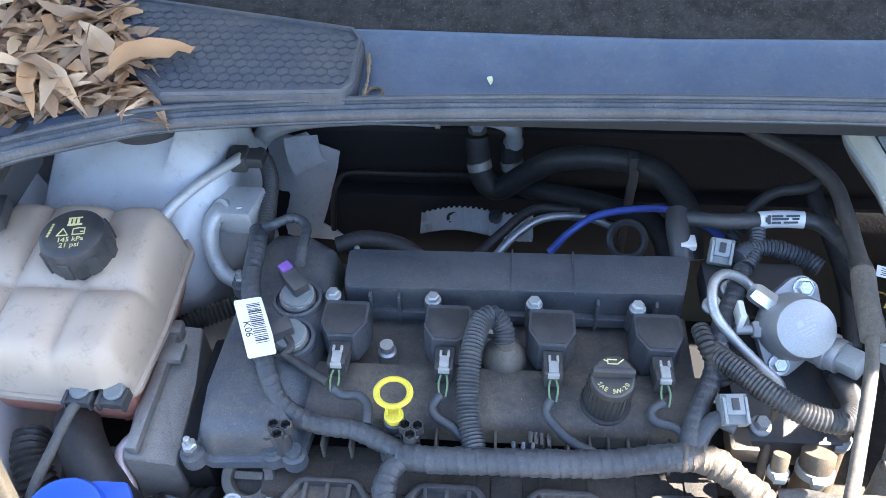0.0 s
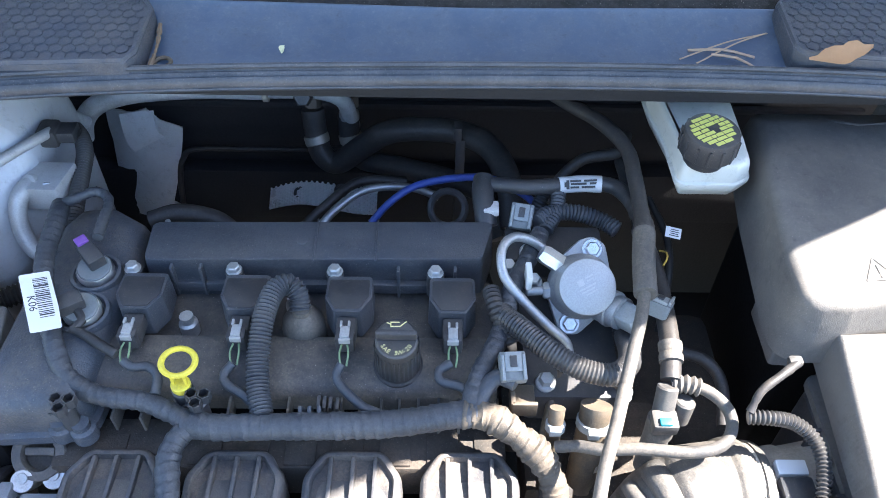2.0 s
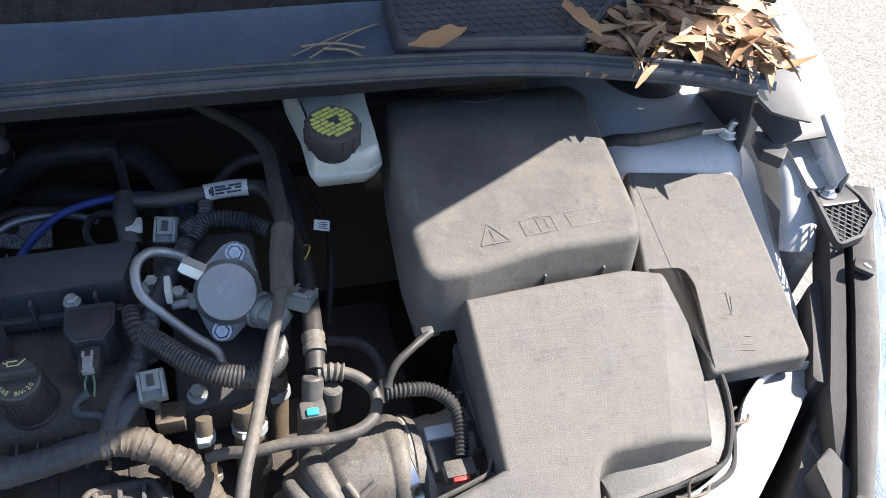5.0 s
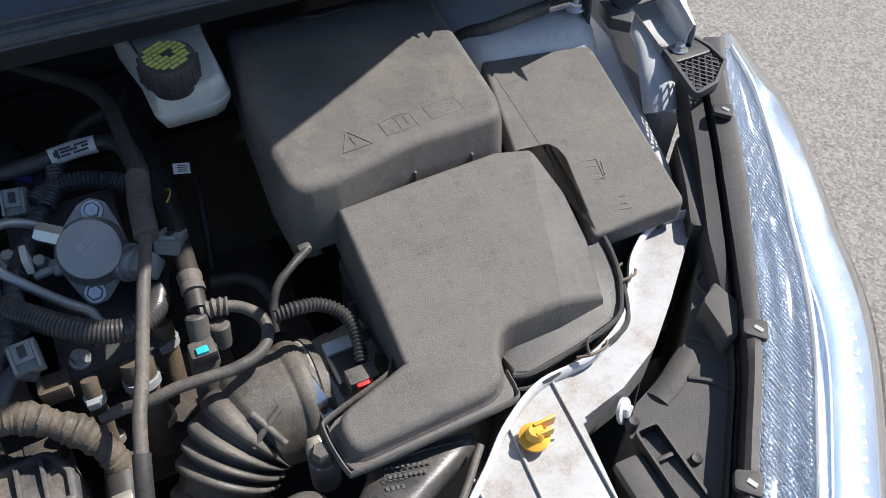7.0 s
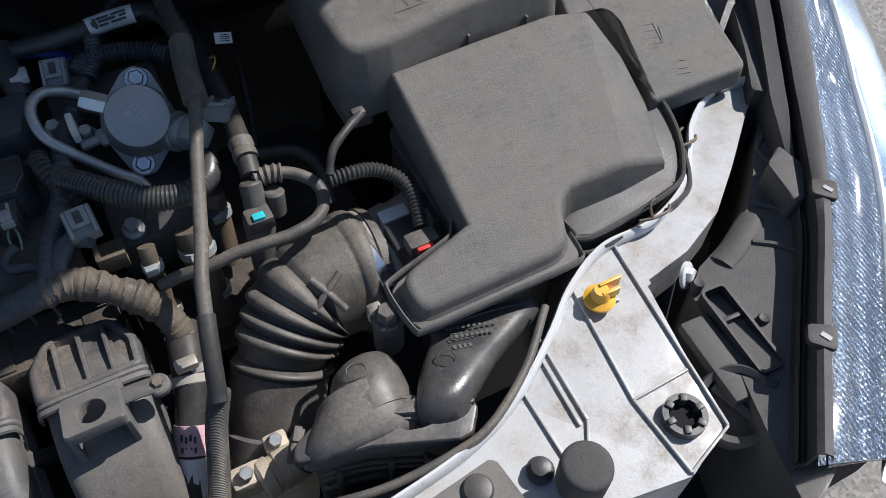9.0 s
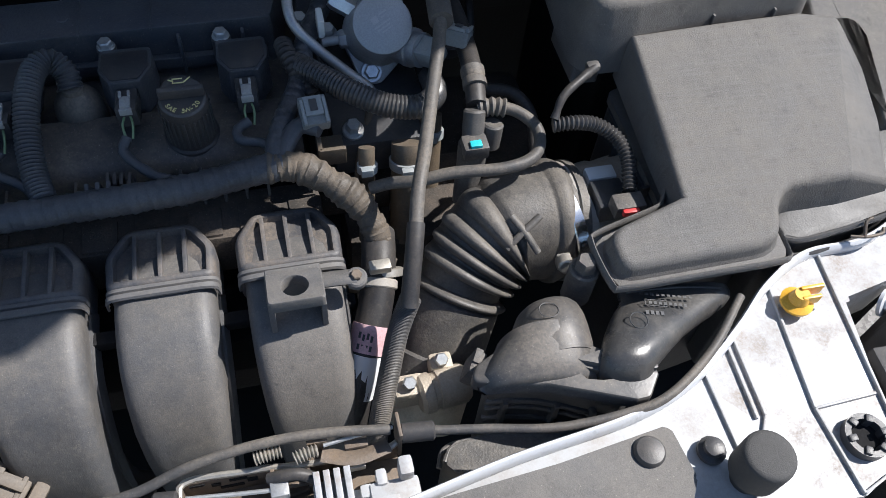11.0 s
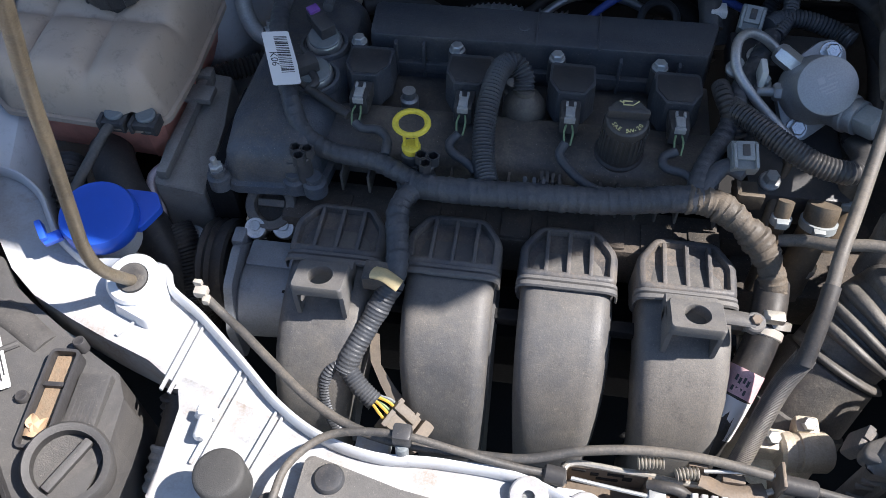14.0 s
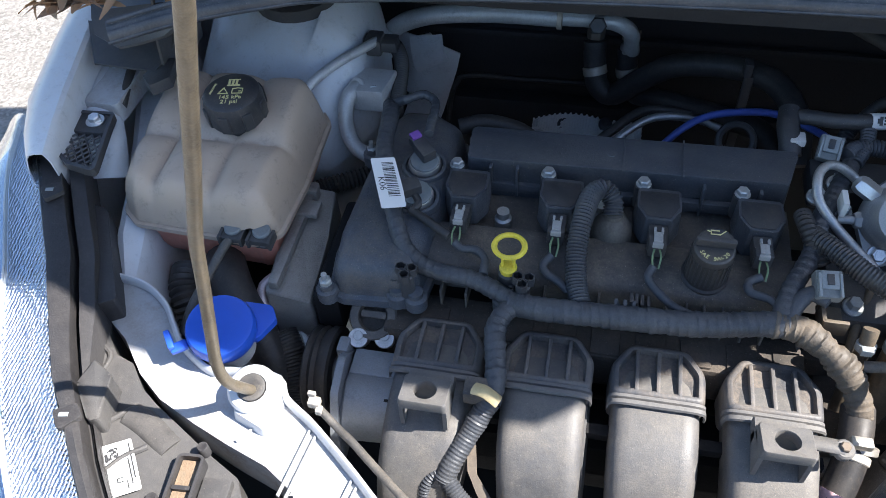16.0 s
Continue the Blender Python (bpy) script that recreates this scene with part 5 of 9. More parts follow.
for r in range(8):
    y = -0.0175 + r * 0.005
    half = math.sqrt(max(0, 0.0205**2 - y * y))
    x = -half
    while x < half - 0.002:
        w = min(rng.uniform(0.004, 0.011), half - x)
        if not (abs(y) < 0.003 and abs(x) < 0.004):
            rows.append((x + w / 2, y, w, 0.0037))
        x += w + 0.001
bars(bm, mc @ Matrix.Translation((0, 0, 0.0245)) @ Matrix.Rotation(0.5, 4, "Z"), rows)
part("print", bm, M["lime"], cap)

# ---- coolant tank ----
ct = thing("coolant_tank", "yellowed translucent coolant expansion tank with pink coolant", "coolant tank", at=(-0.41, 0.48, 0.66))
outl = rpoly(ccw([(-0.513, 0.480), (-0.500, 0.408), (-0.480, 0.392), (-0.345, 0.384), (-0.322, 0.400), (-0.318, 0.47), (-0.322, 0.575), (-0.340, 0.600), (-0.50, 0.600), (-0.515, 0.58)]), 0.012, 4)
bm = B()
prism(bm, grown(outl, 0.003), 0.759, 0.7645, 0.0015)
part("weld_flange", bm, M["tank"], ct)
nx, ny = 64, 64
cols = [(-0.512, -0.456), (-0.456, -0.391), (-0.391, -0.321)]
rowsy = [(0.390, 0.480), (0.480, 0.600)]


shell = grown(outl, -0.001)


def from_line(x, y, p, q):
    dx, dy = q[0] - p[0], q[1] - p[1]
    k = max(0.0, min(1.0, ((x - p[0]) * dx + (y - p[1]) * dy) / max(1e-12, dx * dx + dy * dy)))
    return math.hypot(x - p[0] - k * dx, y - p[1] - k * dy)


def within(x, y):
    n = 0
    for p, q in zip(shell, shell[1:] + shell[:1]):
        if (p[1] > y) != (q[1] > y) and x < p[0] + (y - p[1]) * (q[0] - p[0]) / (q[1] - p[1]):
            n += 1
    return n % 2 == 1


def tank_z(x, y):
    h = 0.0
    for a, b in cols:
        for c, d in rowsy:
            u, v = (2 * x - a - b) / (b - a), (2 * y - c - d) / (d - c)
            if abs(u) < 1 and abs(v) < 1:
                h = max(h, ((1 - abs(u) ** 3.2) * (1 - abs(v) ** 3.2)) ** 0.75)
    edge = min(from_line(x, y, p, q) for p, q in zip(shell, shell[1:] + shell[:1]))
    rise = 0.040 + 0.06 * (y - 0.40)
    e = max(0.0, min(1.0, edge / 0.026))
    return 0.764 + (rise - 0.001 + 0.013 * h) * (1 - (1 - e) ** 2.6) ** 0.8


bm = B()
grid = [[None] * (nx + 1) for _ in range(ny + 1)]
for j in range(ny + 1):
    for i in range(nx + 1):
        u, v = -1 + 2 * i / nx, -1 + 2 * j / ny
        q = math.sqrt(max(1e-9, 1 - 0.5 * v * v * 0.16 * u * u * 2))
        x, y = -0.4165 + u * 0.0985 * (1 - 0.06 * v * v * abs(u) - 0.05 * (v < 0) * -v * (u < 0)), 0.494 + v * 0.108 * (1 - 0.05 * u * u * abs(v))
        k = 1.0
        while k > 0.7 and not within(-0.4165 + (x + 0.4165) * k, 0.494 + (y - 0.494) * k):
            k -= 0.002
        x, y = -0.4165 + (x + 0.4165) * k, 0.494 + (y - 0.494) * k
        grid[j][i] = bm.verts.new((x, y, tank_z(x, y)))
for j in range(ny):
    for i in range(nx):
        bm.faces.new((grid[j][i], grid[j][i + 1], grid[j + 1][i + 1], grid[j + 1][i]))
part("upper_shell", bm, M["tank"], ct, angle=80)
bm = B()
loft(bm, [[(x, y, z) for x, y in grown(outl, d)] for d, z in ((-0.032, 0.695), (-0.022, 0.70), (-0.014, 0.72), (-0.010, 0.759))])
part("lower_shell", bm, M["tank_low"], ct, "lower shell tinted by pink coolant")
mc = facing((-0.398, 0.516, 0.812), (0.0, -0.08, 1))
bm = B()
lathe(bm, [(0.027, -0.01), (0.027, 0.006), (0.0315, 0.008), (0.0325, 0.012), (0.0325, 0.030), (0.030, 0.038), (0.026, 0.0405)], mc, 40)
cap = part("cap", bm, M["plastic"], ct, "black pressure cap with yellow print")
for k in range(8):
    bm = B()
    box(bm, (0.032, 0, 0.020), (0.004, 0.011, 0.022), 0.0015, mc @ Matrix.Rotation(math.tau * k / 8, 4, "Z"))
    part("grip", bm, M["plastic"], cap)
mt = mc @ Matrix.Translation((0, 0, 0.0406)) @ Matrix.Rotation(0.17, 4, "Z")
part("print", letters("145 kPa", 0.0078, mt @ Matrix.Translation((0.001, -0.0095, 0))), M["yellow_ink"], cap)
part("print", letters("21 psi", 0.0078, mt @ Matrix.Translation((0.001, -0.0165, 0))), M["yellow_ink"], cap)
bm = B()
strokes(bm, mt @ Matrix.Translation((-0.0075, 0.0, 0)), [(-0.005, -0.004, 0.005, -0.004), (0.005, -0.004, 0, 0.0045), (0, 0.0045, -0.005, -0.004)], 0.0009)
strokes(bm, mt @ Matrix.Translation((0.0075, 0.0, 0)), [(-0.0055, -0.004, 0.0055, -0.004), (-0.0055, 0.003, 0, 0.004), (0, 0.004, 0.0055, 0.003), (-0.0055, -0.004, -0.0055, 0.003), (0.0055, -0.004, 0.0055, 0.003), (0.002, -0.001, 0.004, -0.001)], 0.0009)
bars(bm, mt @ Matrix.Translation((0.002, 0.013, 0)), [(0, -0.0045, 0.014, 0.002), (-0.005, 0, 0.0025, 0.006), (-0.001, 0, 0.0025, 0.006), (0.003, 0, 0.0025, 0.006), (0, 0.0042, 0.013, 0.0014)])
bars(bm, mt @ Matrix.Translation((-0.0195, 0.004, 0)) @ Matrix.Rotation(1.35, 4, "Z"), [(-0.008 + k * 0.0019, 0, 0.0011, 0.0022) for k in range(9)])
part("symbols", bm, M["yellow_ink"], cap)
for x in (-0.368, -0.337):
    bm = B()
    cyl(bm, (x, 0.392, 0.758), (0, -0.1, 1), 0.0095, 0.020, 18)
    nip = part("outlet", bm, M["grey_plastic"], ct)
    bm = B()
    box(bm, (x, 0.382, 0.770), (0.023, 0.010, 0.007), 0.0015)
    box(bm, (x, 0.388, 0.764), (0.018, 0.010, 0.018), 0.002)
    box(bm, (x - 0.0115, 0.385, 0.769), (0.0035, 0.019, 0.012), 0.001)
    box(bm, (x + 0.0115, 0.385, 0.769), (0.0035, 0.019, 0.012), 0.001)
    part("spring_clip", bm, M["plastic"], nip)

# ---- front panel (radiator support) ----
front = thing("front_panel", "white painted radiator support panel with dusty ribs", "radiator support", kind="structure", at=(0.16, 0.08, 0.7))
right = [(0.20, 0.066), (0.292, 0.084), (0.386, 0.097), (0.442, 0.117), (0.491, 0.150), (0.529, 0.180), (0.575, 0.202), (0.628, 0.205), (0.679, 0.227), (0.709, 0.258), (0.735, 0.287), (0.782, 0.312), (0.835, 0.306), (0.796, 0.279), (0.736, 0.228), (0.690, 0.192), (0.640, 0.170), (0.590, 0.160), (0.566, 0.030), (0.523, 0.012), (0.40, 0.03), (0.20, 0.0)]
left = [(0.12, 0.066), (0.050, 0.098), (-0.015, 0.103), (-0.062, 0.101), (-0.104, 0.110), (-0.143, 0.131), (-0.184, 0.165), (-0.228, 0.200), (-0.258, 0.220), (-0.273, 0.240), (-0.315, 0.240), (-0.340, 0.238), (-0.375, 0.259), (-0.393, 0.279), (-0.413, 0.303), (-0.443, 0.322), (-0.475, 0.328), (-0.509, 0.327), (-0.507, 0.315), (-0.474, 0.287), (-0.437, 0.260), (-0.406, 0.226), (-0.375, 0.203), (-0.334, 0.185), (-0.298, 0.171), (-0.257, 0.157), (-0.226, 0.138), (-0.219, 0.12), (-0.222, 0.05), (-0.10, 0.02), (0.12, 0.0)]
for nm, pts, z in (("wing_side_panel", right, 0.755), ("wing_side_panel", left, 0.745)):
    bm = B()
    prism(bm, rpoly(pts, 0.006, 3), z - 0.05, z, 0.003)
    part(nm, bm, M["paint_dirty"], front)
for pts, z in ((right[:13], 0.757), (left[:18], 0.747)):
    bm = B()
    tube(bm, [(x, y, z + 0.002) for x, y in pts], 0.0032, 10, 0.008, flat=2.0)
    part("folded_edge", bm, M["paint"], front)
bm = B()
box(bm, (0.16, 0.076, 0.714), (0.14, 0.038, 0.04), 0.004)
part("latch_bridge", bm, M["paint_dirty"], front)
bm = B()
# near-black slab stands in for the shade below the panel
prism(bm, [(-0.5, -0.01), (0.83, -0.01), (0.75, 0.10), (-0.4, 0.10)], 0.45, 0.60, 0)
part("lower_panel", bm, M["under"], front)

# radiator cover plates
for pts, z, pins in (([(0.215, 0.05), (0.23, 0.066), (0.32, 0.073), (0.403, 0.084), (0.408, 0.045), (0.36, -0.03), (0.215, -0.03)], 0.768, [(0.382, 0.068)]), ([(0.11, 0.05), (0.04, 0.066), (-0.04, 0.077), (-0.110, 0.094), (-0.112, 0.045), (-0.10, -0.03), (0.11, -0.03)], 0.760, [(-0.090, 0.077)])):
    rc = thing("radiator_cover", "dark grey plastic radiator cover plate with a push pin", "cover plate", "radiator cover plates", at=(pts[0][0], 0.03, 0.745))
    bm = B()
    prism(bm, rpoly(ccw(pts), 0.005), 0.735, z, 0.003)
    part("plate", bm, M["box"], rc)
    for x, y in pins:
        bm = B()
        lathe(bm, [(0.0110, z - 0.002), (0.0110, z + 0.002), (0.0095, z + 0.0040), (0.005, z + 0.005)], Matrix.Translation((x, y, 0)), 24)
        part("push_pin", bm, M["plastic"], rc)

# headlights
for s in (1, -1):
    X = (lambda x, y=0.17: x) if s > 0 else (lambda x, y=0.17: 0.336 - x + 0.020 * min(1.0, max(0.0, (y - 0.19) / 0.12)) - 0.014 * min(1.0, max(0.0, (0.14 - y) / 0.1)))
    hl = thing("headlight", "clear headlight unit with chrome reflector and black housing", "headlight", "headlights", at=(X(0.80), 0.2, 0.6))
    inner, _ = curve_pts([(0.985, 0.478, 0), (0.949, 0.428, 0), (0.885, 0.321, 0), (0.838, 0.253, 0), (0.793, 0.195, 0), (0.741, 0.131, 0), (0.687, 0.074, 0), (0.638, 0.022, 0), (0.59, -0.03, 0)], 0.0019)
    outer, _ = curve_pts([(1.050, 0.488, 0), (1.061, 0.420, 0), (1.027, 0.326, 0), (0.982, 0.232, 0), (0.944, 0.163, 0), (0.905, 0.110, 0), (0.840, 0.040, 0), (0.774, -0.025, 0), (0.72, -0.07, 0)], 0.0019)
    n = len(inner)
    pick = [outer[int(i * (len(outer) - 1) / (n - 1))] for i in range(n)]

    def across(i, u, z):
        q = inner[i].lerp(pick[i], u)
        return (X(q.x, q.y), q.y, z + 0.035 * max(0.0, (q.y - 0.25) / 0.23))

    bm = B()
    sheet(bm, [[across(i, u, 0.789 - 0.070 * u**2.2 - 0.9 * max(0, u - 1)) for u in (0.0, 0.12, 0.25, 0.4, 0.55, 0.7, 0.82, 0.92, 1.0, 1.03, 1.05)] for i in range(0, n, 10)], 0.003)
    lens = part("lens", bm, M["lens"], hl, "clear curved plastic lens")
    lens.visible_shadow = False
    bm = B()
    sheet(bm, [[across(i, u, 0.772 - 0.03 * u) for u in (j * 0.42 / 8 for j in range(9))] for i in range(0, n, 8)], 0.001)
    part("fluted_reflector", bm, M["dimple"], hl, "finely dimpled silver reflector band")
    bm = B()
    sheet(bm, [[across(i, u, 0.760 - 0.05 * math.sin(math.pi * (u - 0.42) / 0.46) - 0.07 * (u - 0.42)) for u in (0.42, 0.47, 0.52, 0.57, 0.62, 0.67, 0.72, 0.77, 0.82, 0.88)] for i in range(0, n, 8)], 0.001)
    part("bowl_reflector", bm, M["chrome_sky_tint"], hl, "smooth silver reflector bowl")
    bm = B()
    sheet(bm, [[across(i, 0.415 + dv, 0.762 + dz) for dv, dz in ((0, -0.006), (0.004, 0.004), (0.018, 0.004), (0.03, -0.010))] for i in range(0, n, 8)], 0.001)
    part("divider", bm, M["white"], hl)
    bm = B()
    sheet(bm, [[across(i, u, 0.715 - 0.5 * (u - 0.88)) for u in (0.88, 0.92, 0.96, 1.0)] for i in range(0, n, 8)], 0.001)
    part("edge_bezel", bm, M["grey_dusty"], hl)
    bm = B()
    i0 = int(n * 0.36)
    sheet(bm, [[across(i, u, 0.721 - 0.5 * (u - 0.88)) for u in (0.92, 0.96, 0.99)] for i in range(i0, i0 + 17)], 0.003)
    part("side_marker", bm, M["amber_red"], hl, "small orange side marker")
    for k in range(16):
        i = int(n * (0.48 + 0.028 * k))
        bm = B()
        c = V(*across(i, 0.86, 0.716))
        box(bm, c, (0.010, 0.006, 0.008), 0.001, None)
        part("light_bar_tooth", bm, M["white"], hl)
    # black trim along the lens, with a groove
    bm = B()
    rows = []
    for i in range(0, n, 8):
        q, q2 = inner[max(i - 6, 0)], inner[min(i + 6, n - 1)]
        along = (q - q2).normalized()
        inw = V(-along.y, along.x, 0)
        if inw.x > 0:
            inw = -inw
        c, lift = inner[i], 0.030 * max(0.0, (inner[i].y - 0.25) / 0.23)
        up_ = max(0.0, min(1.0, (c.y - 0.16) / 0.08))
        wide = 0.007 + 0.012 * max(0.0, min(1.0, (c.y - 0.12) / 0.18))
        rows.append([(X(c.x + inw.x * d, c.y), c.y + inw.y * d, z + lift) for d, z in ((-0.006, 0.782), (-0.003, 0.791), (0.003, 0.792), (wide, 0.789), (wide + 0.001, 0.768), (wide + 0.005, 0.766), (wide + 0.006, 0.772 + 0.010 * up_), (wide + 0.006 + 0.014 * up_, 0.770 + 0.010 * up_), (wide + 0.007 + 0.015 * up_, 0.740))])
    sheet(bm, rows, 0.002)
    tr = part("trim_strip", bm, M["trim"], hl)
    for x, y, z in ((0.757, 0.152, 0.7905), (0.908, 0.380, 0.811), (0.655, 0.046, 0.7905)):
        bm = B()
        mt = pose(X(x, y), y, z, 0, 0, s * 50)
        prism(bm, rpoly([(-0.011, -0.010), (0.011, -0.010), (0.008, 0.011), (-0.008, 0.011)], 0.004, 3), -0.002, 0.003, 0.001, m=mt)
        tb_ = part("tab", bm, M["trim"], tr)
        bm = B()
        box(bm, (0, -0.002, 0.0034), (0.004, 0.008, 0.001), 0, mt @ Matrix.Rotation(-0.5, 4, "Z"))
        part("slot", bm, M["grey_light"], tr)
    bm = B()
    prism(bm, rpoly([(X(x, y), y) for x, y in [(0.905, 0.405), (0.872, 0.351), (0.815, 0.275), (0.80, 0.285), (0.83, 0.33), (0.868, 0.395)]], 0.004), 0.60, 0.775, 0.004)
    part("gap_panel", bm, M["trim"], hl)
    # housing behind the trim, sloping down to the panel
    bm = B()
    body = ccw([(X(x, y), y) for x, y in [(0.835, 0.300), (0.810, 0.271), (0.785, 0.250), (0.755, 0.218), (0.722, 0.187), (0.682, 0.169), (0.648, 0.158), (0.625, 0.140), (0.612, 0.07), (0.585, -0.01), (0.575, -0.05), (0.615, -0.03), (0.66, 0.016), (0.712, 0.072), (0.758, 0.126), (0.805, 0.188), (0.845, 0.245), (0.868, 0.285)]])
    if s < 0:
        body = ccw([(-0.456, 0.264), (-0.436, 0.241), (-0.417, 0.235), (-0.396, 0.211), (-0.375, 0.197), (-0.329, 0.171), (-0.305, 0.158), (-0.279, 0.145), (-0.267, 0.125), (-0.262, 0.09), (-0.262, 0.04), (-0.28, -0.05), (-0.318, 0.02), (-0.354, 0.072), (-0.395, 0.127), (-0.436, 0.186), (-0.486, 0.252), (-0.50, 0.285), (-0.48, 0.30)])
    px = (lambda x: x) if s > 0 else (lambda x: 0.336 - x)
    prism(bm, rpoly(body, 0.006), 0.60, lambda x, y: 0.757 + 0.18 * min(0.0, (px(x) - 0.766) * 0.728 - (y - 0.158) * 0.685), 0.004)
    part("housing", bm, M["housing"], hl, "dark grey plastic housing")
    top = lambda x, y: 0.7575 + 0.18 * min(0.0, (x - 0.766) * 0.728 - (y - 0.158) * 0.685)
    for pts in ([(0.728, 0.190), (0.742, 0.172), (0.750, 0.155), (0.742, 0.142)], [(0.79, 0.248), (0.775, 0.235), (0.775, 0.20), (0.765, 0.18)], [(0.700, 0.155), (0.715, 0.140), (0.725, 0.120)]):
        bm = B()
        tube(bm, [(X(x), y, top(x, y)) for x, y in pts], 0.0028, 8, 0.005)
        part("moulded_rib", bm, M["housing"], hl)
    # raised ramp and curved lip
    bm = B()
    prism(bm, rpoly(ccw([(X(x), y) for x, y in [(0.748, 0.204), (0.772, 0.218), (0.775, 0.190), (0.748, 0.158), (0.738, 0.160)]]), 0.004, 3), 0.745, 0.777, 0.006)
    part("ramp", bm, M["housing"], hl)
    bm = B()
    tube(bm, [(0.722, 0.176, 0.744), (0.705, 0.168, 0.744), (0.685, 0.158, 0.743), (0.666, 0.151, 0.741)] if s > 0 else [(-0.394, 0.184, 0.746), (-0.378, 0.178, 0.745), (-0.360, 0.168, 0.743), (-0.345, 0.160, 0.741)], 0.013, 16, 0.005, flat=0.55)
    part("curved_lip", bm, M["housing"], hl)
    # open connector trough
    mt = pose(0.6325, 0.091, 0.742, 0, 0, -3) if s > 0 else pose(-0.3165, 0.112, 0.742, 0, 0, 4)
    bm = B()
    o = rpoly([(-0.012, -0.041), (0.012, -0.041), (0.012, 0.041), (-0.012, 0.041)], 0.006, 4)
    i_ = grown(o, -0.0025)
    loft(bm, [[mt @ V(x, y, 0) for x, y in o], [mt @ V(x, y, 0.014) for x, y in o], [mt @ V(x, y, 0.014) for x, y in i_], [mt @ V(x, y, 0.001) for x, y in i_]], cap=False)
    tr = part("connector_trough", bm, M["trim"], hl)
    bm = B()
    box(bm, (0, 0, 0.0012 if s > 0 else 0.006), (0.018, 0.076, 0.001), 0, mt)
    part("trough_floor", bm, M["head"] if s > 0 else M["debris"], tr)
    if s < 0:
        bm = B()
        for dx, dy, tw in ((-0.002, -0.030, 0.3), (0.003, -0.024, 1.9), (-0.003, -0.019, 2.6)):
            leaf(bm, mt @ pose(dx, dy, 0.0085, 8, 5, math.degrees(tw)), 0.016, 0.006, 0.3, 0.4)
        part("leaf_bits", bm, M["leaf"], tr, "brown dry leaf fragments")
    bm = B()
    box(bm, (0, 0.012, 0.007), (0.019, 0.004, 0.008), 0.001, mt)
    part("bridge", bm, M["trim"], tr)
    for dx, dy in ((-0.006, 0.049), (0.022, 0.0), (-0.008, -0.048)):
        bm = B()
        lathe(bm, [(0.005, 0), (0.005, 0.012), (0.0042, 0.013), (0.002, 0.0125)], mt @ Matrix.Translation((dx * s, dy, 0)), 12)
        part("screw_boss", bm, M["trim"], hl)
    bm = B()
    box(bm, (-0.026 * s, -0.012, 0.0), (0.026, 0.075, 0.012), 0.003, mt)
    part("side_ledge", bm, M["housing"], hl)
    if s < 0:
        bm = B()
        bars(bm, mt @ Matrix.Translation((0.026, -0.012, 0.006)), [(-0.008 + 0.004 * k, 0.0, 0.0012, 0.03 - 0.004 * (k % 3)) for k in range(5)], 0.0005)
        part("moulded_marks", bm, M["housing"], hl)
    ml_ = facing((0.600, 0.046, 0.728), (-0.45, -0.15, 1)) if s > 0 else facing((-0.282, 0.064, 0.748), (0.35, -0.15, 1))
    bm = B()
    lathe(bm, [(0.031, -0.04), (0.031, 0.012), (0.029, 0.016), (0.024, 0.014), (0.023, 0.002), (0.006, 0.002)], ml_, 36)
    lc = part("lamp_cap", bm, M["housing"], hl)
    bm = B()
    box(bm, (0, 0, 0.007), (0.044, 0.007, 0.010), 0.002, ml_)
    part("grip_bar", bm, M["housing"], lc)

# ---- cowl: grilles, leaves, twigs ----
def inside(pts, x, y):
    hit = False
    for i in range(len(pts)):
        (x0, y0), (x1, y1) = pts[i - 1], pts[i]
        if (y0 > y) != (y1 > y) and x < x0 + (y - y0) * (x1 - x0) / (y1 - y0):
            hit = not hit
    return hit


def grille(pts):
    pts = ccw(pts)
    g = thing("cowl_grille", "black plastic cowl air grille with honeycomb mesh", "air grille", "cowl grilles", at=(pts[0][0], pts[0][1], 0.95))
    o = rpoly(pts, 0.008, 4)
    zt = lambda x, y: 0.966 + 0.09 * (y - 0.60)
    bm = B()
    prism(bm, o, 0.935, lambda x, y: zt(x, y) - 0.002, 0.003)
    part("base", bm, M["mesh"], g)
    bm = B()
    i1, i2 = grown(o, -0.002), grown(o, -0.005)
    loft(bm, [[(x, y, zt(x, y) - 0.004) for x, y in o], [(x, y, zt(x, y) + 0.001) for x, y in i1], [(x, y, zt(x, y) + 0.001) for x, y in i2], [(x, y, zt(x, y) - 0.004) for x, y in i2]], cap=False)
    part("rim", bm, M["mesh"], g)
    bm = B()
    s, inn = 0.0068, grown(o, -0.007)
    xs, ys = [p[0] for p in inn], [p[1] for p in inn]
    j, y = 0, min(ys)
    while y < max(ys):
        x = min(xs) + (s * 0.866 if j % 2 else 0)
        while x < max(xs):
            if inside(inn, x, y):
                z = zt(x, y)
                c = [(x + s * 0.985 * math.sin(a), y + s * 0.985 * math.cos(a)) for a in (math.tau * k / 6 for k in range(6))]
                d = [(x + s * 0.90 * math.sin(a), y + s * 0.90 * math.cos(a)) for a in (math.tau * k / 6 for k in range(6))]
                loft(bm, [[(p, q, z - 0.0022) for p, q in c], [(p, q, z - 0.0012) for p, q in c], [(p, q, z - 0.0012) for p, q in d], [(p, q, z - 0.0022) for p, q in d]], cap=False)
            x += s * 1.732
        y += s * 1.5
        j += 1
    tagged(part("mesh", bm, M["mesh"], g), kind="stuff")


grille([(-0.60, 0.70), (-0.385, 0.655), (-0.303, 0.578), (-0.140, 0.588), (-0.131, 0.600), (-0.130, 0.665), (-0.140, 0.682), (-0.36, 0.725), (-0.60, 0.74)])
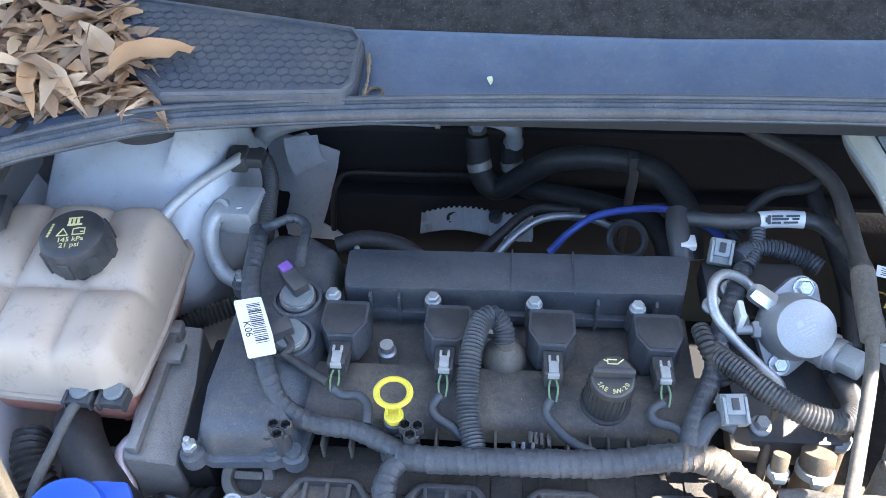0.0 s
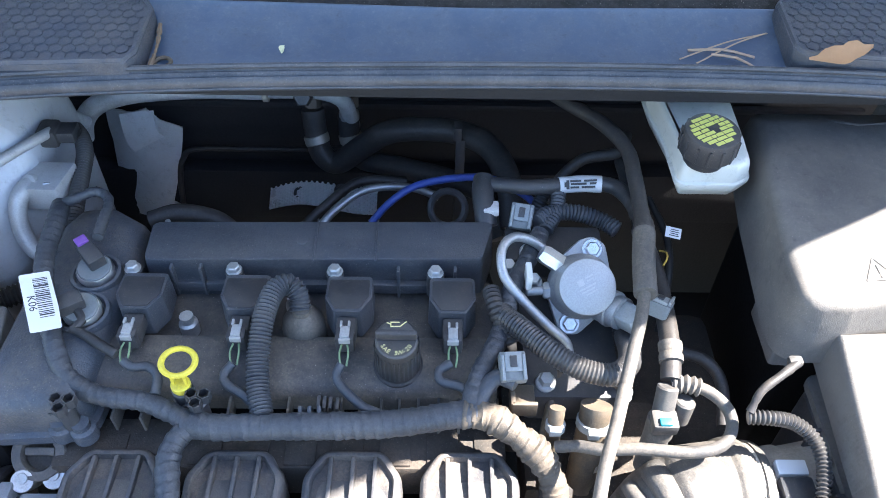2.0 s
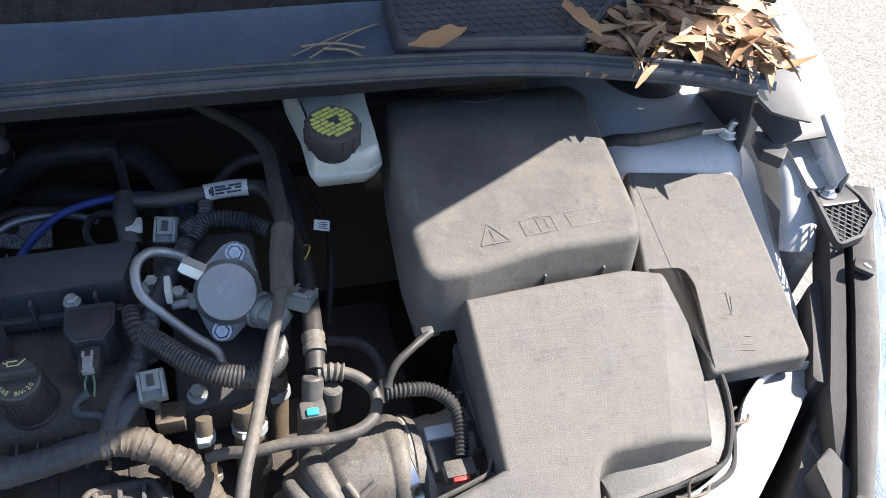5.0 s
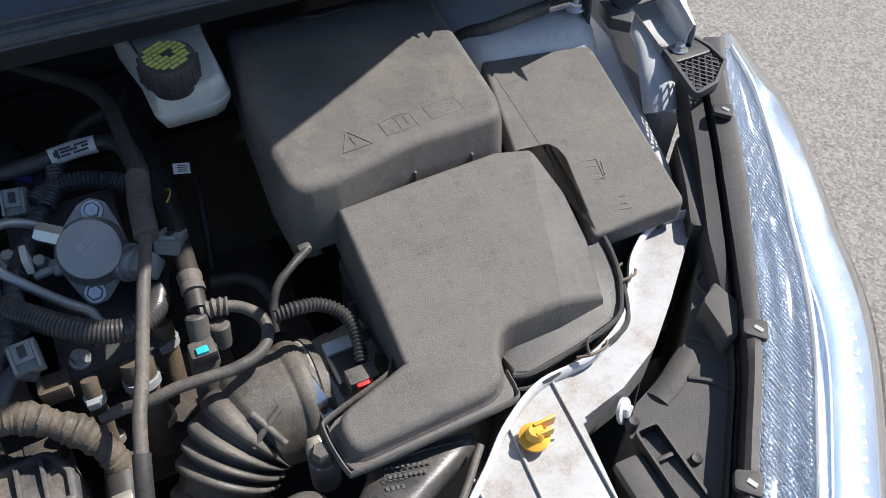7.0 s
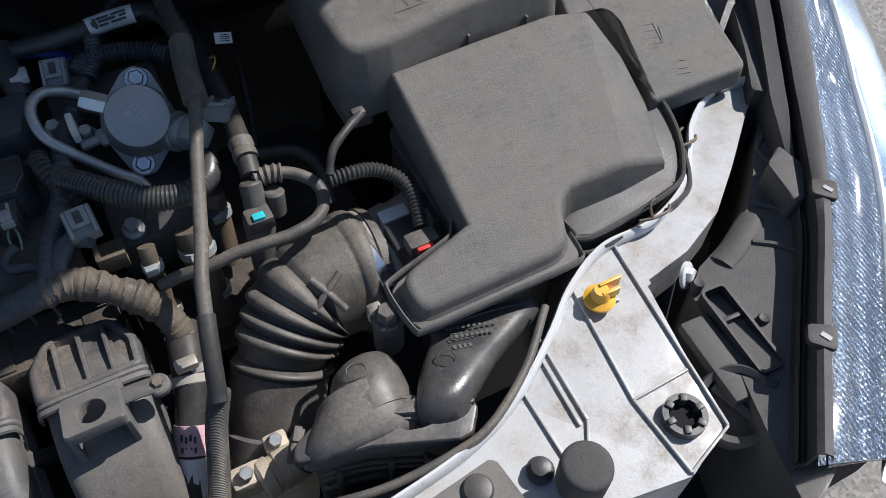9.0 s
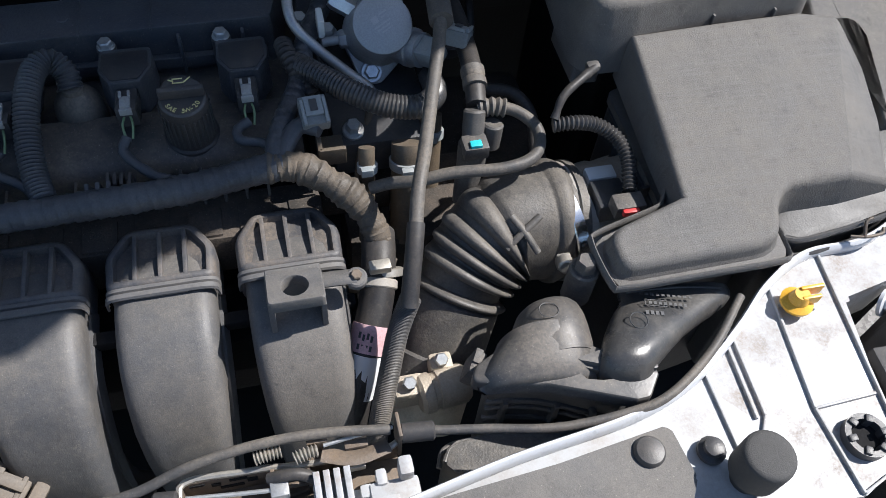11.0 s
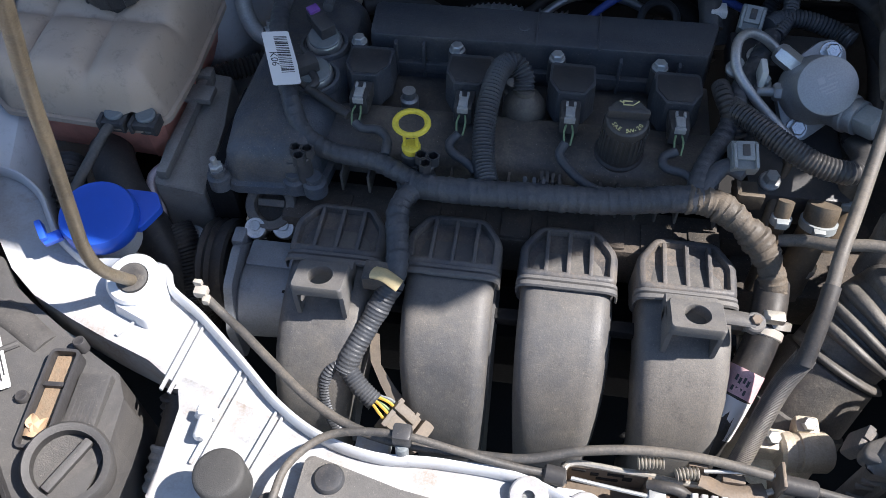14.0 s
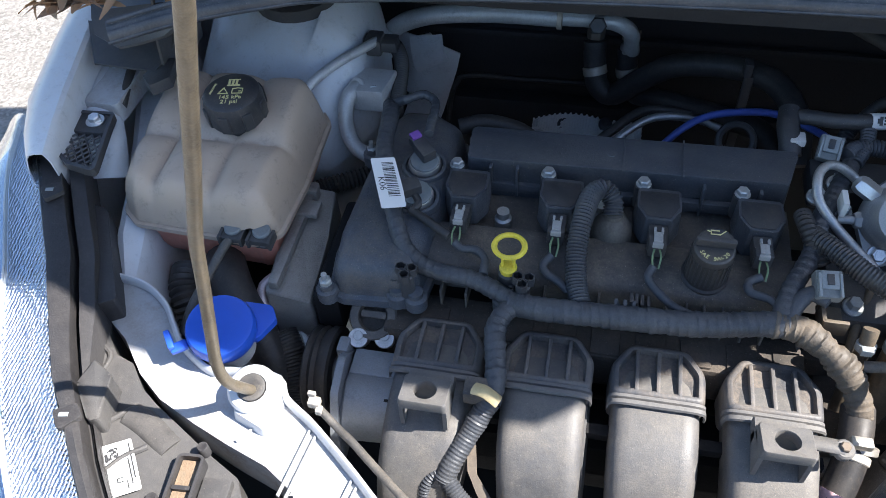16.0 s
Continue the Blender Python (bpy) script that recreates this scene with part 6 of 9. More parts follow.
grille([(0.92, 0.70), (0.70, 0.655), (0.645, 0.598), (0.470, 0.612), (0.460, 0.622), (0.460, 0.690), (0.475, 0.705), (0.70, 0.722), (0.92, 0.74)])


def leaf_pile(name, n, spot, label, seed):
    rng = random.Random(seed)
    bm = B()
    for _ in range(n):
        x, y, z = spot(rng)
        m = pose(x, y, z, rng.gauss(0, 24), rng.gauss(0, 14), rng.uniform(0, 360))
        big = rng.random() < 0.38
        leaf(bm, m, rng.uniform(0.05, 0.095) if big else rng.uniform(0.012, 0.05), rng.uniform(0.005, 0.0115) if big else rng.uniform(0.002, 0.008), rng.uniform(-0.10, 0.16), rng.uniform(-1.9, 1.9), 0.24)
    single(name, bm, M["leaf"], label, "leaves", kind="stuff", angle=60)


def left_spot(r):
    while True:
        y = 0.495 + r.random() * 0.345
        high = -0.292 - 0.75 * max(0.0, y - 0.575)
        x = high - r.random() * max(0.02, high + 0.575 + 0.30 * (y - 0.50))
        edge = 0.489 + 0.48 * (x + 0.497) - 0.45 * max(0.0, x + 0.40)
        if y > edge + 0.036:
            break
    near = min(1.0, (y - edge - 0.02) / 0.06)
    return x, y, 0.942 + 0.012 * near + r.uniform(0, 0.028) * min(1.0, (-0.265 - x) * 9) * (0.4 + 0.6 * near)


def right_spot(r):
    y = 0.555 + r.random() * 0.28
    low = 0.665 + 5.0 * max(0.0, 0.59 - y)
    x = low + r.random() * max(0.02, 0.850 + 0.40 * (y - 0.58) - low)
    return x, y, 0.943 + r.uniform(0, 0.024) * min(1.0, (x - 0.62) * 9) - 0.35 * max(0, 0.56 - y) - 0.12 * max(0, x - 0.86)


leaf_pile("leaf_litter", 1500, left_spot, "heap of dry brown eucalyptus leaves on the cowl", 3)
leaf_pile("leaf_litter", 1300, right_spot, "heap of dry orange-brown leaves on the cowl end", 4)
for x, y, z, a, ln, w, lab in ((-0.315, 0.612, 0.977, 50, 0.078, 0.020, "large tan dry leaf on the cowl grille"), (0.495, 0.606, 0.972, 2, 0.062, 0.015, "large curled brown leaf on the cowl grille"), (0.648, 0.618, 0.975, 100, 0.07, 0.014, "large grey-brown leaf beside the leaf heap")):
    bm = B()
    leaf(bm, pose(x, y, z, 8, 0, a), ln, w, 0.05, 0.3, 0.35)
    single("fallen_leaf", bm, M["leaf"], lab, "leaf", "large fallen leaves", angle=60)
for k, (p, q) in enumerate([((0.36, 0.628, 0.949), (0.452, 0.668, 0.953)), ((0.375, 0.622, 0.949), (0.448, 0.662, 0.957)), ((0.37, 0.64, 0.951), (0.43, 0.630, 0.951)), ((0.39, 0.632, 0.952), (0.43, 0.615, 0.948))]):
    bm = B()
    mid = [(p[i] + q[i]) / 2 + (0.003 if i == 2 else 0.002) for i in range(3)]
    tube(bm, [p, mid, q], 0.0011 if k < 2 else 0.0022, 6, 0.01, flat=0.5)
    single("twig", bm, M["twig"], "thin dry twig lying on the cowl panel", "twig", "twigs on the cowl")
bm = B()
leaf(bm, pose(-0.0085, 0.6345, 0.9480, 0, 0, 70), 0.012, 0.0035, 0.1, 0.2)
single("petal", bm, M["lime_pale"], "tiny pale green petal on the cowl panel", "petal")
bm = B()
ring(bm, Matrix.Translation((-0.115, 0.612, 0.9475)), 0.0075, 0.002, 20, 6)
single("rubber_grommet", bm, M["tan_hose"], "brown rubber grommet on the cowl panel", "grommet")

for line in ([(-0.285, 0.582, 0.947), (-0.24, 0.587, 0.947), (-0.19, 0.591, 0.947), (-0.137, 0.594, 0.947)], [(-0.132, 0.592, 0.948), (-0.124, 0.605, 0.950), (-0.123, 0.63, 0.953), (-0.126, 0.66, 0.957)]):
    bm = B()
    tube(bm, line, 0.0022, 6, 0.002, uneven=0.9)
    single("grit_line", bm, M["debris"], "pale grit gathered along the cowl grille edge", "grit", "grit along the grille")

# ---- inner wing liners ----
for s in (-1, 1):
    X = (lambda x: x) if s > 0 else (lambda x: 0.352 - x)
    bm = B()
    rows = []
    for y, xe, z in ((0.312, 0.800, 0.725), (0.33, 0.808, 0.740), (0.38, 0.818, 0.750), (0.44, 0.835, 0.757), (0.51, 0.858, 0.765), (0.58, 0.878, 0.775), (0.68, 0.885, 0.785)):
        k = 0.005 * math.sin(y * 70) + 0.003 * math.sin(y * 190)
        w = 0.026 + 0.012 * min(1.0, (y - 0.295) / 0.2)
        rows.append([(X(xe + w + 0.006 + k), y, z - 0.03), (X(xe + w + k), y, z + 0.002), (X(xe + w - 0.008 + k), y, z + 0.006), (X(xe + 0.006), y, z + 0.001), (X(xe), y, z - 0.008), (X(xe - 0.006 + k), y, z - 0.04), (X(xe - 0.02), y, z - 0.12), (X(xe - 0.03), y, z - 0.30)])
    sheet(bm, rows, 0.0015)
    single("wing_liner_1" if s > 0 else "wing_liner_2", bm, M["paint"], "creased blue-white painted inner wing liner", "inner wing", kind="structure")
    bm = B()
    tube(bm, [(X(0.945), 0.60, 0.812), (X(0.928), 0.55, 0.812), (X(0.912), 0.505, 0.806), (X(0.898), 0.475, 0.792), (X(0.892), 0.45, 0.765)], 0.021, 14, 0.01, flat=0.55)
    part("gusset", bm, M["paint"], bpy.data.objects["wing_liner_1" if s > 0 else "wing_liner_2"])
    # lattice bracket
    XB = X if s > 0 else (lambda x: 0.374 - x)
    lb = thing("wing_bracket", "black plastic lattice bracket bolted inside the wing", "bracket", "lattice brackets on the wings", at=(XB(0.94), 0.46, 0.815))
    o = [(XB(x), y) for x, y in ((0.905, 0.472), (0.910, 0.497), (0.960, 0.494), (0.965, 0.470), (0.962, 0.440), (0.925, 0.412), (0.888, 0.404))]
    o = rpoly(ccw(o), 0.006, 3)
    bm = B()
    i2 = grown(o, -0.004)
    loft(bm, [[(x, y, 0.812) for x, y in o], [(x, y, 0.8215) for x, y in o], [(x, y, 0.8215) for x, y in i2], [(x, y, 0.812) for x, y in i2]], cap=False)
    part("frame", bm, M["plastic"], lb)
    for k in range(-7, 8):
        for d in (1, -1):
            bm = B()
            c = V(XB(0.930 + k * 0.009), 0.437, 0.817)
            n, lo, hi = V(s * d * 0.6, 0.8, 0).normalized(), None, None
            for j in range(-40, 41):
                q = c + n * (j * 0.0015)
                if inside(i2, q.x, q.y) and q.y < 0.462:
                    lo = q if lo is None else lo
                    hi = q
            if lo is not None and (hi - lo).length > 0.006:
                tube(bm, [lo, (lo + hi) / 2, hi], 0.0012, 5, 0.02)
                part("lattice_bar", bm, M["plastic"], lb)
            else:
                bm.free()
    bm = B()
    prism(bm, rpoly(ccw([(XB(0.907), 0.463), (XB(0.911), 0.496), (XB(0.958), 0.493), (XB(0.960), 0.463)]), 0.005, 3), 0.812, 0.8195, 0.002)
    part("bolt_pad", bm, M["plastic"], lb)
    bm = B()
    cyl(bm, (XB(0.926), 0.481, 0.8195), (0, 0, 1), 0.0105, 0.002, 20, 0.0005)
    hexa(bm, (XB(0.926), 0.481, 0.8215), (0, 0, 1), 0.0068, 0.006)
    part("bolt", bm, M["steel"], lb)
    wb = thing("wing_bolt", "zinc hex bolt with washer on the wing ledge", "bolt", "wing bolts", at=(X(0.946), 0.526, 0.826))
    bm = B()
    cyl(bm, (X(0.946), 0.526, 0.8262), (0, 0, 1), 0.011, 0.002, 20, 0.0005)
    part("washer", bm, M["steel"], wb)
    bm = B()
    hexa(bm, (X(0.946), 0.526, 0.828), (0, 0, 1), 0.0072, 0.006)
    part("bolt_head", bm, M["steel"], wb)
    # end flap of the cowl seal
    XF = X if s > 0 else (lambda x: 0.384 - x)
    bm = B()
    rows = [[(XF(0.812), 0.580, 0.942), (XF(0.814), 0.550, 0.940), (XF(0.816), 0.525, 0.930)], [(XF(0.845), 0.600, 0.926), (XF(0.85), 0.560, 0.918), (XF(0.852), 0.535, 0.900)], [(XF(0.880), 0.605, 0.915), (XF(0.882), 0.560, 0.906), (XF(0.884), 0.535, 0.888)], [(XF(0.925), 0.60, 0.905), (XF(0.915), 0.560, 0.895), (XF(0.910), 0.532, 0.882)], [(XF(0.965), 0.59, 0.90), (XF(0.955), 0.566, 0.893), (XF(0.945), 0.548, 0.885)]]
    sheet(bm, rows, 0.004)
    ef = thing("cowl_end_flap", "black rubber flap at the cowl's end", "rubber flap", "cowl end flaps", at=(XF(0.88), 0.56, 0.87))
    part("flap", bm, M["plastic"], ef)
    bm = B()
    sheet(bm, [[(X(0.828), 0.545 + 0.1 * k, 0.935 - 0.02 * k), (X(0.842), 0.548 + 0.1 * k, 0.88), (X(0.850), 0.550 + 0.1 * k, 0.82)] for k in (0, 0.5, 1)], 0.003)
    part("end_plate", bm, M["plastic"], ef)
    bm = B()
    sheet(bm, [[(XF(0.862), 0.585, 0.872), (XF(0.876), 0.569, 0.856), (XF(0.880), 0.538, 0.850)], [(XF(0.93), 0.590, 0.872), (XF(0.93), 0.572, 0.857), (XF(0.92), 0.538, 0.852)], [(XF(0.98), 0.590, 0.872), (XF(0.975), 0.575, 0.858), (XF(0.953), 0.538, 0.854)]], 0.003)
    part("shelf", bm, M["plastic"], ef)
    bm = B()
    prism(bm, rpoly(ccw([(XF(x), y) for x, y in ((0.868, 0.565), (0.888, 0.560), (0.892, 0.528), (0.876, 0.512), (0.860, 0.530))]), 0.003, 2), 0.836, 0.85, 0.002)
    part("tab", bm, M["plastic"], ef)

# ---- air conditioning block and pipes ----
ac = thing("ac_pipe_block", "aluminium air conditioning pipe block with two pipes", "pipe block", at=(-0.275, 0.64, 0.75))
bm = B()
box(bm, (0, 0, 0), (0.050, 0.046, 0.030), 0.003, pose(-0.282, 0.634, 0.772, 0, -8, -10))
part("block", bm, M["alu_pale"], ac)
bm = B()
tube(bm, [(-0.300, 0.628, 0.778), (-0.305, 0.614, 0.778), (-0.308, 0.600, 0.765), (-0.305, 0.588, 0.742), (-0.292, 0.578, 0.725), (-0.270, 0.575, 0.715)], 0.0095, 14, 0.004)
part("thick_pipe", bm, M["alu_pale"], ac)
bm = B()
lathe(bm, [(0.0125, 0), (0.0125, 0.012), (0.011, 0.014)], facing((-0.296, 0.632, 0.772), (-0.3, -0.6, 0.75)), 20)
part("collar", bm, M["alu_pale"], ac)
bm = B()
hexa(bm, (-0.277, 0.625, 0.778), (0.1, -0.7, 0.7), 0.006, 0.012)
part("bolt", bm, M["bolt"], ac)
bm = B()
tube(bm, [(-0.349, 0.576, 0.785), (-0.345, 0.587, 0.804), (-0.322, 0.625, 0.811), (-0.296, 0.662, 0.811), (-0.286, 0.69, 0.804)], 0.0058, 12, 0.005)
part("thin_pipe", bm, M["alu_pale"], ac)
bm = B()
box(bm, (-0.283, 0.69, 0.80), (0.042, 0.022, 0.014), 0.003, None)
box(bm, (-0.290, 0.688, 0.800), (0.020, 0.026, 0.022), 0.004)
part("pipe_clip", bm, M["plastic"], ac)
ap = thing("ac_pipe", "long dull aluminium pipe across the bulkhead", "pipe", at=(-0.1, 0.82, 0.76))
bm = B()
tube(bm, [(-0.318, 0.80, 0.700), (-0.312, 0.806, 0.724), (-0.292, 0.810, 0.746), (-0.252, 0.812, 0.7615), (-0.197, 0.813, 0.7690), (-0.143, 0.813, 0.7720), (-0.075, 0.813, 0.7715)], 0.0125, 18, 0.005)
part("pipe", bm, M["pipe_dull"], ap)
bm = B()
tube(bm, [(-0.078, 0.813, 0.7715), (-0.030, 0.813, 0.7720), (-0.004, 0.815, 0.7680), (0.016, 0.824, 0.7500), (0.021, 0.842, 0.715), (0.022, 0.860, 0.680)], 0.0105, 18, 0.005)
part("pipe_end", bm, M["pipe_dull"], ap)
bm = B()
lathe(bm, [(0.0105, -0.004), (0.0150, -0.003), (0.0150, 0.003), (0.0105, 0.004)], facing((-0.076, 0.813, 0.7715), (1, 0, 0)), 24)
part("joint_ring", bm, M["alu_tan"], ap)
bm = B()
cyl(bm, (-0.026, 0.808, 0.766), (0, -0.75, 0.5), 0.0085, 0.022, 18, 0.001)
hexa(bm, (-0.026, 0.792, 0.777), (0, -0.75, 0.5), 0.0115, 0.014)
part("port_cap", bm, M["plastic"], ap, "black hex cap on the service port")
bm = B()
tube(bm, [(-0.300, 0.790, 0.735), (-0.309, 0.778, 0.752), (-0.318, 0.770, 0.745), (-0.320, 0.766, 0.722)], 0.0075, 12, 0.004)
part("pipe_stub", bm, M["pipe_dull"], ap)
for x in (-0.028, 0.020):
    hs = thing("heater_union", "steel heater hose union on the bulkhead", "pipe union", "heater unions", at=(x, 0.86, 0.68))
    bm = B()
    hexa(bm, (x, 0.862, 0.728), (0, -0.4, -0.9), 0.0125, 0.016)
    part("nut", bm, M["steel_dark"], hs)
    bm = B()
    lathe(bm, [(0.0125, 0), (0.0135, 0.004), (0.0135, 0.010), (0.0125, 0.013)], facing((x, 0.852, 0.712), (0, -0.4, -0.9)), 18)
    part("ring", bm, M["alu"], hs)
hh = thing("heater_hose", "thick black rubber heater hose", "hose", "heater hoses", at=(0.1, 0.8, 0.65))
bm = B()
tube(bm, [(-0.028, 0.850, 0.715), (-0.025, 0.838, 0.685), (-0.018, 0.825, 0.660), (0.003, 0.818, 0.650), (0.037, 0.812, 0.682), (0.073, 0.803, 0.715), (0.118, 0.792, 0.731), (0.166, 0.780, 0.735), (0.202, 0.752, 0.735), (0.222, 0.705, 0.725), (0.228, 0.66, 0.69)], 0.0155, 16, 0.006)
part("hose", bm, M["rubber"], hh)
bm = B()
lathe(bm, [(0.0160, -0.006), (0.0168, -0.005), (0.0168, 0.005), (0.0160, 0.006)], facing((-0.024, 0.834, 0.678), (0.25, -0.4, -0.85)), 20)
part("clamp", bm, M["steel_dull"], hh)
hh = thing("heater_hose", "thick black rubber heater hose", "hose", "heater hoses", at=(0.1, 0.8, 0.6))
bm = B()
tube(bm, [(0.018, 0.852, 0.705), (0.020, 0.845, 0.672), (0.032, 0.835, 0.645), (0.060, 0.818, 0.650), (0.092, 0.800, 0.658), (0.154, 0.772, 0.663), (0.200, 0.738, 0.668), (0.22, 0.69, 0.64)], 0.0145, 16, 0.006)
part("hose", bm, M["rubber"], hh)
bm = B()
lathe(bm, [(0.0150, -0.006), (0.0158, -0.005), (0.0158, 0.005), (0.0150, 0.006)], facing((0.020, 0.845, 0.672), (0.2, -0.3, -0.9)), 20)
part("clamp", bm, M["steel_dull"], hh)
hc = thing("hose_strap", "black plastic strap holding the heater hoses", "hose clip", at=(0.165, 0.775, 0.6))
bm = B()
box(bm, (0.166, 0.762, 0.665), (0.012, 0.006, 0.15), 0.002)
box(bm, (0.162, 0.762, 0.752), (0.010, 0.016, 0.02), 0.002)
part("strap", bm, M["plastic"], hc)

# foil heat shield
bm = B()
rows = []
for i in range(81):
    u = i / 80
    rows.append([])
    for j in range(25):
        v = j / 24
        p = V(-0.112 + 0.165 * u, 0.884 - 0.042 * u - 0.030 * v - 0.012 * u * v, 0.538 + 0.055 * u - 0.012 * v + 0.01 * math.sin(u * 5))
        p.z += 0.0024 * (1 if (i % 4 < 2) == (j % 4 < 2) else -1)
        rows[-1].append(p)
sheet(bm, rows, 0.001)
hsd = thing("heat_shield", "silver embossed foil heat shield behind the engine", "heat shield", at=(-0.05, 0.86, 0.53))
part("foil", bm, M["foil"], hsd, angle=8)
for x, y, z in ((-0.062, 0.858, 0.553), (0.0, 0.845, 0.572)):
    bm = B()
    lathe(bm, [(0.010, -0.002), (0.010, 0.005), (0.006, 0.006), (0.004, 0.002)], facing((x, y, z), (0, -0.5, 0.8)), 18)
    part("grommet", bm, M["plastic"], hsd)
# white flap beside the bulkhead
sf = thing("sound_flap", "crumpled pale insulation flap on the bulkhead with a folded patch", "insulation flap", at=(-0.28, 0.92, 0.46))
bm = B()
rng = random.Random(2)
edges_ = [(0.662, -0.335, -0.278), (0.640, -0.337, -0.262), (0.628, -0.338, -0.232), (0.600, -0.340, -0.238), (0.560, -0.345, -0.250), (0.520, -0.350, -0.262), (0.490, -0.356, -0.272), (0.475, -0.360, -0.250), (0.456, -0.362, -0.236)]
rows = [[(l_ + (r_ - l_) * u, 0.922 - 0.012 * math.sin(u * 2.6) - 0.007 * noise.noise((u * 3, z * 22, 0.5)) - 0.05 * (0.66 - z) * u, z + 0.003 * noise.noise((u * 4, z * 40, 3.0))) for u in (0, 0.14, 0.28, 0.42, 0.56, 0.7, 0.84, 1)] for z, l_, r_ in edges_]
sheet(bm, rows, 0.003)
part("sheet", bm, M["felt"], sf, angle=70)
bm = B()
rows = [[(-0.300 + 0.050 * u + 0.012 * v, 0.882 - 0.020 * math.sin(v * 2.2) - 0.006 * u, 0.676 + 0.012 * u - (0.050 - 0.022 * u) * v) for u in (0, 0.25, 0.5, 0.75, 1)] for v in (0, 0.25, 0.5, 0.75, 1.0)]
sheet(bm, rows, 0.003)
part("folded_patch", bm, M["felt"], sf, "folded white patch", angle=70)
for pts, r, mt_, lab in (
    ([(0.0, 0.905, 0.600), (-0.12, 0.905, 0.598), (-0.215, 0.905, 0.597), (-0.236, 0.900, 0.585), (-0.246, 0.892, 0.555), (-0.250, 0.88, 0.50)], 0.0042, "rubber", "thin black line bent down the bulkhead"),
    ([(0.062, 0.64, 0.715), (0.085, 0.655, 0.735), (0.115, 0.672, 0.745), (0.160, 0.682, 0.748), (0.200, 0.69, 0.740), (0.235, 0.66, 0.745), (0.25, 0.62, 0.76)], 0.0045, "blue_hose", "thin blue plastic hose behind the engine"),
    ([(-0.005, 0.635, 0.700), (0.020, 0.66, 0.716), (0.055, 0.685, 0.725), (0.105, 0.695, 0.72), (0.14, 0.69, 0.71)], 0.005, "pipe", "bent steel pipe behind the valve cover"),
    ([(-0.03, 0.64, 0.69), (0.005, 0.67, 0.71), (0.045, 0.71, 0.715), (0.10, 0.715, 0.71)], 0.006, "rubber", "black cable behind the valve cover"),
    ([(0.205, 0.835, 0.81), (0.244, 0.75, 0.836), (0.274, 0.70, 0.845), (0.308, 0.655, 0.851), (0.327, 0.615, 0.851), (0.330, 0.575, 0.846), (0.331, 0.54, 0.840), (0.330, 0.505, 0.837)], 0.0075, "rubber", "black cable sweeping down from the bulkhead"),
    ([(0.35, 0.70, 0.80), (0.335, 0.67, 0.80), (0.30, 0.67, 0.79), (0.275, 0.66, 0.77), (0.26, 0.64, 0.75)], 0.0065, "rubber", "twisted black wire bundle behind the fuel pump"),
    ([(0.345, 0.68, 0.78), (0.352, 0.62, 0.77), (0.355, 0.56, 0.76), (0.350, 0.50, 0.74)], 0.009, "rubber", "black hose behind the brake reservoir"),
    ([(0.372, 0.64, 0.76), (0.385, 0.59, 0.75), (0.380, 0.54, 0.74), (0.37, 0.50, 0.70)], 0.004, "rubber", "thin black cable below the brake reservoir"),
    ([(0.36, 0.44, 0.75), (0.39, 0.43, 0.75), (0.405, 0.41, 0.74), (0.40, 0.37, 0.73)], 0.006, "rubber", "black cable beside the battery cover"),
    ([(0.42, 0.70, 0.80), (0.37, 0.73, 0.83), (0.31, 0.76, 0.82), (0.26, 0.80, 0.80)], 0.003, "rubber", "thin black line along the bulkhead"),
    ([(-0.552, 0.62, 0.842), (-0.545, 0.585, 0.838), (-0.542, 0.55, 0.828), (-0.538, 0.515, 0.815)], 0.005, "rubber", "thin corrugated cable beside the coolant tank"),
    ([(-0.368, 0.384, 0.768), (-0.372, 0.37, 0.768), (-0.380, 0.34, 0.757), (-0.388, 0.31, 0.745), (-0.392, 0.285, 0.73)], 0.0048, "rubber_dusty", "thin grey hose from the coolant tank"),
    ([(-0.325, 0.385, 0.72), (-0.340, 0.365, 0.715), (-0.338, 0.352, 0.70), (-0.328, 0.338, 0.69), (-0.333, 0.315, 0.66)], 0.0055, "pipe_pink", "thin bent pipe tinted by coolant"),
    ([(-0.32, 0.47, 0.72), (-0.316, 0.445, 0.70), (-0.322, 0.425, 0.69), (-0.335, 0.42, 0.69)], 0.005, "pipe", "thin bent pipe beside the coolant tank"),
):
    bm = B()
    tube(bm, pts, r, 12, 0.006, uneven=0.04)
    single("hose" if r > 0.006 else "cable", bm, M[mt_], lab, "hose" if r > 0.006 else "cable")
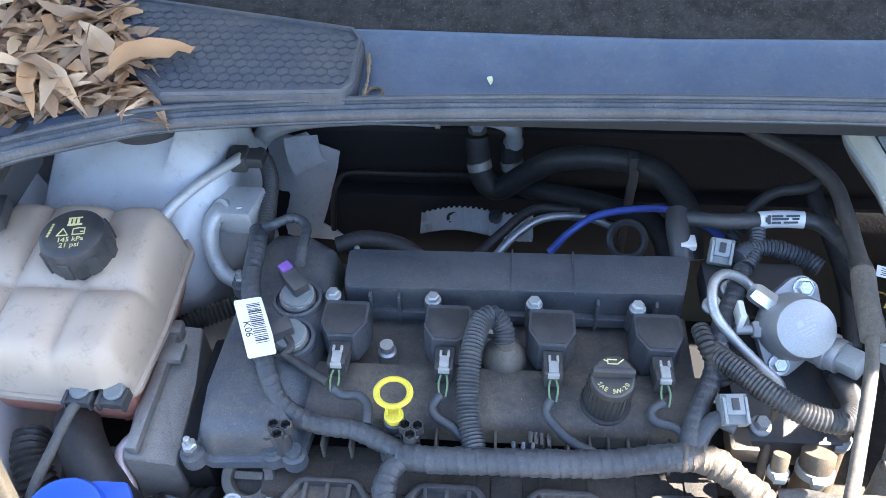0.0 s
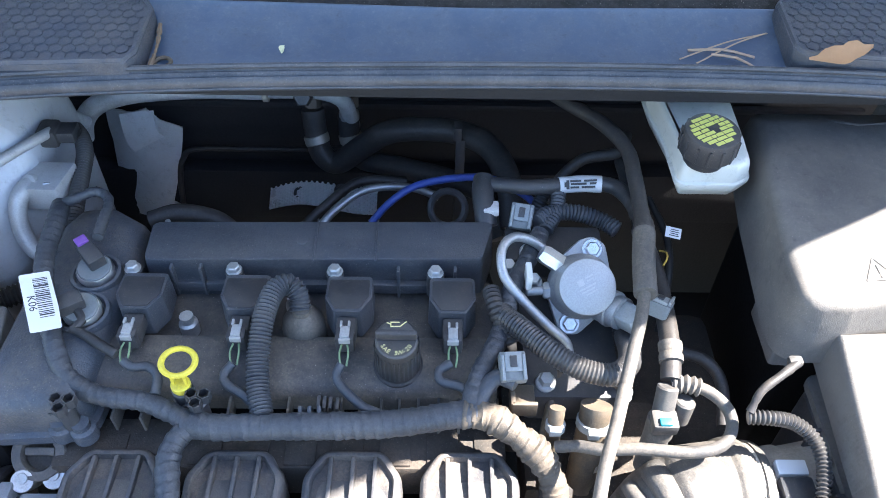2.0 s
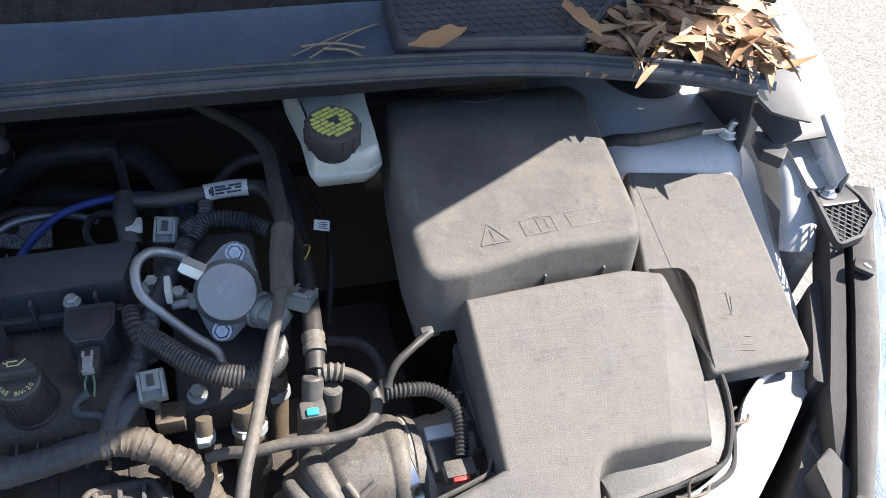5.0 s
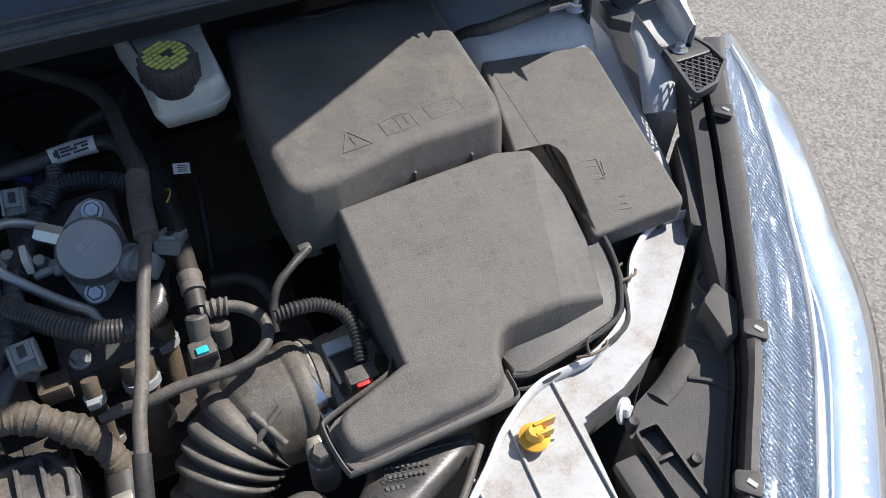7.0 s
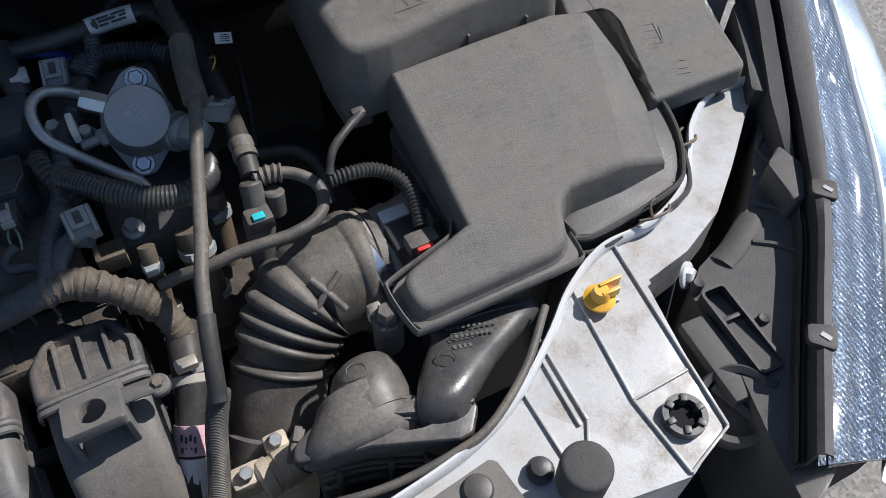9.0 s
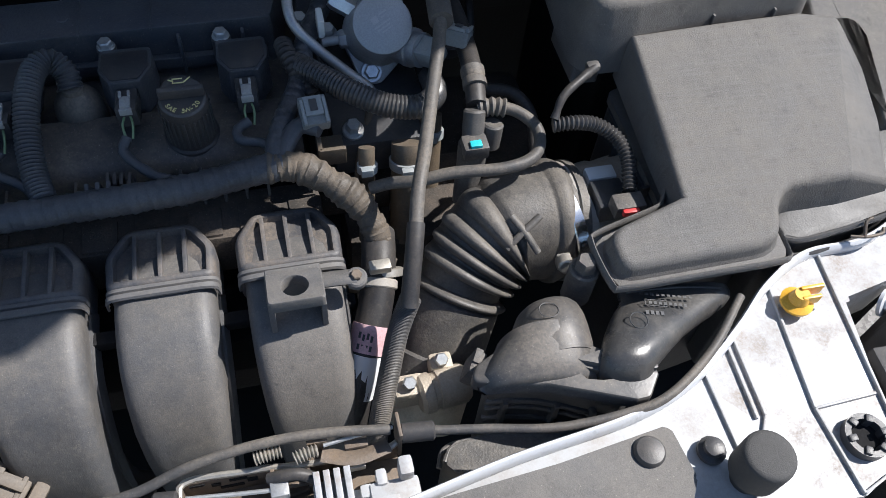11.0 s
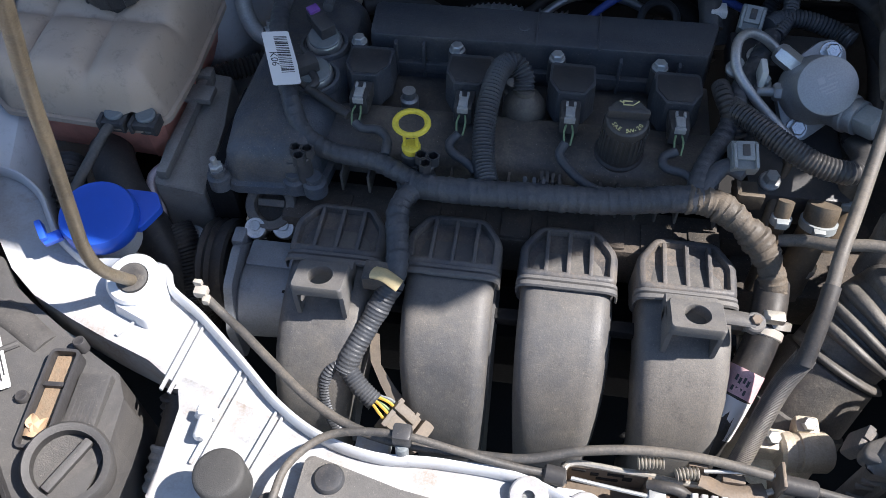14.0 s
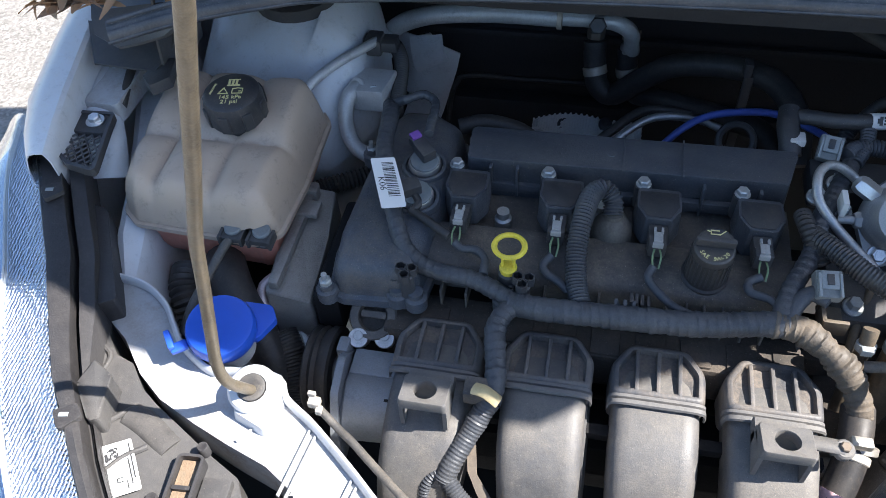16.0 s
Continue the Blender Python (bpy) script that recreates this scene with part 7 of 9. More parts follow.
for pts, r, rib, mt_, lab in (
    ([(-0.335, 0.505, 0.715), (-0.31, 0.527, 0.712), (-0.28, 0.545, 0.712), (-0.25, 0.565, 0.712)], 0.0105, (0.005, 0.003), "rubber", "black corrugated hose behind the engine mount"),
    ([(-0.281, 0.722, 0.780), (-0.268, 0.706, 0.780), (-0.257, 0.68, 0.778), (-0.252, 0.65, 0.776), (-0.248, 0.62, 0.774), (-0.246, 0.60, 0.770), (-0.244, 0.575, 0.762)], 0.0085, (0.004, 0.002), "rubber", "black corrugated conduit beside the pipe block"),
    ([(-0.440, 0.385, 0.70), (-0.432, 0.360, 0.70), (-0.420, 0.340, 0.685), (-0.405, 0.31, 0.63)], 0.0165, (0.006, 0.003), "rubber", "black corrugated conduit below the coolant tank"),
    ([(0.197, 0.446, 0.797), (0.203, 0.434, 0.802), (0.214, 0.421, 0.804), (0.237, 0.398, 0.804), (0.263, 0.383, 0.800), (0.288, 0.379, 0.798), (0.304, 0.392, 0.793), (0.311, 0.412, 0.784), (0.314, 0.440, 0.770), (0.318, 0.472, 0.752)], 0.0100, (0.0034, 0.0011), "loom_dark", "black corrugated conduit looping before the fuel pump"),
    ([(0.238, 0.56, 0.80), (0.250, 0.572, 0.80), (0.275, 0.577, 0.798), (0.305, 0.572, 0.792), (0.32, 0.56, 0.79)], 0.0085, (0.004, 0.0016), "loom", "grey corrugated conduit behind the fuel pump"),
    ([(0.240, 0.600, 0.77), (0.252, 0.612, 0.795), (0.262, 0.600, 0.805), (0.258, 0.575, 0.80), (0.246, 0.552, 0.797)], 0.0075, (0.004, 0.001), "loom", "taped wire branch behind the fuel pump"),
    ([(0.188, 0.47, 0.80), (0.190, 0.452, 0.802), (0.196, 0.435, 0.797), (0.205, 0.42, 0.785)], 0.0080, (0.005, 0.0012), "rubber", "short black conduit beside the fuel pump"),
):
    bm = B()
    tube(bm, pts, r, 14, ribs=rib)
    single("corrugated_conduit", bm, M[mt_], lab, "conduit")
bm = B()
tube(bm, [(-0.395, 0.395, 0.715), (-0.378, 0.368, 0.718), (-0.359, 0.343, 0.708), (-0.335, 0.322, 0.682), (-0.314, 0.302, 0.650), (-0.30, 0.28, 0.58)], 0.0215, 18, 0.008)
single("coolant_hose", bm, M["rubber"], "thick black rubber coolant hose below the tank", "hose")
bm = B()
tube(bm, [(-0.318, 0.335, 0.675), (-0.305, 0.318, 0.665), (-0.296, 0.298, 0.640), (-0.290, 0.275, 0.59)], 0.017, 16, ribs=(0.003, 0.001))
single("braided_hose", bm, M["rubber"], "black braided hose beside the washer filler", "hose")

# vacuum pipe with its label
vp = thing("vacuum_pipe", "black plastic vacuum pipe with a printed label", "pipe", at=(0.25, 0.6, 0.8))
bm = B()
tube(bm, [(0.186, 0.612, 0.803), (0.205, 0.606, 0.808), (0.235, 0.600, 0.811), (0.286, 0.604, 0.813), (0.316, 0.598, 0.816), (0.328, 0.575, 0.821), (0.331, 0.55, 0.828)], 0.0082, 14, 0.005)
part("pipe", bm, M["plastic"], vp)
bm = B()
tube(bm, [(0.186, 0.617, 0.806), (0.184, 0.600, 0.802), (0.186, 0.582, 0.795), (0.188, 0.568, 0.785)], 0.0115, 16, 0.005)
part("elbow", bm, M["plastic"], vp)
bm = B()
box(bm, (0.192, 0.579, 0.800), (0.016, 0.016, 0.008), 0.002)
part("clip", bm, M["white"], vp)
bm = B()
tube(bm, [(0.262, 0.6015, 0.8125), (0.285, 0.604, 0.813), (0.306, 0.602, 0.8145)], 0.0088, 18, 0.004)
lab = part("label", bm, M["card"], vp, "white printed wrap label")
bm = B()
mm = pose(0.284, 0.5965, 0.8192, 50, -2, 2)
bars(bm, mm, [(-0.014, 0, 0.003, 0.009), (-0.0165, 0, 0.002, 0.005), (-0.006, 0.0035, 0.011, 0.002), (0.009, 0.0035, 0.013, 0.002), (-0.003, 0.0005, 0.016, 0.0022), (0.012, 0.0005, 0.007, 0.0022), (-0.007, -0.003, 0.009, 0.002), (0.007, -0.003, 0.014, 0.002)], 0.0006)
part("print", bm, M["ink"], lab)

# ---- high pressure fuel pump ----
fp = thing("fuel_pump", "silver high pressure fuel pump with bolts and pipe", "fuel pump", at=(0.273, 0.486, 0.75))
nz = V(0, -0.66, 0.75).normalized()
ny_ = nz.cross(V(1, 0, 0))
mp = Matrix(((1, ny_.x, nz.x, 0.273), (0, ny_.y, nz.y, 0.486), (0, ny_.z, nz.z, 0.789), (0, 0, 0, 1)))
bm = B()
prism(bm, rpoly(ccw([(-0.024, -0.030), (-0.018, -0.046), (-0.002, -0.046), (0.018, -0.028), (0.030, 0.010), (0.024, 0.040), (0.012, 0.048), (0.000, 0.044), (-0.022, 0.024), (-0.032, -0.005)]), 0.010, 4), -0.006, 0.004, 0.0015, m=mp)
part("flange", bm, M["pump"], fp)
bm = B()
lathe(bm, [(0.031, 0.0), (0.031, 0.014), (0.028, 0.020), (0.0265, 0.022), (0.0265, 0.040), (0.0255, 0.0435), (0.0235, 0.0445)], mp, 44)
part("body", bm, M["pump"], fp)
bm = B()
bars(bm, mp @ Matrix.Translation((0, 0, 0.0445)) @ Matrix.Rotation(0.5, 4, "Z"), [(-0.004, 0.006, 0.006, 0.006), (0.005, 0.008, 0.008, 0.0014), (0.005, 0.005, 0.007, 0.0014), (0.0, 0.000, 0.016, 0.0014), (-0.001, -0.003, 0.013, 0.0014), (0.001, -0.006, 0.011, 0.0014)], 0.0003)
part("engraving", bm, M["alu_dark"], fp)
for x, y in ((0.011, 0.0355), (-0.010, -0.0355)):
    bm = B()
    cyl(bm, mp @ V(x, y, 0.004), nz, 0.0098, 0.0025, 22, 0.0006)
    hexa(bm, mp @ V(x, y, 0.006), nz, 0.0072, 0.006)
    lathe(bm, [(0.0042, 0.012), (0.0042, 0.0128), (0.003, 0.0128)], mp @ Matrix.Translation((x, y, 0)), 6)
    part("bolt", bm, M["steel"], fp)
bm = B()
q = mp @ V(0.012, -0.012, 0.012)
w = (V(0.321, 0.428, 0.805) - q).normalized()
lathe(bm, [(0.0165, 0), (0.0165, 0.018), (0.0175, 0.019), (0.0175, 0.024), (0.0155, 0.025), (0.0155, 0.034)], facing(q, w), 26)
sol = part("solenoid", bm, M["pump"], fp)
bm = B()
box(bm, (0, 0, 0.042), (0.021, 0.021, 0.022), 0.004, facing(q, w, 20))
part("solenoid_cap", bm, M["grey_light"], sol, "pale grey plastic solenoid cap")
bm = B()
hexa(bm, mp @ V(-0.020, 0.020, 0.012), (mp.to_3x3() @ V(-0.8, 0.5, 0.1)), 0.0095, 0.022)
part("pipe_nut", bm, M["steel"], fp)
bm = B()
hexa(bm, mp @ V(-0.026, -0.004, 0.008), (mp.to_3x3() @ V(-1, -0.05, 0)), 0.0085, 0.010)
cyl(bm, mp @ V(-0.034, -0.0045, 0.008), (mp.to_3x3() @ V(-1, -0.05, 0)), 0.0045, 0.018, 12)
part("inlet", bm, M["pump"], fp)
bm = B()
tube(bm, [(0.243, 0.512, 0.806), (0.235, 0.517, 0.812), (0.222, 0.516, 0.822), (0.209, 0.511, 0.829), (0.199, 0.500, 0.830), (0.196, 0.486, 0.825), (0.200, 0.472, 0.815), (0.217, 0.458, 0.800), (0.240, 0.439, 0.787), (0.256, 0.430, 0.776), (0.261, 0.422, 0.762)], 0.0046, 14, 0.004)
part("pressure_pipe", bm, M["pipe"], fp, "bent silver pressure pipe")
bm = B()
tube(bm, [(0.259, 0.428, 0.762), (0.250, 0.405, 0.757), (0.240, 0.378, 0.75), (0.232, 0.35, 0.735)], 0.004, 10, 0.006)
lathe(bm, [(0.008, 0), (0.009, 0.006), (0.006, 0.012)], facing((0.258, 0.424, 0.752), (0, 0.1, 1)), 16)
part("pipe_foot", bm, M["tan_hose"], fp)
bm = B()
box(bm, (0.222, 0.478, 0.812), (0.006, 0.020, 0.018), 0.002)
part("white_clip", bm, M["res"], fp, "white plastic clip")
bm = B()
box(bm, (0.255, 0.545, 0.772), (0.10, 0.05, 0.03), 0.008)
box(bm, (0.262, 0.45, 0.74), (0.09, 0.14, 0.04), 0.008)
part("pump_housing", bm, M["plastic"], fp)
for x, y, z in ((0.206, 0.505, 0.793), (0.228, 0.53, 0.79), (0.236, 0.395, 0.764), (0.229, 0.490, 0.79)):
    bt_ = thing("flange_bolt", "zinc hex flange bolt on the engine", "bolt", "engine flange bolts", at=(x, y, z))
    bm = B()
    cyl(bm, (x, y, z - 0.004), (0, -0.25, 1), 0.0095, 0.005, 18, 0.001)
    part("flange", bm, M["bolt"], bt_)
    bm = B()
    hexa(bm, (x, y - 0.0005, z + 0.001), (0, -0.25, 1), 0.0068, 0.008)
    part("head", bm, M["bolt"], bt_)
for k, (x, y, z, a, tl) in enumerate([(0.222, 0.565, 0.803, -12, 35), (0.203, 0.385, 0.800, 4, 20), (0.338, 0.447, 0.812, 150, 30)]):
    cn = thing("wire_connector", "grey plastic wiring connector with a locking tab", "connector", "grey wiring connectors", at=(x, y, z))
    mm = pose(x, y, z, tl, 0, a)
    bm = B()
    box(bm, (0, 0, -0.003), (0.023, 0.026, 0.014), 0.002, mm)
    part("body", bm, M["grey_plastic"], cn)
    bm = B()
    box(bm, (0, 0.003, 0.0052), (0.015, 0.017, 0.003), 0.0008, mm)
    for dx in (-0.009, 0.009):
        box(bm, (dx, -0.002, 0.0055), (0.0025, 0.022, 0.004), 0.0006, mm)
    part("lock", bm, M["grey_light"], cn)
    bm = B()
    box(bm, (0, 0.003, 0.0072), (0.006, 0.010, 0.002), 0.0005, mm)
    part("tab", bm, M["plastic"], cn)
tg = thing("wire_tag", "small white printed tag on the wires behind the fuel pump", "label tag", at=(0.372, 0.546, 0.80))
mtg = pose(0.372, 0.546, 0.802, 30, 10, -8)
bm = B()
box(bm, (0, 0, 0), (0.016, 0.011, 0.0006), 0.0001, mtg)
part("card", bm, M["card"], tg)
bm = B()
bars(bm, mtg @ Matrix.Translation((0.001, 0, 0.0003)), [(0.0, -0.003 + 0.002 * k, 0.010 - 0.002 * (k % 2), 0.0008) for k in range(4)], 0.0002)
part("print", bm, M["ink"], tg)
bm = B()
tube(bm, [(0.346, 0.484, 0.822), (0.351, 0.492, 0.823), (0.353, 0.502, 0.820), (0.350, 0.512, 0.812)], 0.0009, 8, 0.004)
single("sensor_wire", bm, M["yellow_wire"], "thin yellow wire above the fuel pump's plug", "wire")
bm = B()
ring(bm, facing((0.150, 0.658, 0.722), (0, -0.7, 0.7)), 0.020, 0.0045, 30, 8)
single("lifting_eye", bm, M["plastic"], "black steel lifting eye behind the valve cover", "lifting eye")

# ---- long line over the engine's end ----
ll = thing("brake_vacuum_line", "long black line with foam sleeve over the engine end", "line", at=(0.29, 0.4, 0.8))
bm = B()
tube(bm, [(0.330, 0.512, 0.837), (0.324, 0.478, 0.836), (0.320, 0.440, 0.833)], 0.0105, 18, 0.006)
part("foam_sleeve", bm, M["rubber_dusty"], ll)
bm = B()
tube(bm, [(0.320, 0.444, 0.833), (0.313, 0.418, 0.832), (0.303, 0.388, 0.827), (0.292, 0.355, 0.817), (0.281, 0.322, 0.806), (0.270, 0.292, 0.798), (0.262, 0.262, 0.787)], 0.0056, 14, 0.006)
part("line", bm, M["rubber_dusty"], ll)
bm = B()
tube(bm, [(0.2635, 0.268, 0.789), (0.258, 0.248, 0.778), (0.249, 0.218, 0.752)], 0.0070, 14, 0.006)
part("end_sleeve", bm, M["rubber"], ll)
bm = B()
tube(bm, [(0.252, 0.226, 0.752), (0.240, 0.212, 0.728), (0.230, 0.192, 0.704), (0.218, 0.166, 0.680), (0.21, 0.15, 0.64)], 0.0085, 16, ribs=(0.0013, 0.0004))
part("braided_sleeve", bm, M["rubber_dusty"], ll)
bm = B()
tube(bm, [(0.331, 0.56, 0.828), (0.333, 0.53, 0.832), (0.330, 0.505, 0.838)], 0.0095, 14, 0.004, uneven=0.2)
part("taped_joint", bm, M["rubber"], ll)
rh = thing("radiator_hose", "black rubber hose with a white and pink label", "hose", at=(0.22, 0.23, 0.68))
bm = B()
tube(bm, [(0.242, 0.31, 0.725), (0.238, 0.285, 0.722), (0.231, 0.256, 0.708), (0.215, 0.220, 0.686), (0.199, 0.190, 0.655), (0.19, 0.17, 0.60)], 0.0145, 16, 0.006)
part("hose", bm, M["rubber"], rh)
la, lb_ = V(0.2235, 0.238, 0.699), V(0.2045, 0.199, 0.667)
along = (lb_ - la).normalized()
face_ = V(-0.2, -0.42, 0.88)
face_ = (face_ - along * face_.dot(along)).normalized()
turn_ = Matrix((along, face_.cross(along), face_)).transposed().to_4x4()
for a, b, col_, txt, way_ in ((0.0, 0.47, "card_pink", "pink paper label", [(0.2235, 0.2385, 0.6985), (0.2190, 0.2285, 0.6915), (0.2150, 0.220, 0.686)]), (0.47, 1.0, "card", "white paper label", [(0.2150, 0.220, 0.686), (0.2075, 0.2055, 0.6725), (0.2025, 0.1965, 0.6625)])):
    bm = B()
    tube(bm, way_, 0.0153, 24, 0.004)
    lab = part("label", bm, M[col_], rh, txt)
    bm = B()
    at_ = Matrix.Translation(Vector(way_[1]) + face_ * 0.0152) @ turn_
    if a == 0.0:
        bars(bm, at_, [(-0.005 + 0.0016 * (k % 2), -0.0052 + 0.0034 * k, 0.0052, 0.0020) for k in range(4)] + [(0.0045, -0.0048 + 0.0034 * k, 0.0045, 0.0020) for k in range(4)], 0.0003)
    else:
        bars(bm, at_, [(-0.008 + 0.0022 * k, -0.002, 0.0008, 0.0075 - 0.001 * (k % 3)) for k in range(5)] + [(0.0055, -0.0030 + 0.0024 * k, 0.0070, 0.0011) for k in range(4)], 0.0003)
    part("print", bm, M["ink"], lab)
bm = B()
lathe(bm, [(0.0155, -0.004), (0.0165, -0.003), (0.0165, 0.003), (0.0155, 0.004)], facing((0.234, 0.267, 0.713), (0.2, 0.8, 0.4)), 20)
part("band", bm, M["grey_dusty"], rh)
clp = thing("loom_clamp", "worm-drive steel clamp on the wiring loom", "hose clamp", at=(0.24, 0.262, 0.735))
bm = B()
lathe(bm, [(0.0165, -0.0035), (0.0172, -0.003), (0.0172, 0.003), (0.0165, 0.0035)], facing((0.240, 0.276, 0.716), (0.1, 0.75, 0.6)), 22)
part("band", bm, M["steel_dull"], clp)
bm = B()
box(bm, (0.236, 0.268, 0.737), (0.018, 0.010, 0.008), 0.002)
part("screw_box", bm, M["steel_dull"], clp)

# ---- coolant stubs below the pump ----
for x, y, z0, z1, r, lab in ((0.240, 0.350, 0.69, 0.782, 0.0068, "dusty tan hose stub with a white clamp"), (0.277, 0.362, 0.67, 0.768, 0.0140, "short wide dusty hose with a spring clamp"), (0.305, 0.395, 0.70, 0.765, 0.010, "dark hose stub under the fuel pump")):
    hs = thing("hose_stub", lab, "hose", "hose stubs below the fuel pump", at=(x, y, z0))
    bm = B()
    tube(bm, [(x - 0.004, y - 0.02, z0), (x - 0.001, y - 0.006, (z0 + z1) / 2), (x, y, z1 - 0.012), (x + 0.001, y + 0.006, z1)], r, 16, 0.006)
    part("hose", bm, M["tan_hose"], hs)
    for dz in (0.016, 0.07):
        if z1 - dz > z0 + 0.01:
            bm = B()
            lathe(bm, [(r + 0.0005, -0.004), (r + 0.0018, -0.0035), (r + 0.0018, 0.0035), (r + 0.0005, 0.004)], facing((x, y - dz * 0.12, z1 - dz), (0.05, 0.35, 1)), 20)
            box(bm, (x - r * 0.2, y - r - 0.003, z1 - dz + 0.004), (0.010, 0.006, 0.008), 0.001)
            part("clamp", bm, M["grey_light"] if dz < 0.05 else M["steel_dull"], hs)
bm = B()
box(bm, (0.214, 0.362, 0.770), (0.022, 0.004, 0.018), 0.001, None)
box(bm, (0.204, 0.372, 0.770), (0.004, 0.022, 0.018), 0.001)
box(bm, (0.214, 0.378, 0.762), (0.022, 0.026, 0.003), 0.001)
single("metal_bracket", bm, M["tan_hose"], "small dusty folded metal bracket", "bracket")
bm = B()
gb = thing("gearbox_housing", "dusty dark gearbox housing at the engine end", "gearbox", at=(0.3, 0.42, 0.6))
for nm_, c_, s_, b_ in (("casting", (0.29, 0.38, 0.655), (0.14, 0.10, 0.05), 0.01), ("outlet_block", (0.25, 0.40, 0.69), (0.10, 0.06, 0.03), 0.008), ("bell", (0.38, 0.48, 0.60), (0.14, 0.18, 0.10), 0.02)):
    bm = B()
    box(bm, c_, s_, b_)
    part(nm_, bm, M["head"], gb)

# ---- intake pipe ----
ip = thing("intake_pipe", "dusty black ribbed rubber air intake pipe", "intake pipe", at=(0.34, 0.27, 0.65))
axis, length = curve_pts([(0.412, 0.307, 0.707), (0.380, 0.307, 0.711), (0.346, 0.302, 0.711), (0.321, 0.287, 0.693), (0.304, 0.270, 0.671), (0.290, 0.250, 0.648), (0.280, 0.235, 0.628)], 0.0010)
rings = []
RIBS = (0.0700, 0.0830, 0.0955, 0.1080, 0.1290)
for i, p in enumerate(axis):
    t = (axis[min(i + 1, len(axis) - 1)] - axis[max(i - 1, 0)]).normalized()
    side = t.cross(V(0, -0.64, 0.65)).normalized()
    upp = side.cross(t)
    d = i / (len(axis) - 1) * length
    rad = 0.0525 - 0.010 * max(0.0, min(1.0, (d - 0.02) / 0.10))
    if d < 0.008:
        rad += 0.002
    elif 0.013 < d < 0.028:
        rad += 0.0035 * math.sin(math.pi * (d - 0.013) / 0.015) ** 0.5
    row = []
    for j in range(56):
        a = math.tau * j / 56
        c, s_ = math.cos(a), math.sin(a)
        face = max(0.0, min(1.0, (s_ + 0.15) / 0.45))
        rr = rad
        if 0.062 < d < 0.136:
            rr -= 0.0045 * min(1.0, (d - 0.062) / 0.004) * min(1.0, (0.136 - d) / 0.004)
        for q in RIBS:
            e = abs(d - q)
            if e < 0.0046:
                rr += 0.0088 * face * math.sqrt(1 - (e / 0.0046) ** 2)
        row.append(p + side * (rr * c) + upp * (rr * s_))
    rings.append(row)
bm = B()
loft(bm, rings)
part("bellows", bm, M["bellow"], ip, angle=60)
bm = B()
tube(bm, [(0.341, 0.264, 0.7405), (0.356, 0.271, 0.7515), (0.372, 0.280, 0.7575)], 0.0032, 10, 0.004, flat=0.8)
tube(bm, [(0.349, 0.285, 0.7560), (0.357, 0.270, 0.7515), (0.366, 0.256, 0.7400)], 0.0032, 10, 0.004, flat=0.8)
part("cross_rib", bm, M["bellow"], ip)
bm = B()
lathe(bm, [(0.0545, -0.006), (0.0555, -0.005), (0.0555, 0.005), (0.0545, 0.006)], facing((0.400, 0.304, 0.7065), (1, 0.2, 0.03)), 48)
clampb = part("clamp_band", bm, M["chrome_dull"], ip, "bright steel clamp band")
for k in range(14):
    bm = B()
    a = -2.2 + k * 0.045
    box(bm, (0.0557 * math.cos(a), 0.0557 * math.sin(a), 0), (0.0012, 0.0012, 0.008), 0, facing((0.400, 0.304, 0.7065), (1, 0.2, 0.03)))
    part("thread", bm, M["steel_dull"], clampb)
bm = B()
box(bm, (0.388, 0.250, 0.730), (0.012, 0.010, 0.012), 0.002)
cyl(bm, (0.386, 0.247, 0.738), (-0.2, -0.8, 0.4), 0.0065, 0.014, 14)
part("clamp_screw", bm, M["steel_dull"], clampb)
bm = B()
lathe(bm, [(0.0535, 0), (0.0535, 0.008), (0.046, 0.009), (0.0455, 0.036), (0.043, 0.037), (0.043, 0.08)], facing((0.410, 0.3065, 0.707), (1, 0.2, 0.03)), 44)
mf = part("airflow_meter", bm, M["grey_dusty"], ip, "pale satin airflow meter tube")
bm = B()
box(bm, (0.437, 0.315, 0.754), (0.026, 0.014, 0.012), 0.002, None)
part("meter_label", bm, M["card"], mf)
bm = B()
box(bm, (0.436, 0.290, 0.752), (0.028, 0.03, 0.022), 0.003)
part("sensor_housing", bm, M["plastic"], mf)
bm = B()
tube(bm, [(0.325, 0.335, 0.72), (0.327, 0.342, 0.745), (0.329, 0.347, 0.765)], 0.0115, 16, 0.006)
part("breather_nozzle", bm, M["bellow"], ip)
bm = B()
lathe(bm, [(0.03, -0.01), (0.046, 0.0), (0.046, 0.02), (0.042, 0.022)], facing((0.283, 0.239, 0.634), (-0.38, -0.6, -0.7)), 36)
part("end_cuff", bm, M["bellow"], ip)
tb = thing("throttle_body", "grey cast aluminium throttle body below the intake pipe", "throttle body", at=(0.25, 0.18, 0.6))
bm = B()
cyl(bm, (0.276, 0.227, 0.622), (-0.38, -0.6, -0.7), 0.040, 0.05, 32, 0.004)
box(bm, (0.246, 0.190, 0.664), (0.026, 0.020, 0.024), 0.004, pose(0, 0, 0))
box(bm, (0.276, 0.206, 0.668), (0.020, 0.016, 0.020), 0.004)
part("casting", bm, M["alu_tan"], tb)
bm = B()
lathe(bm, [(0.0, 0), (0.014, 0.001), (0.017, 0.004), (0.017, 0.012), (0.0155, 0.013), (0.0155, 0.017), (0.017, 0.018), (0.017, 0.040), (0.014, 0.044), (0, 0.045)], facing((0.252, 0.184, 0.664), (1, 0.12, 0.0)), 28)
part("motor_housing", bm, M["alu_tan"], tb, "ribbed tan motor housing")
bm = B()
box(bm, (0.226, 0.262, 0.684), (0.016, 0.05, 0.008), 0.003, pose(0, 0, 0))
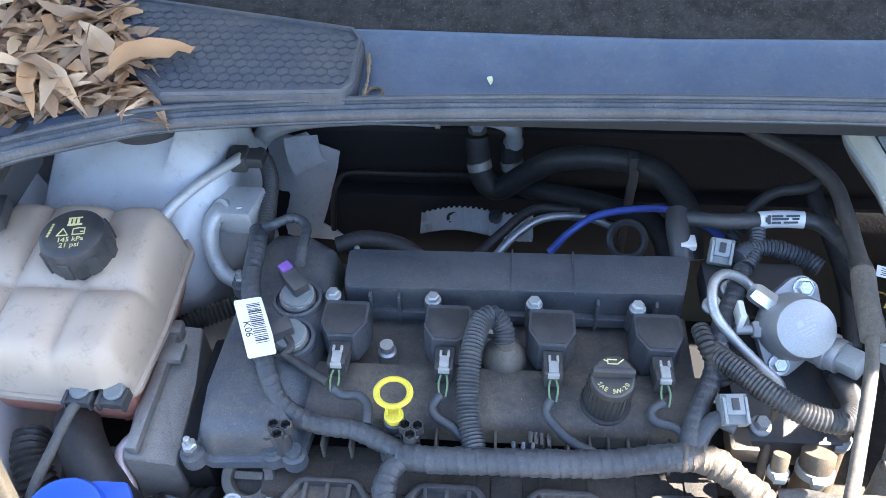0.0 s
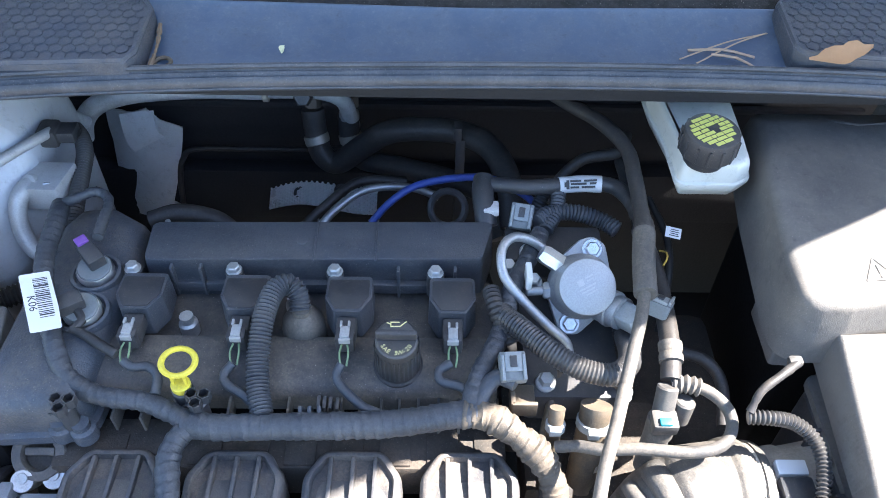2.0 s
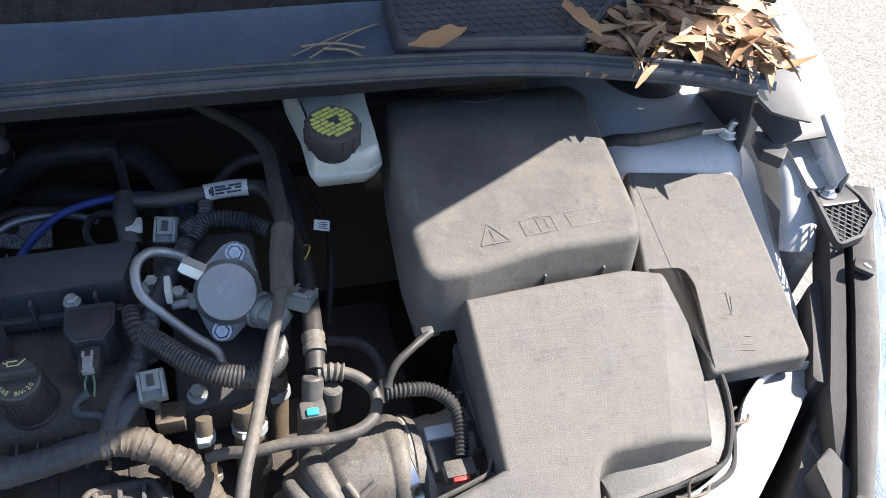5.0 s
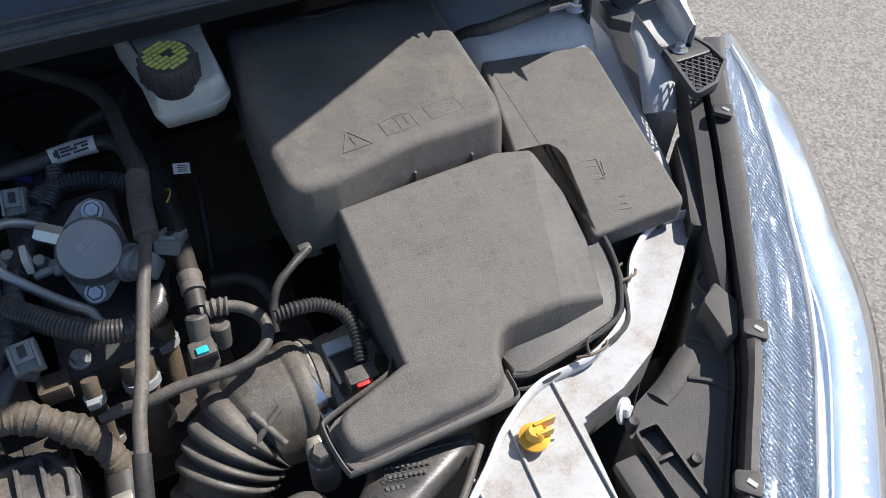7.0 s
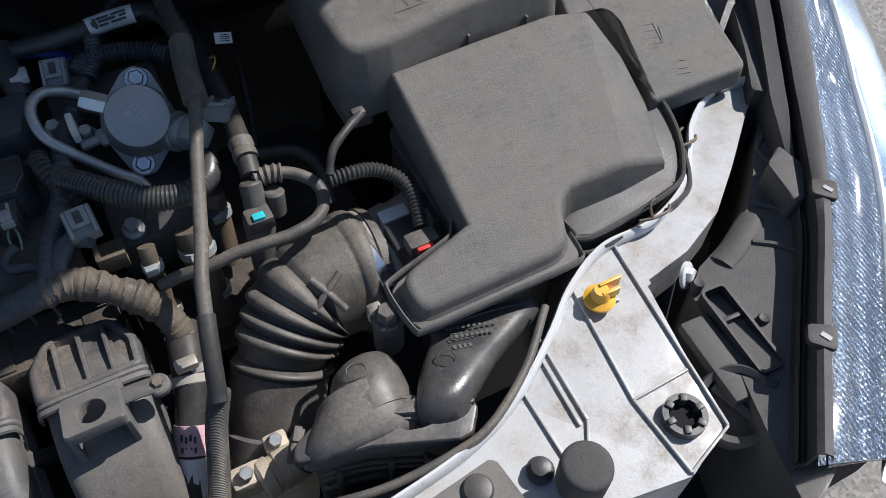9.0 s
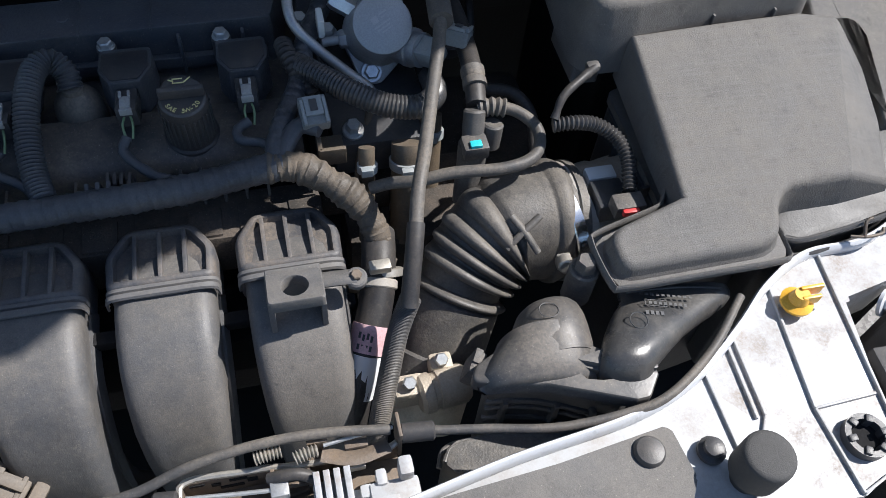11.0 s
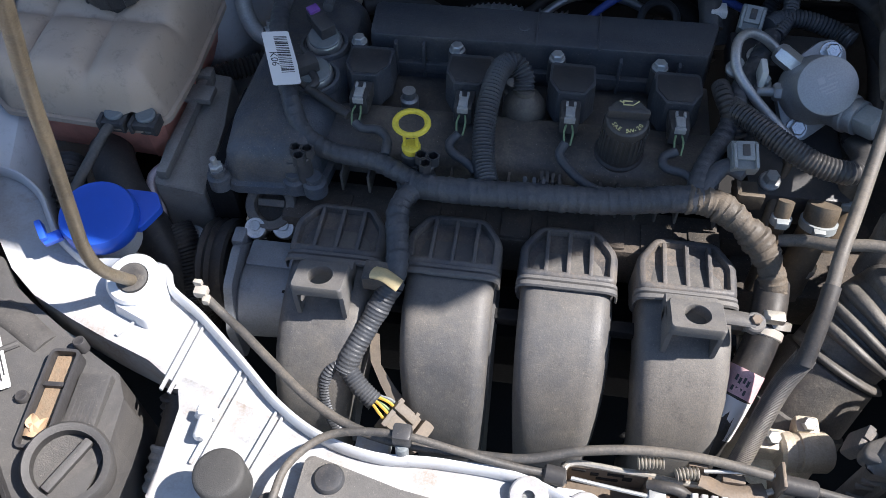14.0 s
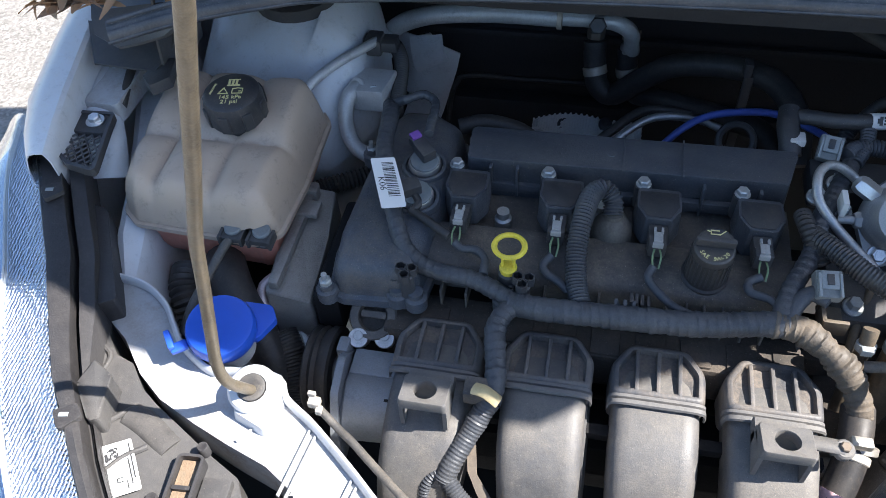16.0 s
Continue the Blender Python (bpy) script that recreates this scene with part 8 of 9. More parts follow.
box(bm, (0.222, 0.285, 0.690), (0.022, 0.014, 0.012), 0.003)
part("flange_plate", bm, M["alu_tan"], tb)
for x, y in ((0.246, 0.190), (0.276, 0.206)):
    bm = B()
    hexa(bm, (x, y, 0.678), (0, -0.4, 0.9), 0.006, 0.007)
    part("bolt", bm, M["bolt"], tb)
qc = thing("breather_connector", "black quick connector with a teal release clip", "connector", at=(0.33, 0.35, 0.76))
bm = B()
cyl(bm, (0.3295, 0.346, 0.758), (0.05, 0.25, 1), 0.0125, 0.020, 18)
cyl(bm, (0.332, 0.356, 0.775), (0.1, 0.5, 0.8), 0.0095, 0.026, 16)
box(bm, (0.3305, 0.345, 0.778), (0.022, 0.018, 0.014), 0.003, None)
part("body", bm, M["rubber_dusty"], qc)
bm = B()
box(bm, (0.3300, 0.341, 0.7855), (0.010, 0.007, 0.004), 0.001, None)
part("clip", bm, M["teal"], qc, "teal release clip")
bm = B()
cyl(bm, (0.348, 0.357, 0.763), (0.1, 0.2, 1), 0.009, 0.024, 18)
part("port", bm, M["rubber_dusty"], qc)
bh = thing("breather_loop", "grey rubber breather hose looping over the intake pipe", "hose", at=(0.33, 0.34, 0.77))
bm = B()
tube(bm, [(0.338, 0.372, 0.794), (0.352, 0.372, 0.795), (0.370, 0.366, 0.793), (0.384, 0.352, 0.788), (0.384, 0.335, 0.784), (0.372, 0.321, 0.782), (0.346, 0.315, 0.782), (0.305, 0.319, 0.780), (0.278, 0.322, 0.772), (0.258, 0.330, 0.764), (0.240, 0.333, 0.757)], 0.0052, 14, 0.005)
part("hose", bm, M["rubber_dusty"], bh)
bm = B()
tube(bm, [(0.340, 0.374, 0.793), (0.352, 0.3722, 0.795), (0.362, 0.3695, 0.7945)], 0.0076, 14, ribs=(0.005, 0.002))
part("cuff", bm, M["rubber_dusty"], bh)
bm = B()
tube(bm, [(0.343, 0.56, 0.79), (0.346, 0.50, 0.798), (0.344, 0.44, 0.803), (0.341, 0.40, 0.803), (0.338, 0.376, 0.796)], 0.0088, 16, 0.006)
part("upright_hose", bm, M["rubber"], bh)
bm = B()
lathe(bm, [(0.0105, 0), (0.0105, 0.006), (0.0094, 0.008), (0.0105, 0.012), (0.0105, 0.018)], facing((0.340, 0.39, 0.802), (0.06, 0.9, 0.2)), 18)
part("hose_end", bm, M["rubber_dusty"], bh)

# airflow meter plug with its loom
mp_ = thing("meter_plug", "black sensor plug with a red lock on a corrugated lead", "connector", at=(0.44, 0.26, 0.77))
bm = B()
box(bm, (0.4405, 0.268, 0.772), (0.026, 0.016, 0.014), 0.002)
part("plug", bm, M["plastic_dusty"], mp_)
bm = B()
box(bm, (0.4395, 0.2595, 0.7745), (0.014, 0.006, 0.006), 0.001)
part("lock", bm, M["red"], mp_, "red plug lock")
bm = B()
tube(bm, [(0.392, 0.336, 0.803), (0.411, 0.334, 0.805), (0.430, 0.333, 0.800), (0.446, 0.323, 0.792), (0.451, 0.304, 0.785), (0.445, 0.278, 0.777)], 0.0058, 14, ribs=(0.0036, 0.0016))
part("lead", bm, M["loom_dark"], mp_)
bm = B()
tube(bm, [(0.438, 0.376, 0.822), (0.420, 0.362, 0.825), (0.402, 0.350, 0.820), (0.393, 0.338, 0.808)], 0.0038, 12, 0.004, uneven=0.2)
part("taped_lead", bm, M["rubber"], mp_)
bm = B()
box(bm, (0.437, 0.378, 0.822), (0.012, 0.009, 0.008), 0.003, pose(0, 0, 0, 0, 0, 0))
part("clip", bm, M["rubber_dusty"], mp_)

# ---- resonator and snorkel ----
rs = thing("intake_resonator", "dusty black plastic intake resonator dome with flange", "resonator", at=(0.34, 0.14, 0.65))
# each row: y, middle x, middle z, half width, half height
hood_rows = [(0.2035, 0.352, 0.744, 0.004, 0.004), (0.2025, 0.352, 0.744, 0.012, 0.012), (0.200, 0.352, 0.744, 0.0185, 0.0200), (0.196, 0.3515, 0.744, 0.0235, 0.0262), (0.190, 0.351, 0.744, 0.0272, 0.0315), (0.182, 0.350, 0.743, 0.0296, 0.0355), (0.172, 0.3485, 0.742, 0.0312, 0.0380), (0.160, 0.347, 0.741, 0.0320, 0.0385), (0.150, 0.347, 0.740, 0.0315, 0.036)]
bm = B()
loft(bm, [[V(p.x, p.y, max(p.z, 0.735)) for p in section(V(x, y, z), (1, 0.05, 0), (0, 0, 1), a, b, 56, 2.15)] for y, x, z, a, b in hood_rows])
part("dome", bm, M["hood"], rs, angle=60)
bm = B()
loft(bm, [[V(p.x, p.y, max(p.z, 0.750)) for p in section(V(x, y, z), (1, -0.10, 0), (0, 0.0, 1), a, b, 56, 2.3)] for y, x, z, a, b in ((0.1735, 0.3435, 0.7405, 0.032, 0.036), (0.1725, 0.3425, 0.7405, 0.0350, 0.0398), (0.166, 0.3405, 0.740, 0.0375, 0.0402), (0.155, 0.335, 0.739, 0.0440, 0.0388), (0.145, 0.331, 0.738, 0.0480, 0.0362), (0.136, 0.331, 0.736, 0.047, 0.0345), (0.133, 0.331, 0.735, 0.044, 0.031))])
part("shoulder", bm, M["hood"], rs, angle=60)
bm = B()
ring(bm, facing((0.3445, 0.1815, 0.7788), (0, 0.24, 1)), 0.0072, 0.0004, 28, 4)
part("mould_mark", bm, M["hood"], rs)
# flange plate with a three-cornered recess between the dome and the neck
rim = ccw(rpoly([(0.2800, 0.147), (0.305, 0.1375), (0.332, 0.1305), (0.356, 0.1205), (0.390, 0.1070), (0.400, 0.1075), (0.4125, 0.1235), (0.4115, 0.131), (0.378, 0.149), (0.352, 0.168), (0.320, 0.172), (0.286, 0.158)], [0.006, 0.02, 0.02, 0.02, 0.005, 0.005, 0.004, 0.006, 0.01, 0.01, 0.01, 0.008], 5))
hole = ccw(rpoly([(0.3500, 0.1425), (0.3885, 0.1245), (0.3700, 0.1255), (0.3590, 0.1285)], [0.002, 0.002, 0.004, 0.003], 4))


def plate_z(x, y):
    return 0.7575 + 0.16 * min(max(x - 0.282, 0.0), 0.055) - 0.03 * max(0.0, x - 0.36)


bm = B()
loft(bm, [[(x, y, plate_z(x, y) + dz) for x, y in grown(rim, g)] for g, dz in ((0.0012, -0.0125), (0.0008, -0.0035), (0.0006, -0.0018), (-0.0004, -0.0004), (-0.0020, 0.0))], cap=False)
bm.verts.ensure_lookup_table()
outer = list(bm.verts)[-len(rim):]
start = len(bm.verts)
loft(bm, [[(x, y, plate_z(x, y) + dz) for x, y in hole] for dz in (0.0, -0.009)], cap=False)
bm.verts.ensure_lookup_table()
inner = list(bm.verts)[start:start + len(hole)]
lips = [bm.edges.get((c[i - 1], c[i])) for c in (outer, inner) for i in range(len(c))]
bmesh.ops.triangle_fill(bm, edges=lips, use_beauty=True)
bm.faces.new(list(bm.verts)[start + len(hole):start + 2 * len(hole)])
bmesh.ops.recalc_face_normals(bm, faces=bm.faces)
part("flange", bm, M["hood"], rs)
bm = B()
prism(bm, rpoly(ccw([(0.3510, 0.1440), (0.378, 0.1480), (0.4118, 0.1295), (0.4122, 0.1245), (0.3925, 0.1262), (0.372, 0.1352)]), 0.002, 3), 0.755, 0.7705, 0.0015, draft=0.0006)
part("web", bm, M["hood"], rs)
bm = B()
prism(bm, rpoly(ccw([(0.292, 0.155), (0.298, 0.146), (0.332, 0.139), (0.356, 0.130), (0.390, 0.117), (0.404, 0.124), (0.40, 0.145), (0.33, 0.165)]), 0.006, 4), 0.60, 0.749, 0.001)
part("lower_body", bm, M["bellow"], rs)
for x, y in ((0.308, 0.1435), (0.346, 0.1335), (0.372, 0.1235)):
    bm = B()
    box(bm, (x, y, 0.690), (0.0045, 0.010, 0.064), 0.0012)
    part("rib", bm, M["bellow"], rs)
for dz in (0.720, 0.709, 0.690):
    bm = B()
    tube(bm, [(0.296, 0.147, dz - 0.006), (0.308, 0.1435, dz), (0.332, 0.1380, dz), (0.356, 0.1290, dz - 0.003), (0.388, 0.1165, dz - 0.010)], 0.0026, 8, 0.006)
    part("rib", bm, M["bellow"], rs)
bm = B()
box(bm, (0, 0, 0), (0.011, 0.020, 0.024), 0.003, pose(0.2875, 0.1655, 0.738, 0, 15, -30))
box(bm, (-0.002, 0.004, 0.012), (0.006, 0.012, 0.004), 0.001, pose(0.2875, 0.1655, 0.738, 0, 15, -30))
part("clip", bm, M["plastic_dusty"], rs)
bm = B()
prism(bm, rpoly(ccw([(0.252, 0.116), (0.264, 0.100), (0.42, 0.100), (0.41, 0.117), (0.375, 0.123), (0.30, 0.127), (0.268, 0.126)]), 0.008, 4), 0.64, 0.702, 0.008, seg=4)
part("lower_duct", bm, M["bellow"], rs)
for dz, gr in ((0.700, 0.0), (0.690, 0.004)):
    bm = B()
    tube(bm, [(0.256 - gr, 0.112, dz), (0.266 - gr, 0.123 + gr, dz), (0.300, 0.1245 + gr, dz), (0.372, 0.1195 + gr, dz), (0.405, 0.114 + gr, dz)], 0.0022, 8, 0.005)
    part("duct_rim", bm, M["bellow"], rs)
sn = thing("intake_snorkel", "glossy black plastic intake snorkel with moulded marks", "air duct", at=(0.44, 0.18, 0.7))
bm = B()
rings = []
# each row: two sides of the duct, its half height and how far it leans
for lx, ly, rx, ry, z, b in ((0.3685, 0.1330, 0.4085, 0.1235, 0.745, 0.0185), (0.3700, 0.1370, 0.4095, 0.1255, 0.762, 0.0185), (0.3735, 0.1440, 0.4135, 0.1290, 0.7640, 0.0185), (0.3790, 0.1530, 0.4215, 0.1345, 0.7640, 0.0185), (0.3850, 0.1620, 0.4325, 0.1425, 0.7620, 0.0185), (0.3920, 0.1710, 0.4460, 0.1515, 0.7590, 0.0180), (0.3990, 0.1790, 0.4620, 0.1600, 0.7560, 0.0170), (0.4050, 0.1855, 0.4800, 0.1680, 0.7530, 0.0160), (0.4090, 0.1895, 0.4950, 0.1755, 0.7510, 0.0155), (0.4100, 0.1925, 0.5030, 0.1820, 0.7500, 0.0155), (0.4105, 0.1950, 0.5062, 0.1880, 0.7490, 0.0155), (0.4110, 0.1985, 0.5060, 0.1935, 0.7480, 0.0155), (0.4140, 0.1985, 0.5030, 0.1935, 0.7480, 0.0125), (0.4140, 0.1850, 0.4900, 0.1800, 0.7490, 0.0115)):
    ac_ = V(rx - lx, ry - ly, -0.10 * (rx - lx))
    i = len(rings)
    up = V(0.0, -0.55, 0.84) if i == 0 else V(-0.05, -0.15, 1.0)
    rings.append(section(V((lx + rx) / 2, (ly + ry) / 2, z), ac_, up, ac_.length / 2, b, 44, 2.35))
loft(bm, rings)
part("duct", bm, M["plastic_gloss"], sn, angle=60)
bm = B()
tube(bm, [(0.4125, 0.1915, 0.7665), (0.440, 0.1900, 0.7668), (0.470, 0.1875, 0.7640), (0.492, 0.1850, 0.7590)], 0.0010, 8, 0.006)
part("mouth_bead", bm, M["plastic_gloss"], sn)
bm = B()
ring(bm, pose(0.4066, 0.1600, 0.7803, 3, 1, 0), 0.0066, 0.00045, 28, 4)
part("mould_ring", bm, M["plastic_gloss"], sn)
bm = B()
mm = pose(0.4330, 0.1730, 0.7733, -2, 7, -12)
bars(bm, mm, [(-0.016 + 0.0044 * k, 0.0080, 0.0026, 0.0018) for k in range(10)] + [(-0.010 + 0.0040 * k, 0.0005, 0.0024, 0.0026) for k in range(8)] + [(-0.014 + 0.0040 * k, -0.0085, 0.0026, 0.0034) for k in range(4)], 0.0003)
bars(bm, mm, [(-0.0055, 0.0030, 0.017, 0.0005), (-0.0055, -0.0022, 0.017, 0.0005), (-0.0140, 0.0004, 0.0005, 0.005), (0.0030, 0.0004, 0.0005, 0.005)], 0.0003)
part("moulded_marks", bm, M["plastic_gloss"], sn)

# ---- timing end: mount, pulley, pump ----
mb = thing("engine_mount", "grey cast aluminium engine mount bracket with dirt", "engine mount", at=(-0.31, 0.42, 0.62))
bm = B()
prism(bm, rpoly(ccw([(-0.334, 0.350), (-0.338, 0.40), (-0.334, 0.47), (-0.345, 0.505), (-0.296, 0.505), (-0.288, 0.44), (-0.283, 0.352)]), 0.006, 3), 0.60, lambda x, y: 0.722 + 0.06 * (y - 0.35) - 0.5 * max(0, x + 0.31), 0.004, draft=0.002)
part("casting", bm, M["mount"], mb)
bm = B()
box(bm, (-0.322, 0.43, 0.731), (0.011, 0.15, 0.012), 0.003, None)
box(bm, (-0.318, 0.462, 0.737), (0.030, 0.022, 0.008), 0.003)
box(bm, (-0.328, 0.49, 0.734), (0.03, 0.012, 0.016), 0.003)
part("ridge", bm, M["mount"], mb)
bm = B()
prism(bm, rpoly(ccw([(-0.330, 0.350), (-0.283, 0.350), (-0.272, 0.322), (-0.322, 0.318)]), 0.004, 2), 0.55, 0.66, 0.004)
part("foot", bm, M["mount"], mb)
bm = B()
cyl(bm, (-0.303, 0.336, 0.640 + 0.02), (0, -0.4, 0.9), 0.013, 0.003, 20, 0.0006)
hexa(bm, (-0.303, 0.335, 0.663), (0, -0.4, 0.9), 0.009, 0.010)
part("bolt", bm, M["bolt"], mb)
bm = B()
box(bm, (-0.40, 0.36, 0.58), (0.16, 0.14, 0.06), 0.01)
box(bm, (-0.34, 0.30, 0.61), (0.10, 0.07, 0.03), 0.006)
single("chassis_leg", bm, M["paint_dirty"], "white painted chassis leg under the coolant tank", "chassis leg", kind="structure")
bm = B()
box(bm, (-0.266, 0.42, 0.70), (0.03, 0.14, 0.06), 0.008)
single("mount_rubber", bm, M["under"], "black rubber engine mount body", "rubber mount")
pl = thing("belt_pulley", "black ribbed belt pulley on the timing end", "pulley", at=(-0.262, 0.312, 0.655))
bm = B()
lathe(bm, [(0.03, -0.014), (0.046, -0.014), (0.047, -0.012), (0.044, -0.008), (0.047, -0.004), (0.044, 0.0), (0.047, 0.004), (0.047, 0.012), (0.043, 0.014), (0.036, 0.010), (0.015, 0.010), (0.012, 0.014)], facing((-0.262, 0.312, 0.655), (1, 0.0, 0.05)), 40)
part("wheel", bm, M["rubber"], pl)
bm = B()
cyl(bm, (-0.256, 0.312, 0.655), (1, 0, 0.05), 0.018, 0.02, 20)
part("hub", bm, M["alu_blue"], pl)
wp = thing("actuator_housing", "blue-grey cast actuator housing beside the manifold", "actuator", at=(-0.2, 0.27, 0.65))
bm = B()
cyl(bm, (-0.226, 0.268, 0.672), (1, 0.06, 0.0), 0.036, 0.062, 32, 0.004)
part("drum", bm, M["alu_blue"], wp)
bm = B()
prism(bm, rpoly([(-0.045, -0.042), (0.04, -0.045), (0.052, 0.02), (0.02, 0.055), (-0.02, 0.05), (-0.045, 0.01)], 0.012, 4), 0, 0.008, 0.002, m=facing((-0.233, 0.270, 0.668), (1, 0.06, 0)))
part("flange", bm, M["alu_blue"], wp)
bm = B()
box(bm, (-0.197, 0.297, 0.700), (0.055, 0.030, 0.014), 0.004, None)
part("rib", bm, M["alu_blue"], wp)
bm = B()
box(bm, (-0.236, 0.31, 0.70), (0.012, 0.018, 0.028), 0.003)
part("ear", bm, M["alu_blue"], wp)
for x, y, z in ((-0.225, 0.328, 0.704), (-0.199, 0.332, 0.703)):
    fb_ = thing("pipe_fitting", "blunt aluminium pipe fitting below the valve cover", "pipe fitting", "pipe fittings at the timing end", at=(x, y, z))
    bm = B()
    lathe(bm, [(0.0095, -0.012), (0.0105, 0.0), (0.0105, 0.014), (0.0095, 0.016), (0.005, 0.0155)], facing((x, y, z - 0.004), (0.1, -0.55, 0.8)), 18)
    part("stub", bm, M["alu"], fb_)
    bm = B()
    cyl(bm, V(x, y, z) + V(0.1, -0.55, 0.8) * 0.011, (0.1, -0.55, 0.8), 0.005, 0.003, 12, 0.0005)
    part("tip", bm, M["bolt"], fb_)
rg = thing("timing_port", "dark round port ring below the chain cover", "port ring", at=(-0.21, 0.345, 0.72))
bm = B()
mr = facing((-0.212, 0.341, 0.722), (0, -0.55, 0.83))
lathe(bm, [(0.024, -0.006), (0.0245, 0.002), (0.023, 0.004), (0.0155, 0.004), (0.0145, 0.002), (0.0145, -0.006)], mr, 36)
part("ring", bm, M["rubber_dusty"], rg)
bm = B()
box(bm, (0, 0.002, 0.0), (0.026, 0.007, 0.003), 0.001, mr)
part("bar", bm, M["rubber_dusty"], rg)
# near-black disc puts the shade inside the port into a colour
bm = B()
cyl(bm, mr @ V(0, 0, -0.012), mr.to_3x3() @ V(0, 0, 1), 0.0150, 0.004, 24, 0.0005)
part("recess", bm, M["under"], rg)

# label tag on the loom
tg = thing("loom_tag", "white paper tag with barcode wrapped on the loom", "label tag", at=(-0.212, 0.446, 0.81))
mt2 = pose(-0.209, 0.4330, 0.8205, 16, 14, 28)
bm = B()
o = rpoly([(-0.0125, -0.028), (0.0125, -0.028), (0.0135, -0.008), (0.0125, 0.030), (-0.0125, 0.030)], 0.002, 3)
prism(bm, o, -0.0004, 0.0004, 0, m=mt2)
part("card", bm, M["card"], tg)
bm = B()
rng = random.Random(8)
x = 0.0
rows = []
y = 0.024
while y > -0.016:
    h = rng.choice((0.0006, 0.0009, 0.0014))
    rows.append((0.0035, y, 0.012, h))
    y -= h + rng.choice((0.0007, 0.001, 0.0014))
bars(bm, mt2 @ Matrix.Translation((0, 0, 0.0004)), rows, 0.0002)
part("barcode", bm, M["ink"], tg)
part("print", letters("K06", 0.0095, mt2 @ Matrix.Translation((-0.0065, 0.000, 0.0004)) @ Matrix.Rotation(-1.5708, 4, "Z"), 0.0001), M["ink"], tg)

# coil leads
for k, x in enumerate((-0.137, -0.0407, 0.0556, 0.152)):
    wl = thing("coil_lead", "grey sleeved coil lead with green wires", "wire", "coil leads", at=(x, 0.40, 0.77))
    for dx in (-0.0025, 0.0025):
        bm = B()
        tube(bm, [(x + dx, 0.414, 0.789), (x + dx * 1.6, 0.405, 0.788), (x + dx, 0.396, 0.782)], 0.0010, 6, 0.004)
        part("green_wire", bm, M["green_wire"], wl, "green wire")
    bm = B()
    paths = {0: [(x + 0.000, 0.398, 0.784), (x + 0.008, 0.393, 0.782), (x + 0.022, 0.394, 0.781), (x + 0.032, 0.384, 0.780), (x + 0.033, 0.368, 0.777)], 1: [(x - 0.001, 0.398, 0.782), (x - 0.008, 0.390, 0.777), (x - 0.005, 0.381, 0.775), (x + 0.010, 0.372, 0.773), (x + 0.018, 0.366, 0.769)], 2: [(x - 0.002, 0.398, 0.782), (x - 0.006, 0.388, 0.778), (x + 0.002, 0.376, 0.775), (x + 0.018, 0.362, 0.772), (x + 0.034, 0.354, 0.772)], 3: [(x - 0.001, 0.400, 0.783), (x - 0.012, 0.394, 0.780), (x - 0.010, 0.384, 0.778), (x + 0.006, 0.379, 0.778), (x + 0.014, 0.370, 0.778)]}[k]
    tube(bm, paths, 0.0042, 10, 0.004, uneven=0.1)
    part("sleeve", bm, M["loom"], wl)
bm = B()
tube(bm, [(-0.187, 0.425, 0.795), (-0.172, 0.418, 0.792), (-0.155, 0.408, 0.790), (-0.143, 0.402, 0.788)], 0.0045, 10, 0.004, uneven=0.12)
single("solenoid_lead", bm, M["rubber"], "dark twisted solenoid lead to the coils", "wire")
bm = B()
tube(bm, [(-0.240, 0.575, 0.803), (-0.225, 0.572, 0.812), (-0.205, 0.580, 0.815), (-0.190, 0.570, 0.813), (-0.188, 0.540, 0.812), (-0.187, 0.52, 0.812)], 0.0054, 14, 0.0014, uneven=0.08, tape=0.7)
single("solenoid_lead", bm, M["loom"], "grey taped solenoid lead over the chain cover", "wire")
bm = B()
tube(bm, [(-0.187, 0.443, 0.80), (-0.180, 0.433, 0.797), (-0.184, 0.425, 0.795)], 0.004, 8, 0.004)
single("solenoid_lead", bm, M["rubber"], "short dark solenoid lead", "wire")
bm = B()
tube(bm, [(-0.17, 0.60, 0.755), (-0.14, 0.607, 0.760), (-0.10, 0.600, 0.758), (-0.075, 0.585, 0.75)], 0.010, 14, 0.006)
single("coolant_pipe", bm, M["rubber"], "black pipe behind the chain cover", "pipe")
for x, y in ((-0.098, 0.458), (0.0, 0.482)):
    bm = B()
    lathe(bm, [(0.009, 0.742), (0.009, 0.762), (0.0065, 0.764), (0.0065, 0.772)], Matrix.Translation((x, y, 0)), 14)
    single("cover_bolt", bm, M["bolt"], "dark bolt holding the valve cover", "bolt", "valve cover bolts")
bm = B()
for k, dx in enumerate((-0.010, -0.005, 0.0, 0.006)):
    box(bm, (0.046 + dx, 0.366, 0.765), (0.003, 0.012, 0.016 - 0.002 * k), 0.0008)
box(bm, (0.044, 0.368, 0.758), (0.022, 0.010, 0.006), 0.001)
single("loom_clip", bm, M["plastic"], "black plastic clip holding the loom", "clip")

# manifold sensor plug
ij = thing("sensor_plug", "dusty brown sensor plug with yellow wires", "connector", at=(-0.075, 0.175, 0.67))
mj = facing((-0.0655, 0.1665, 0.672), (0.72, -0.36, -0.42), 0)
bm = B()
box(bm, (0, 0, 0.006), (0.026, 0.018, 0.024), 0.003, mj)
box(bm, (0, 0, -0.006), (0.029, 0.021, 0.005), 0.0015, mj)
box(bm, (0, 0, 0.012), (0.029, 0.021, 0.004), 0.0015, mj)
box(bm, (0, 0, 0.025), (0.030, 0.023, 0.012), 0.004, mj)
box(bm, (0.006, 0.011, 0.003), (0.008, 0.005, 0.022), 0.001, mj)
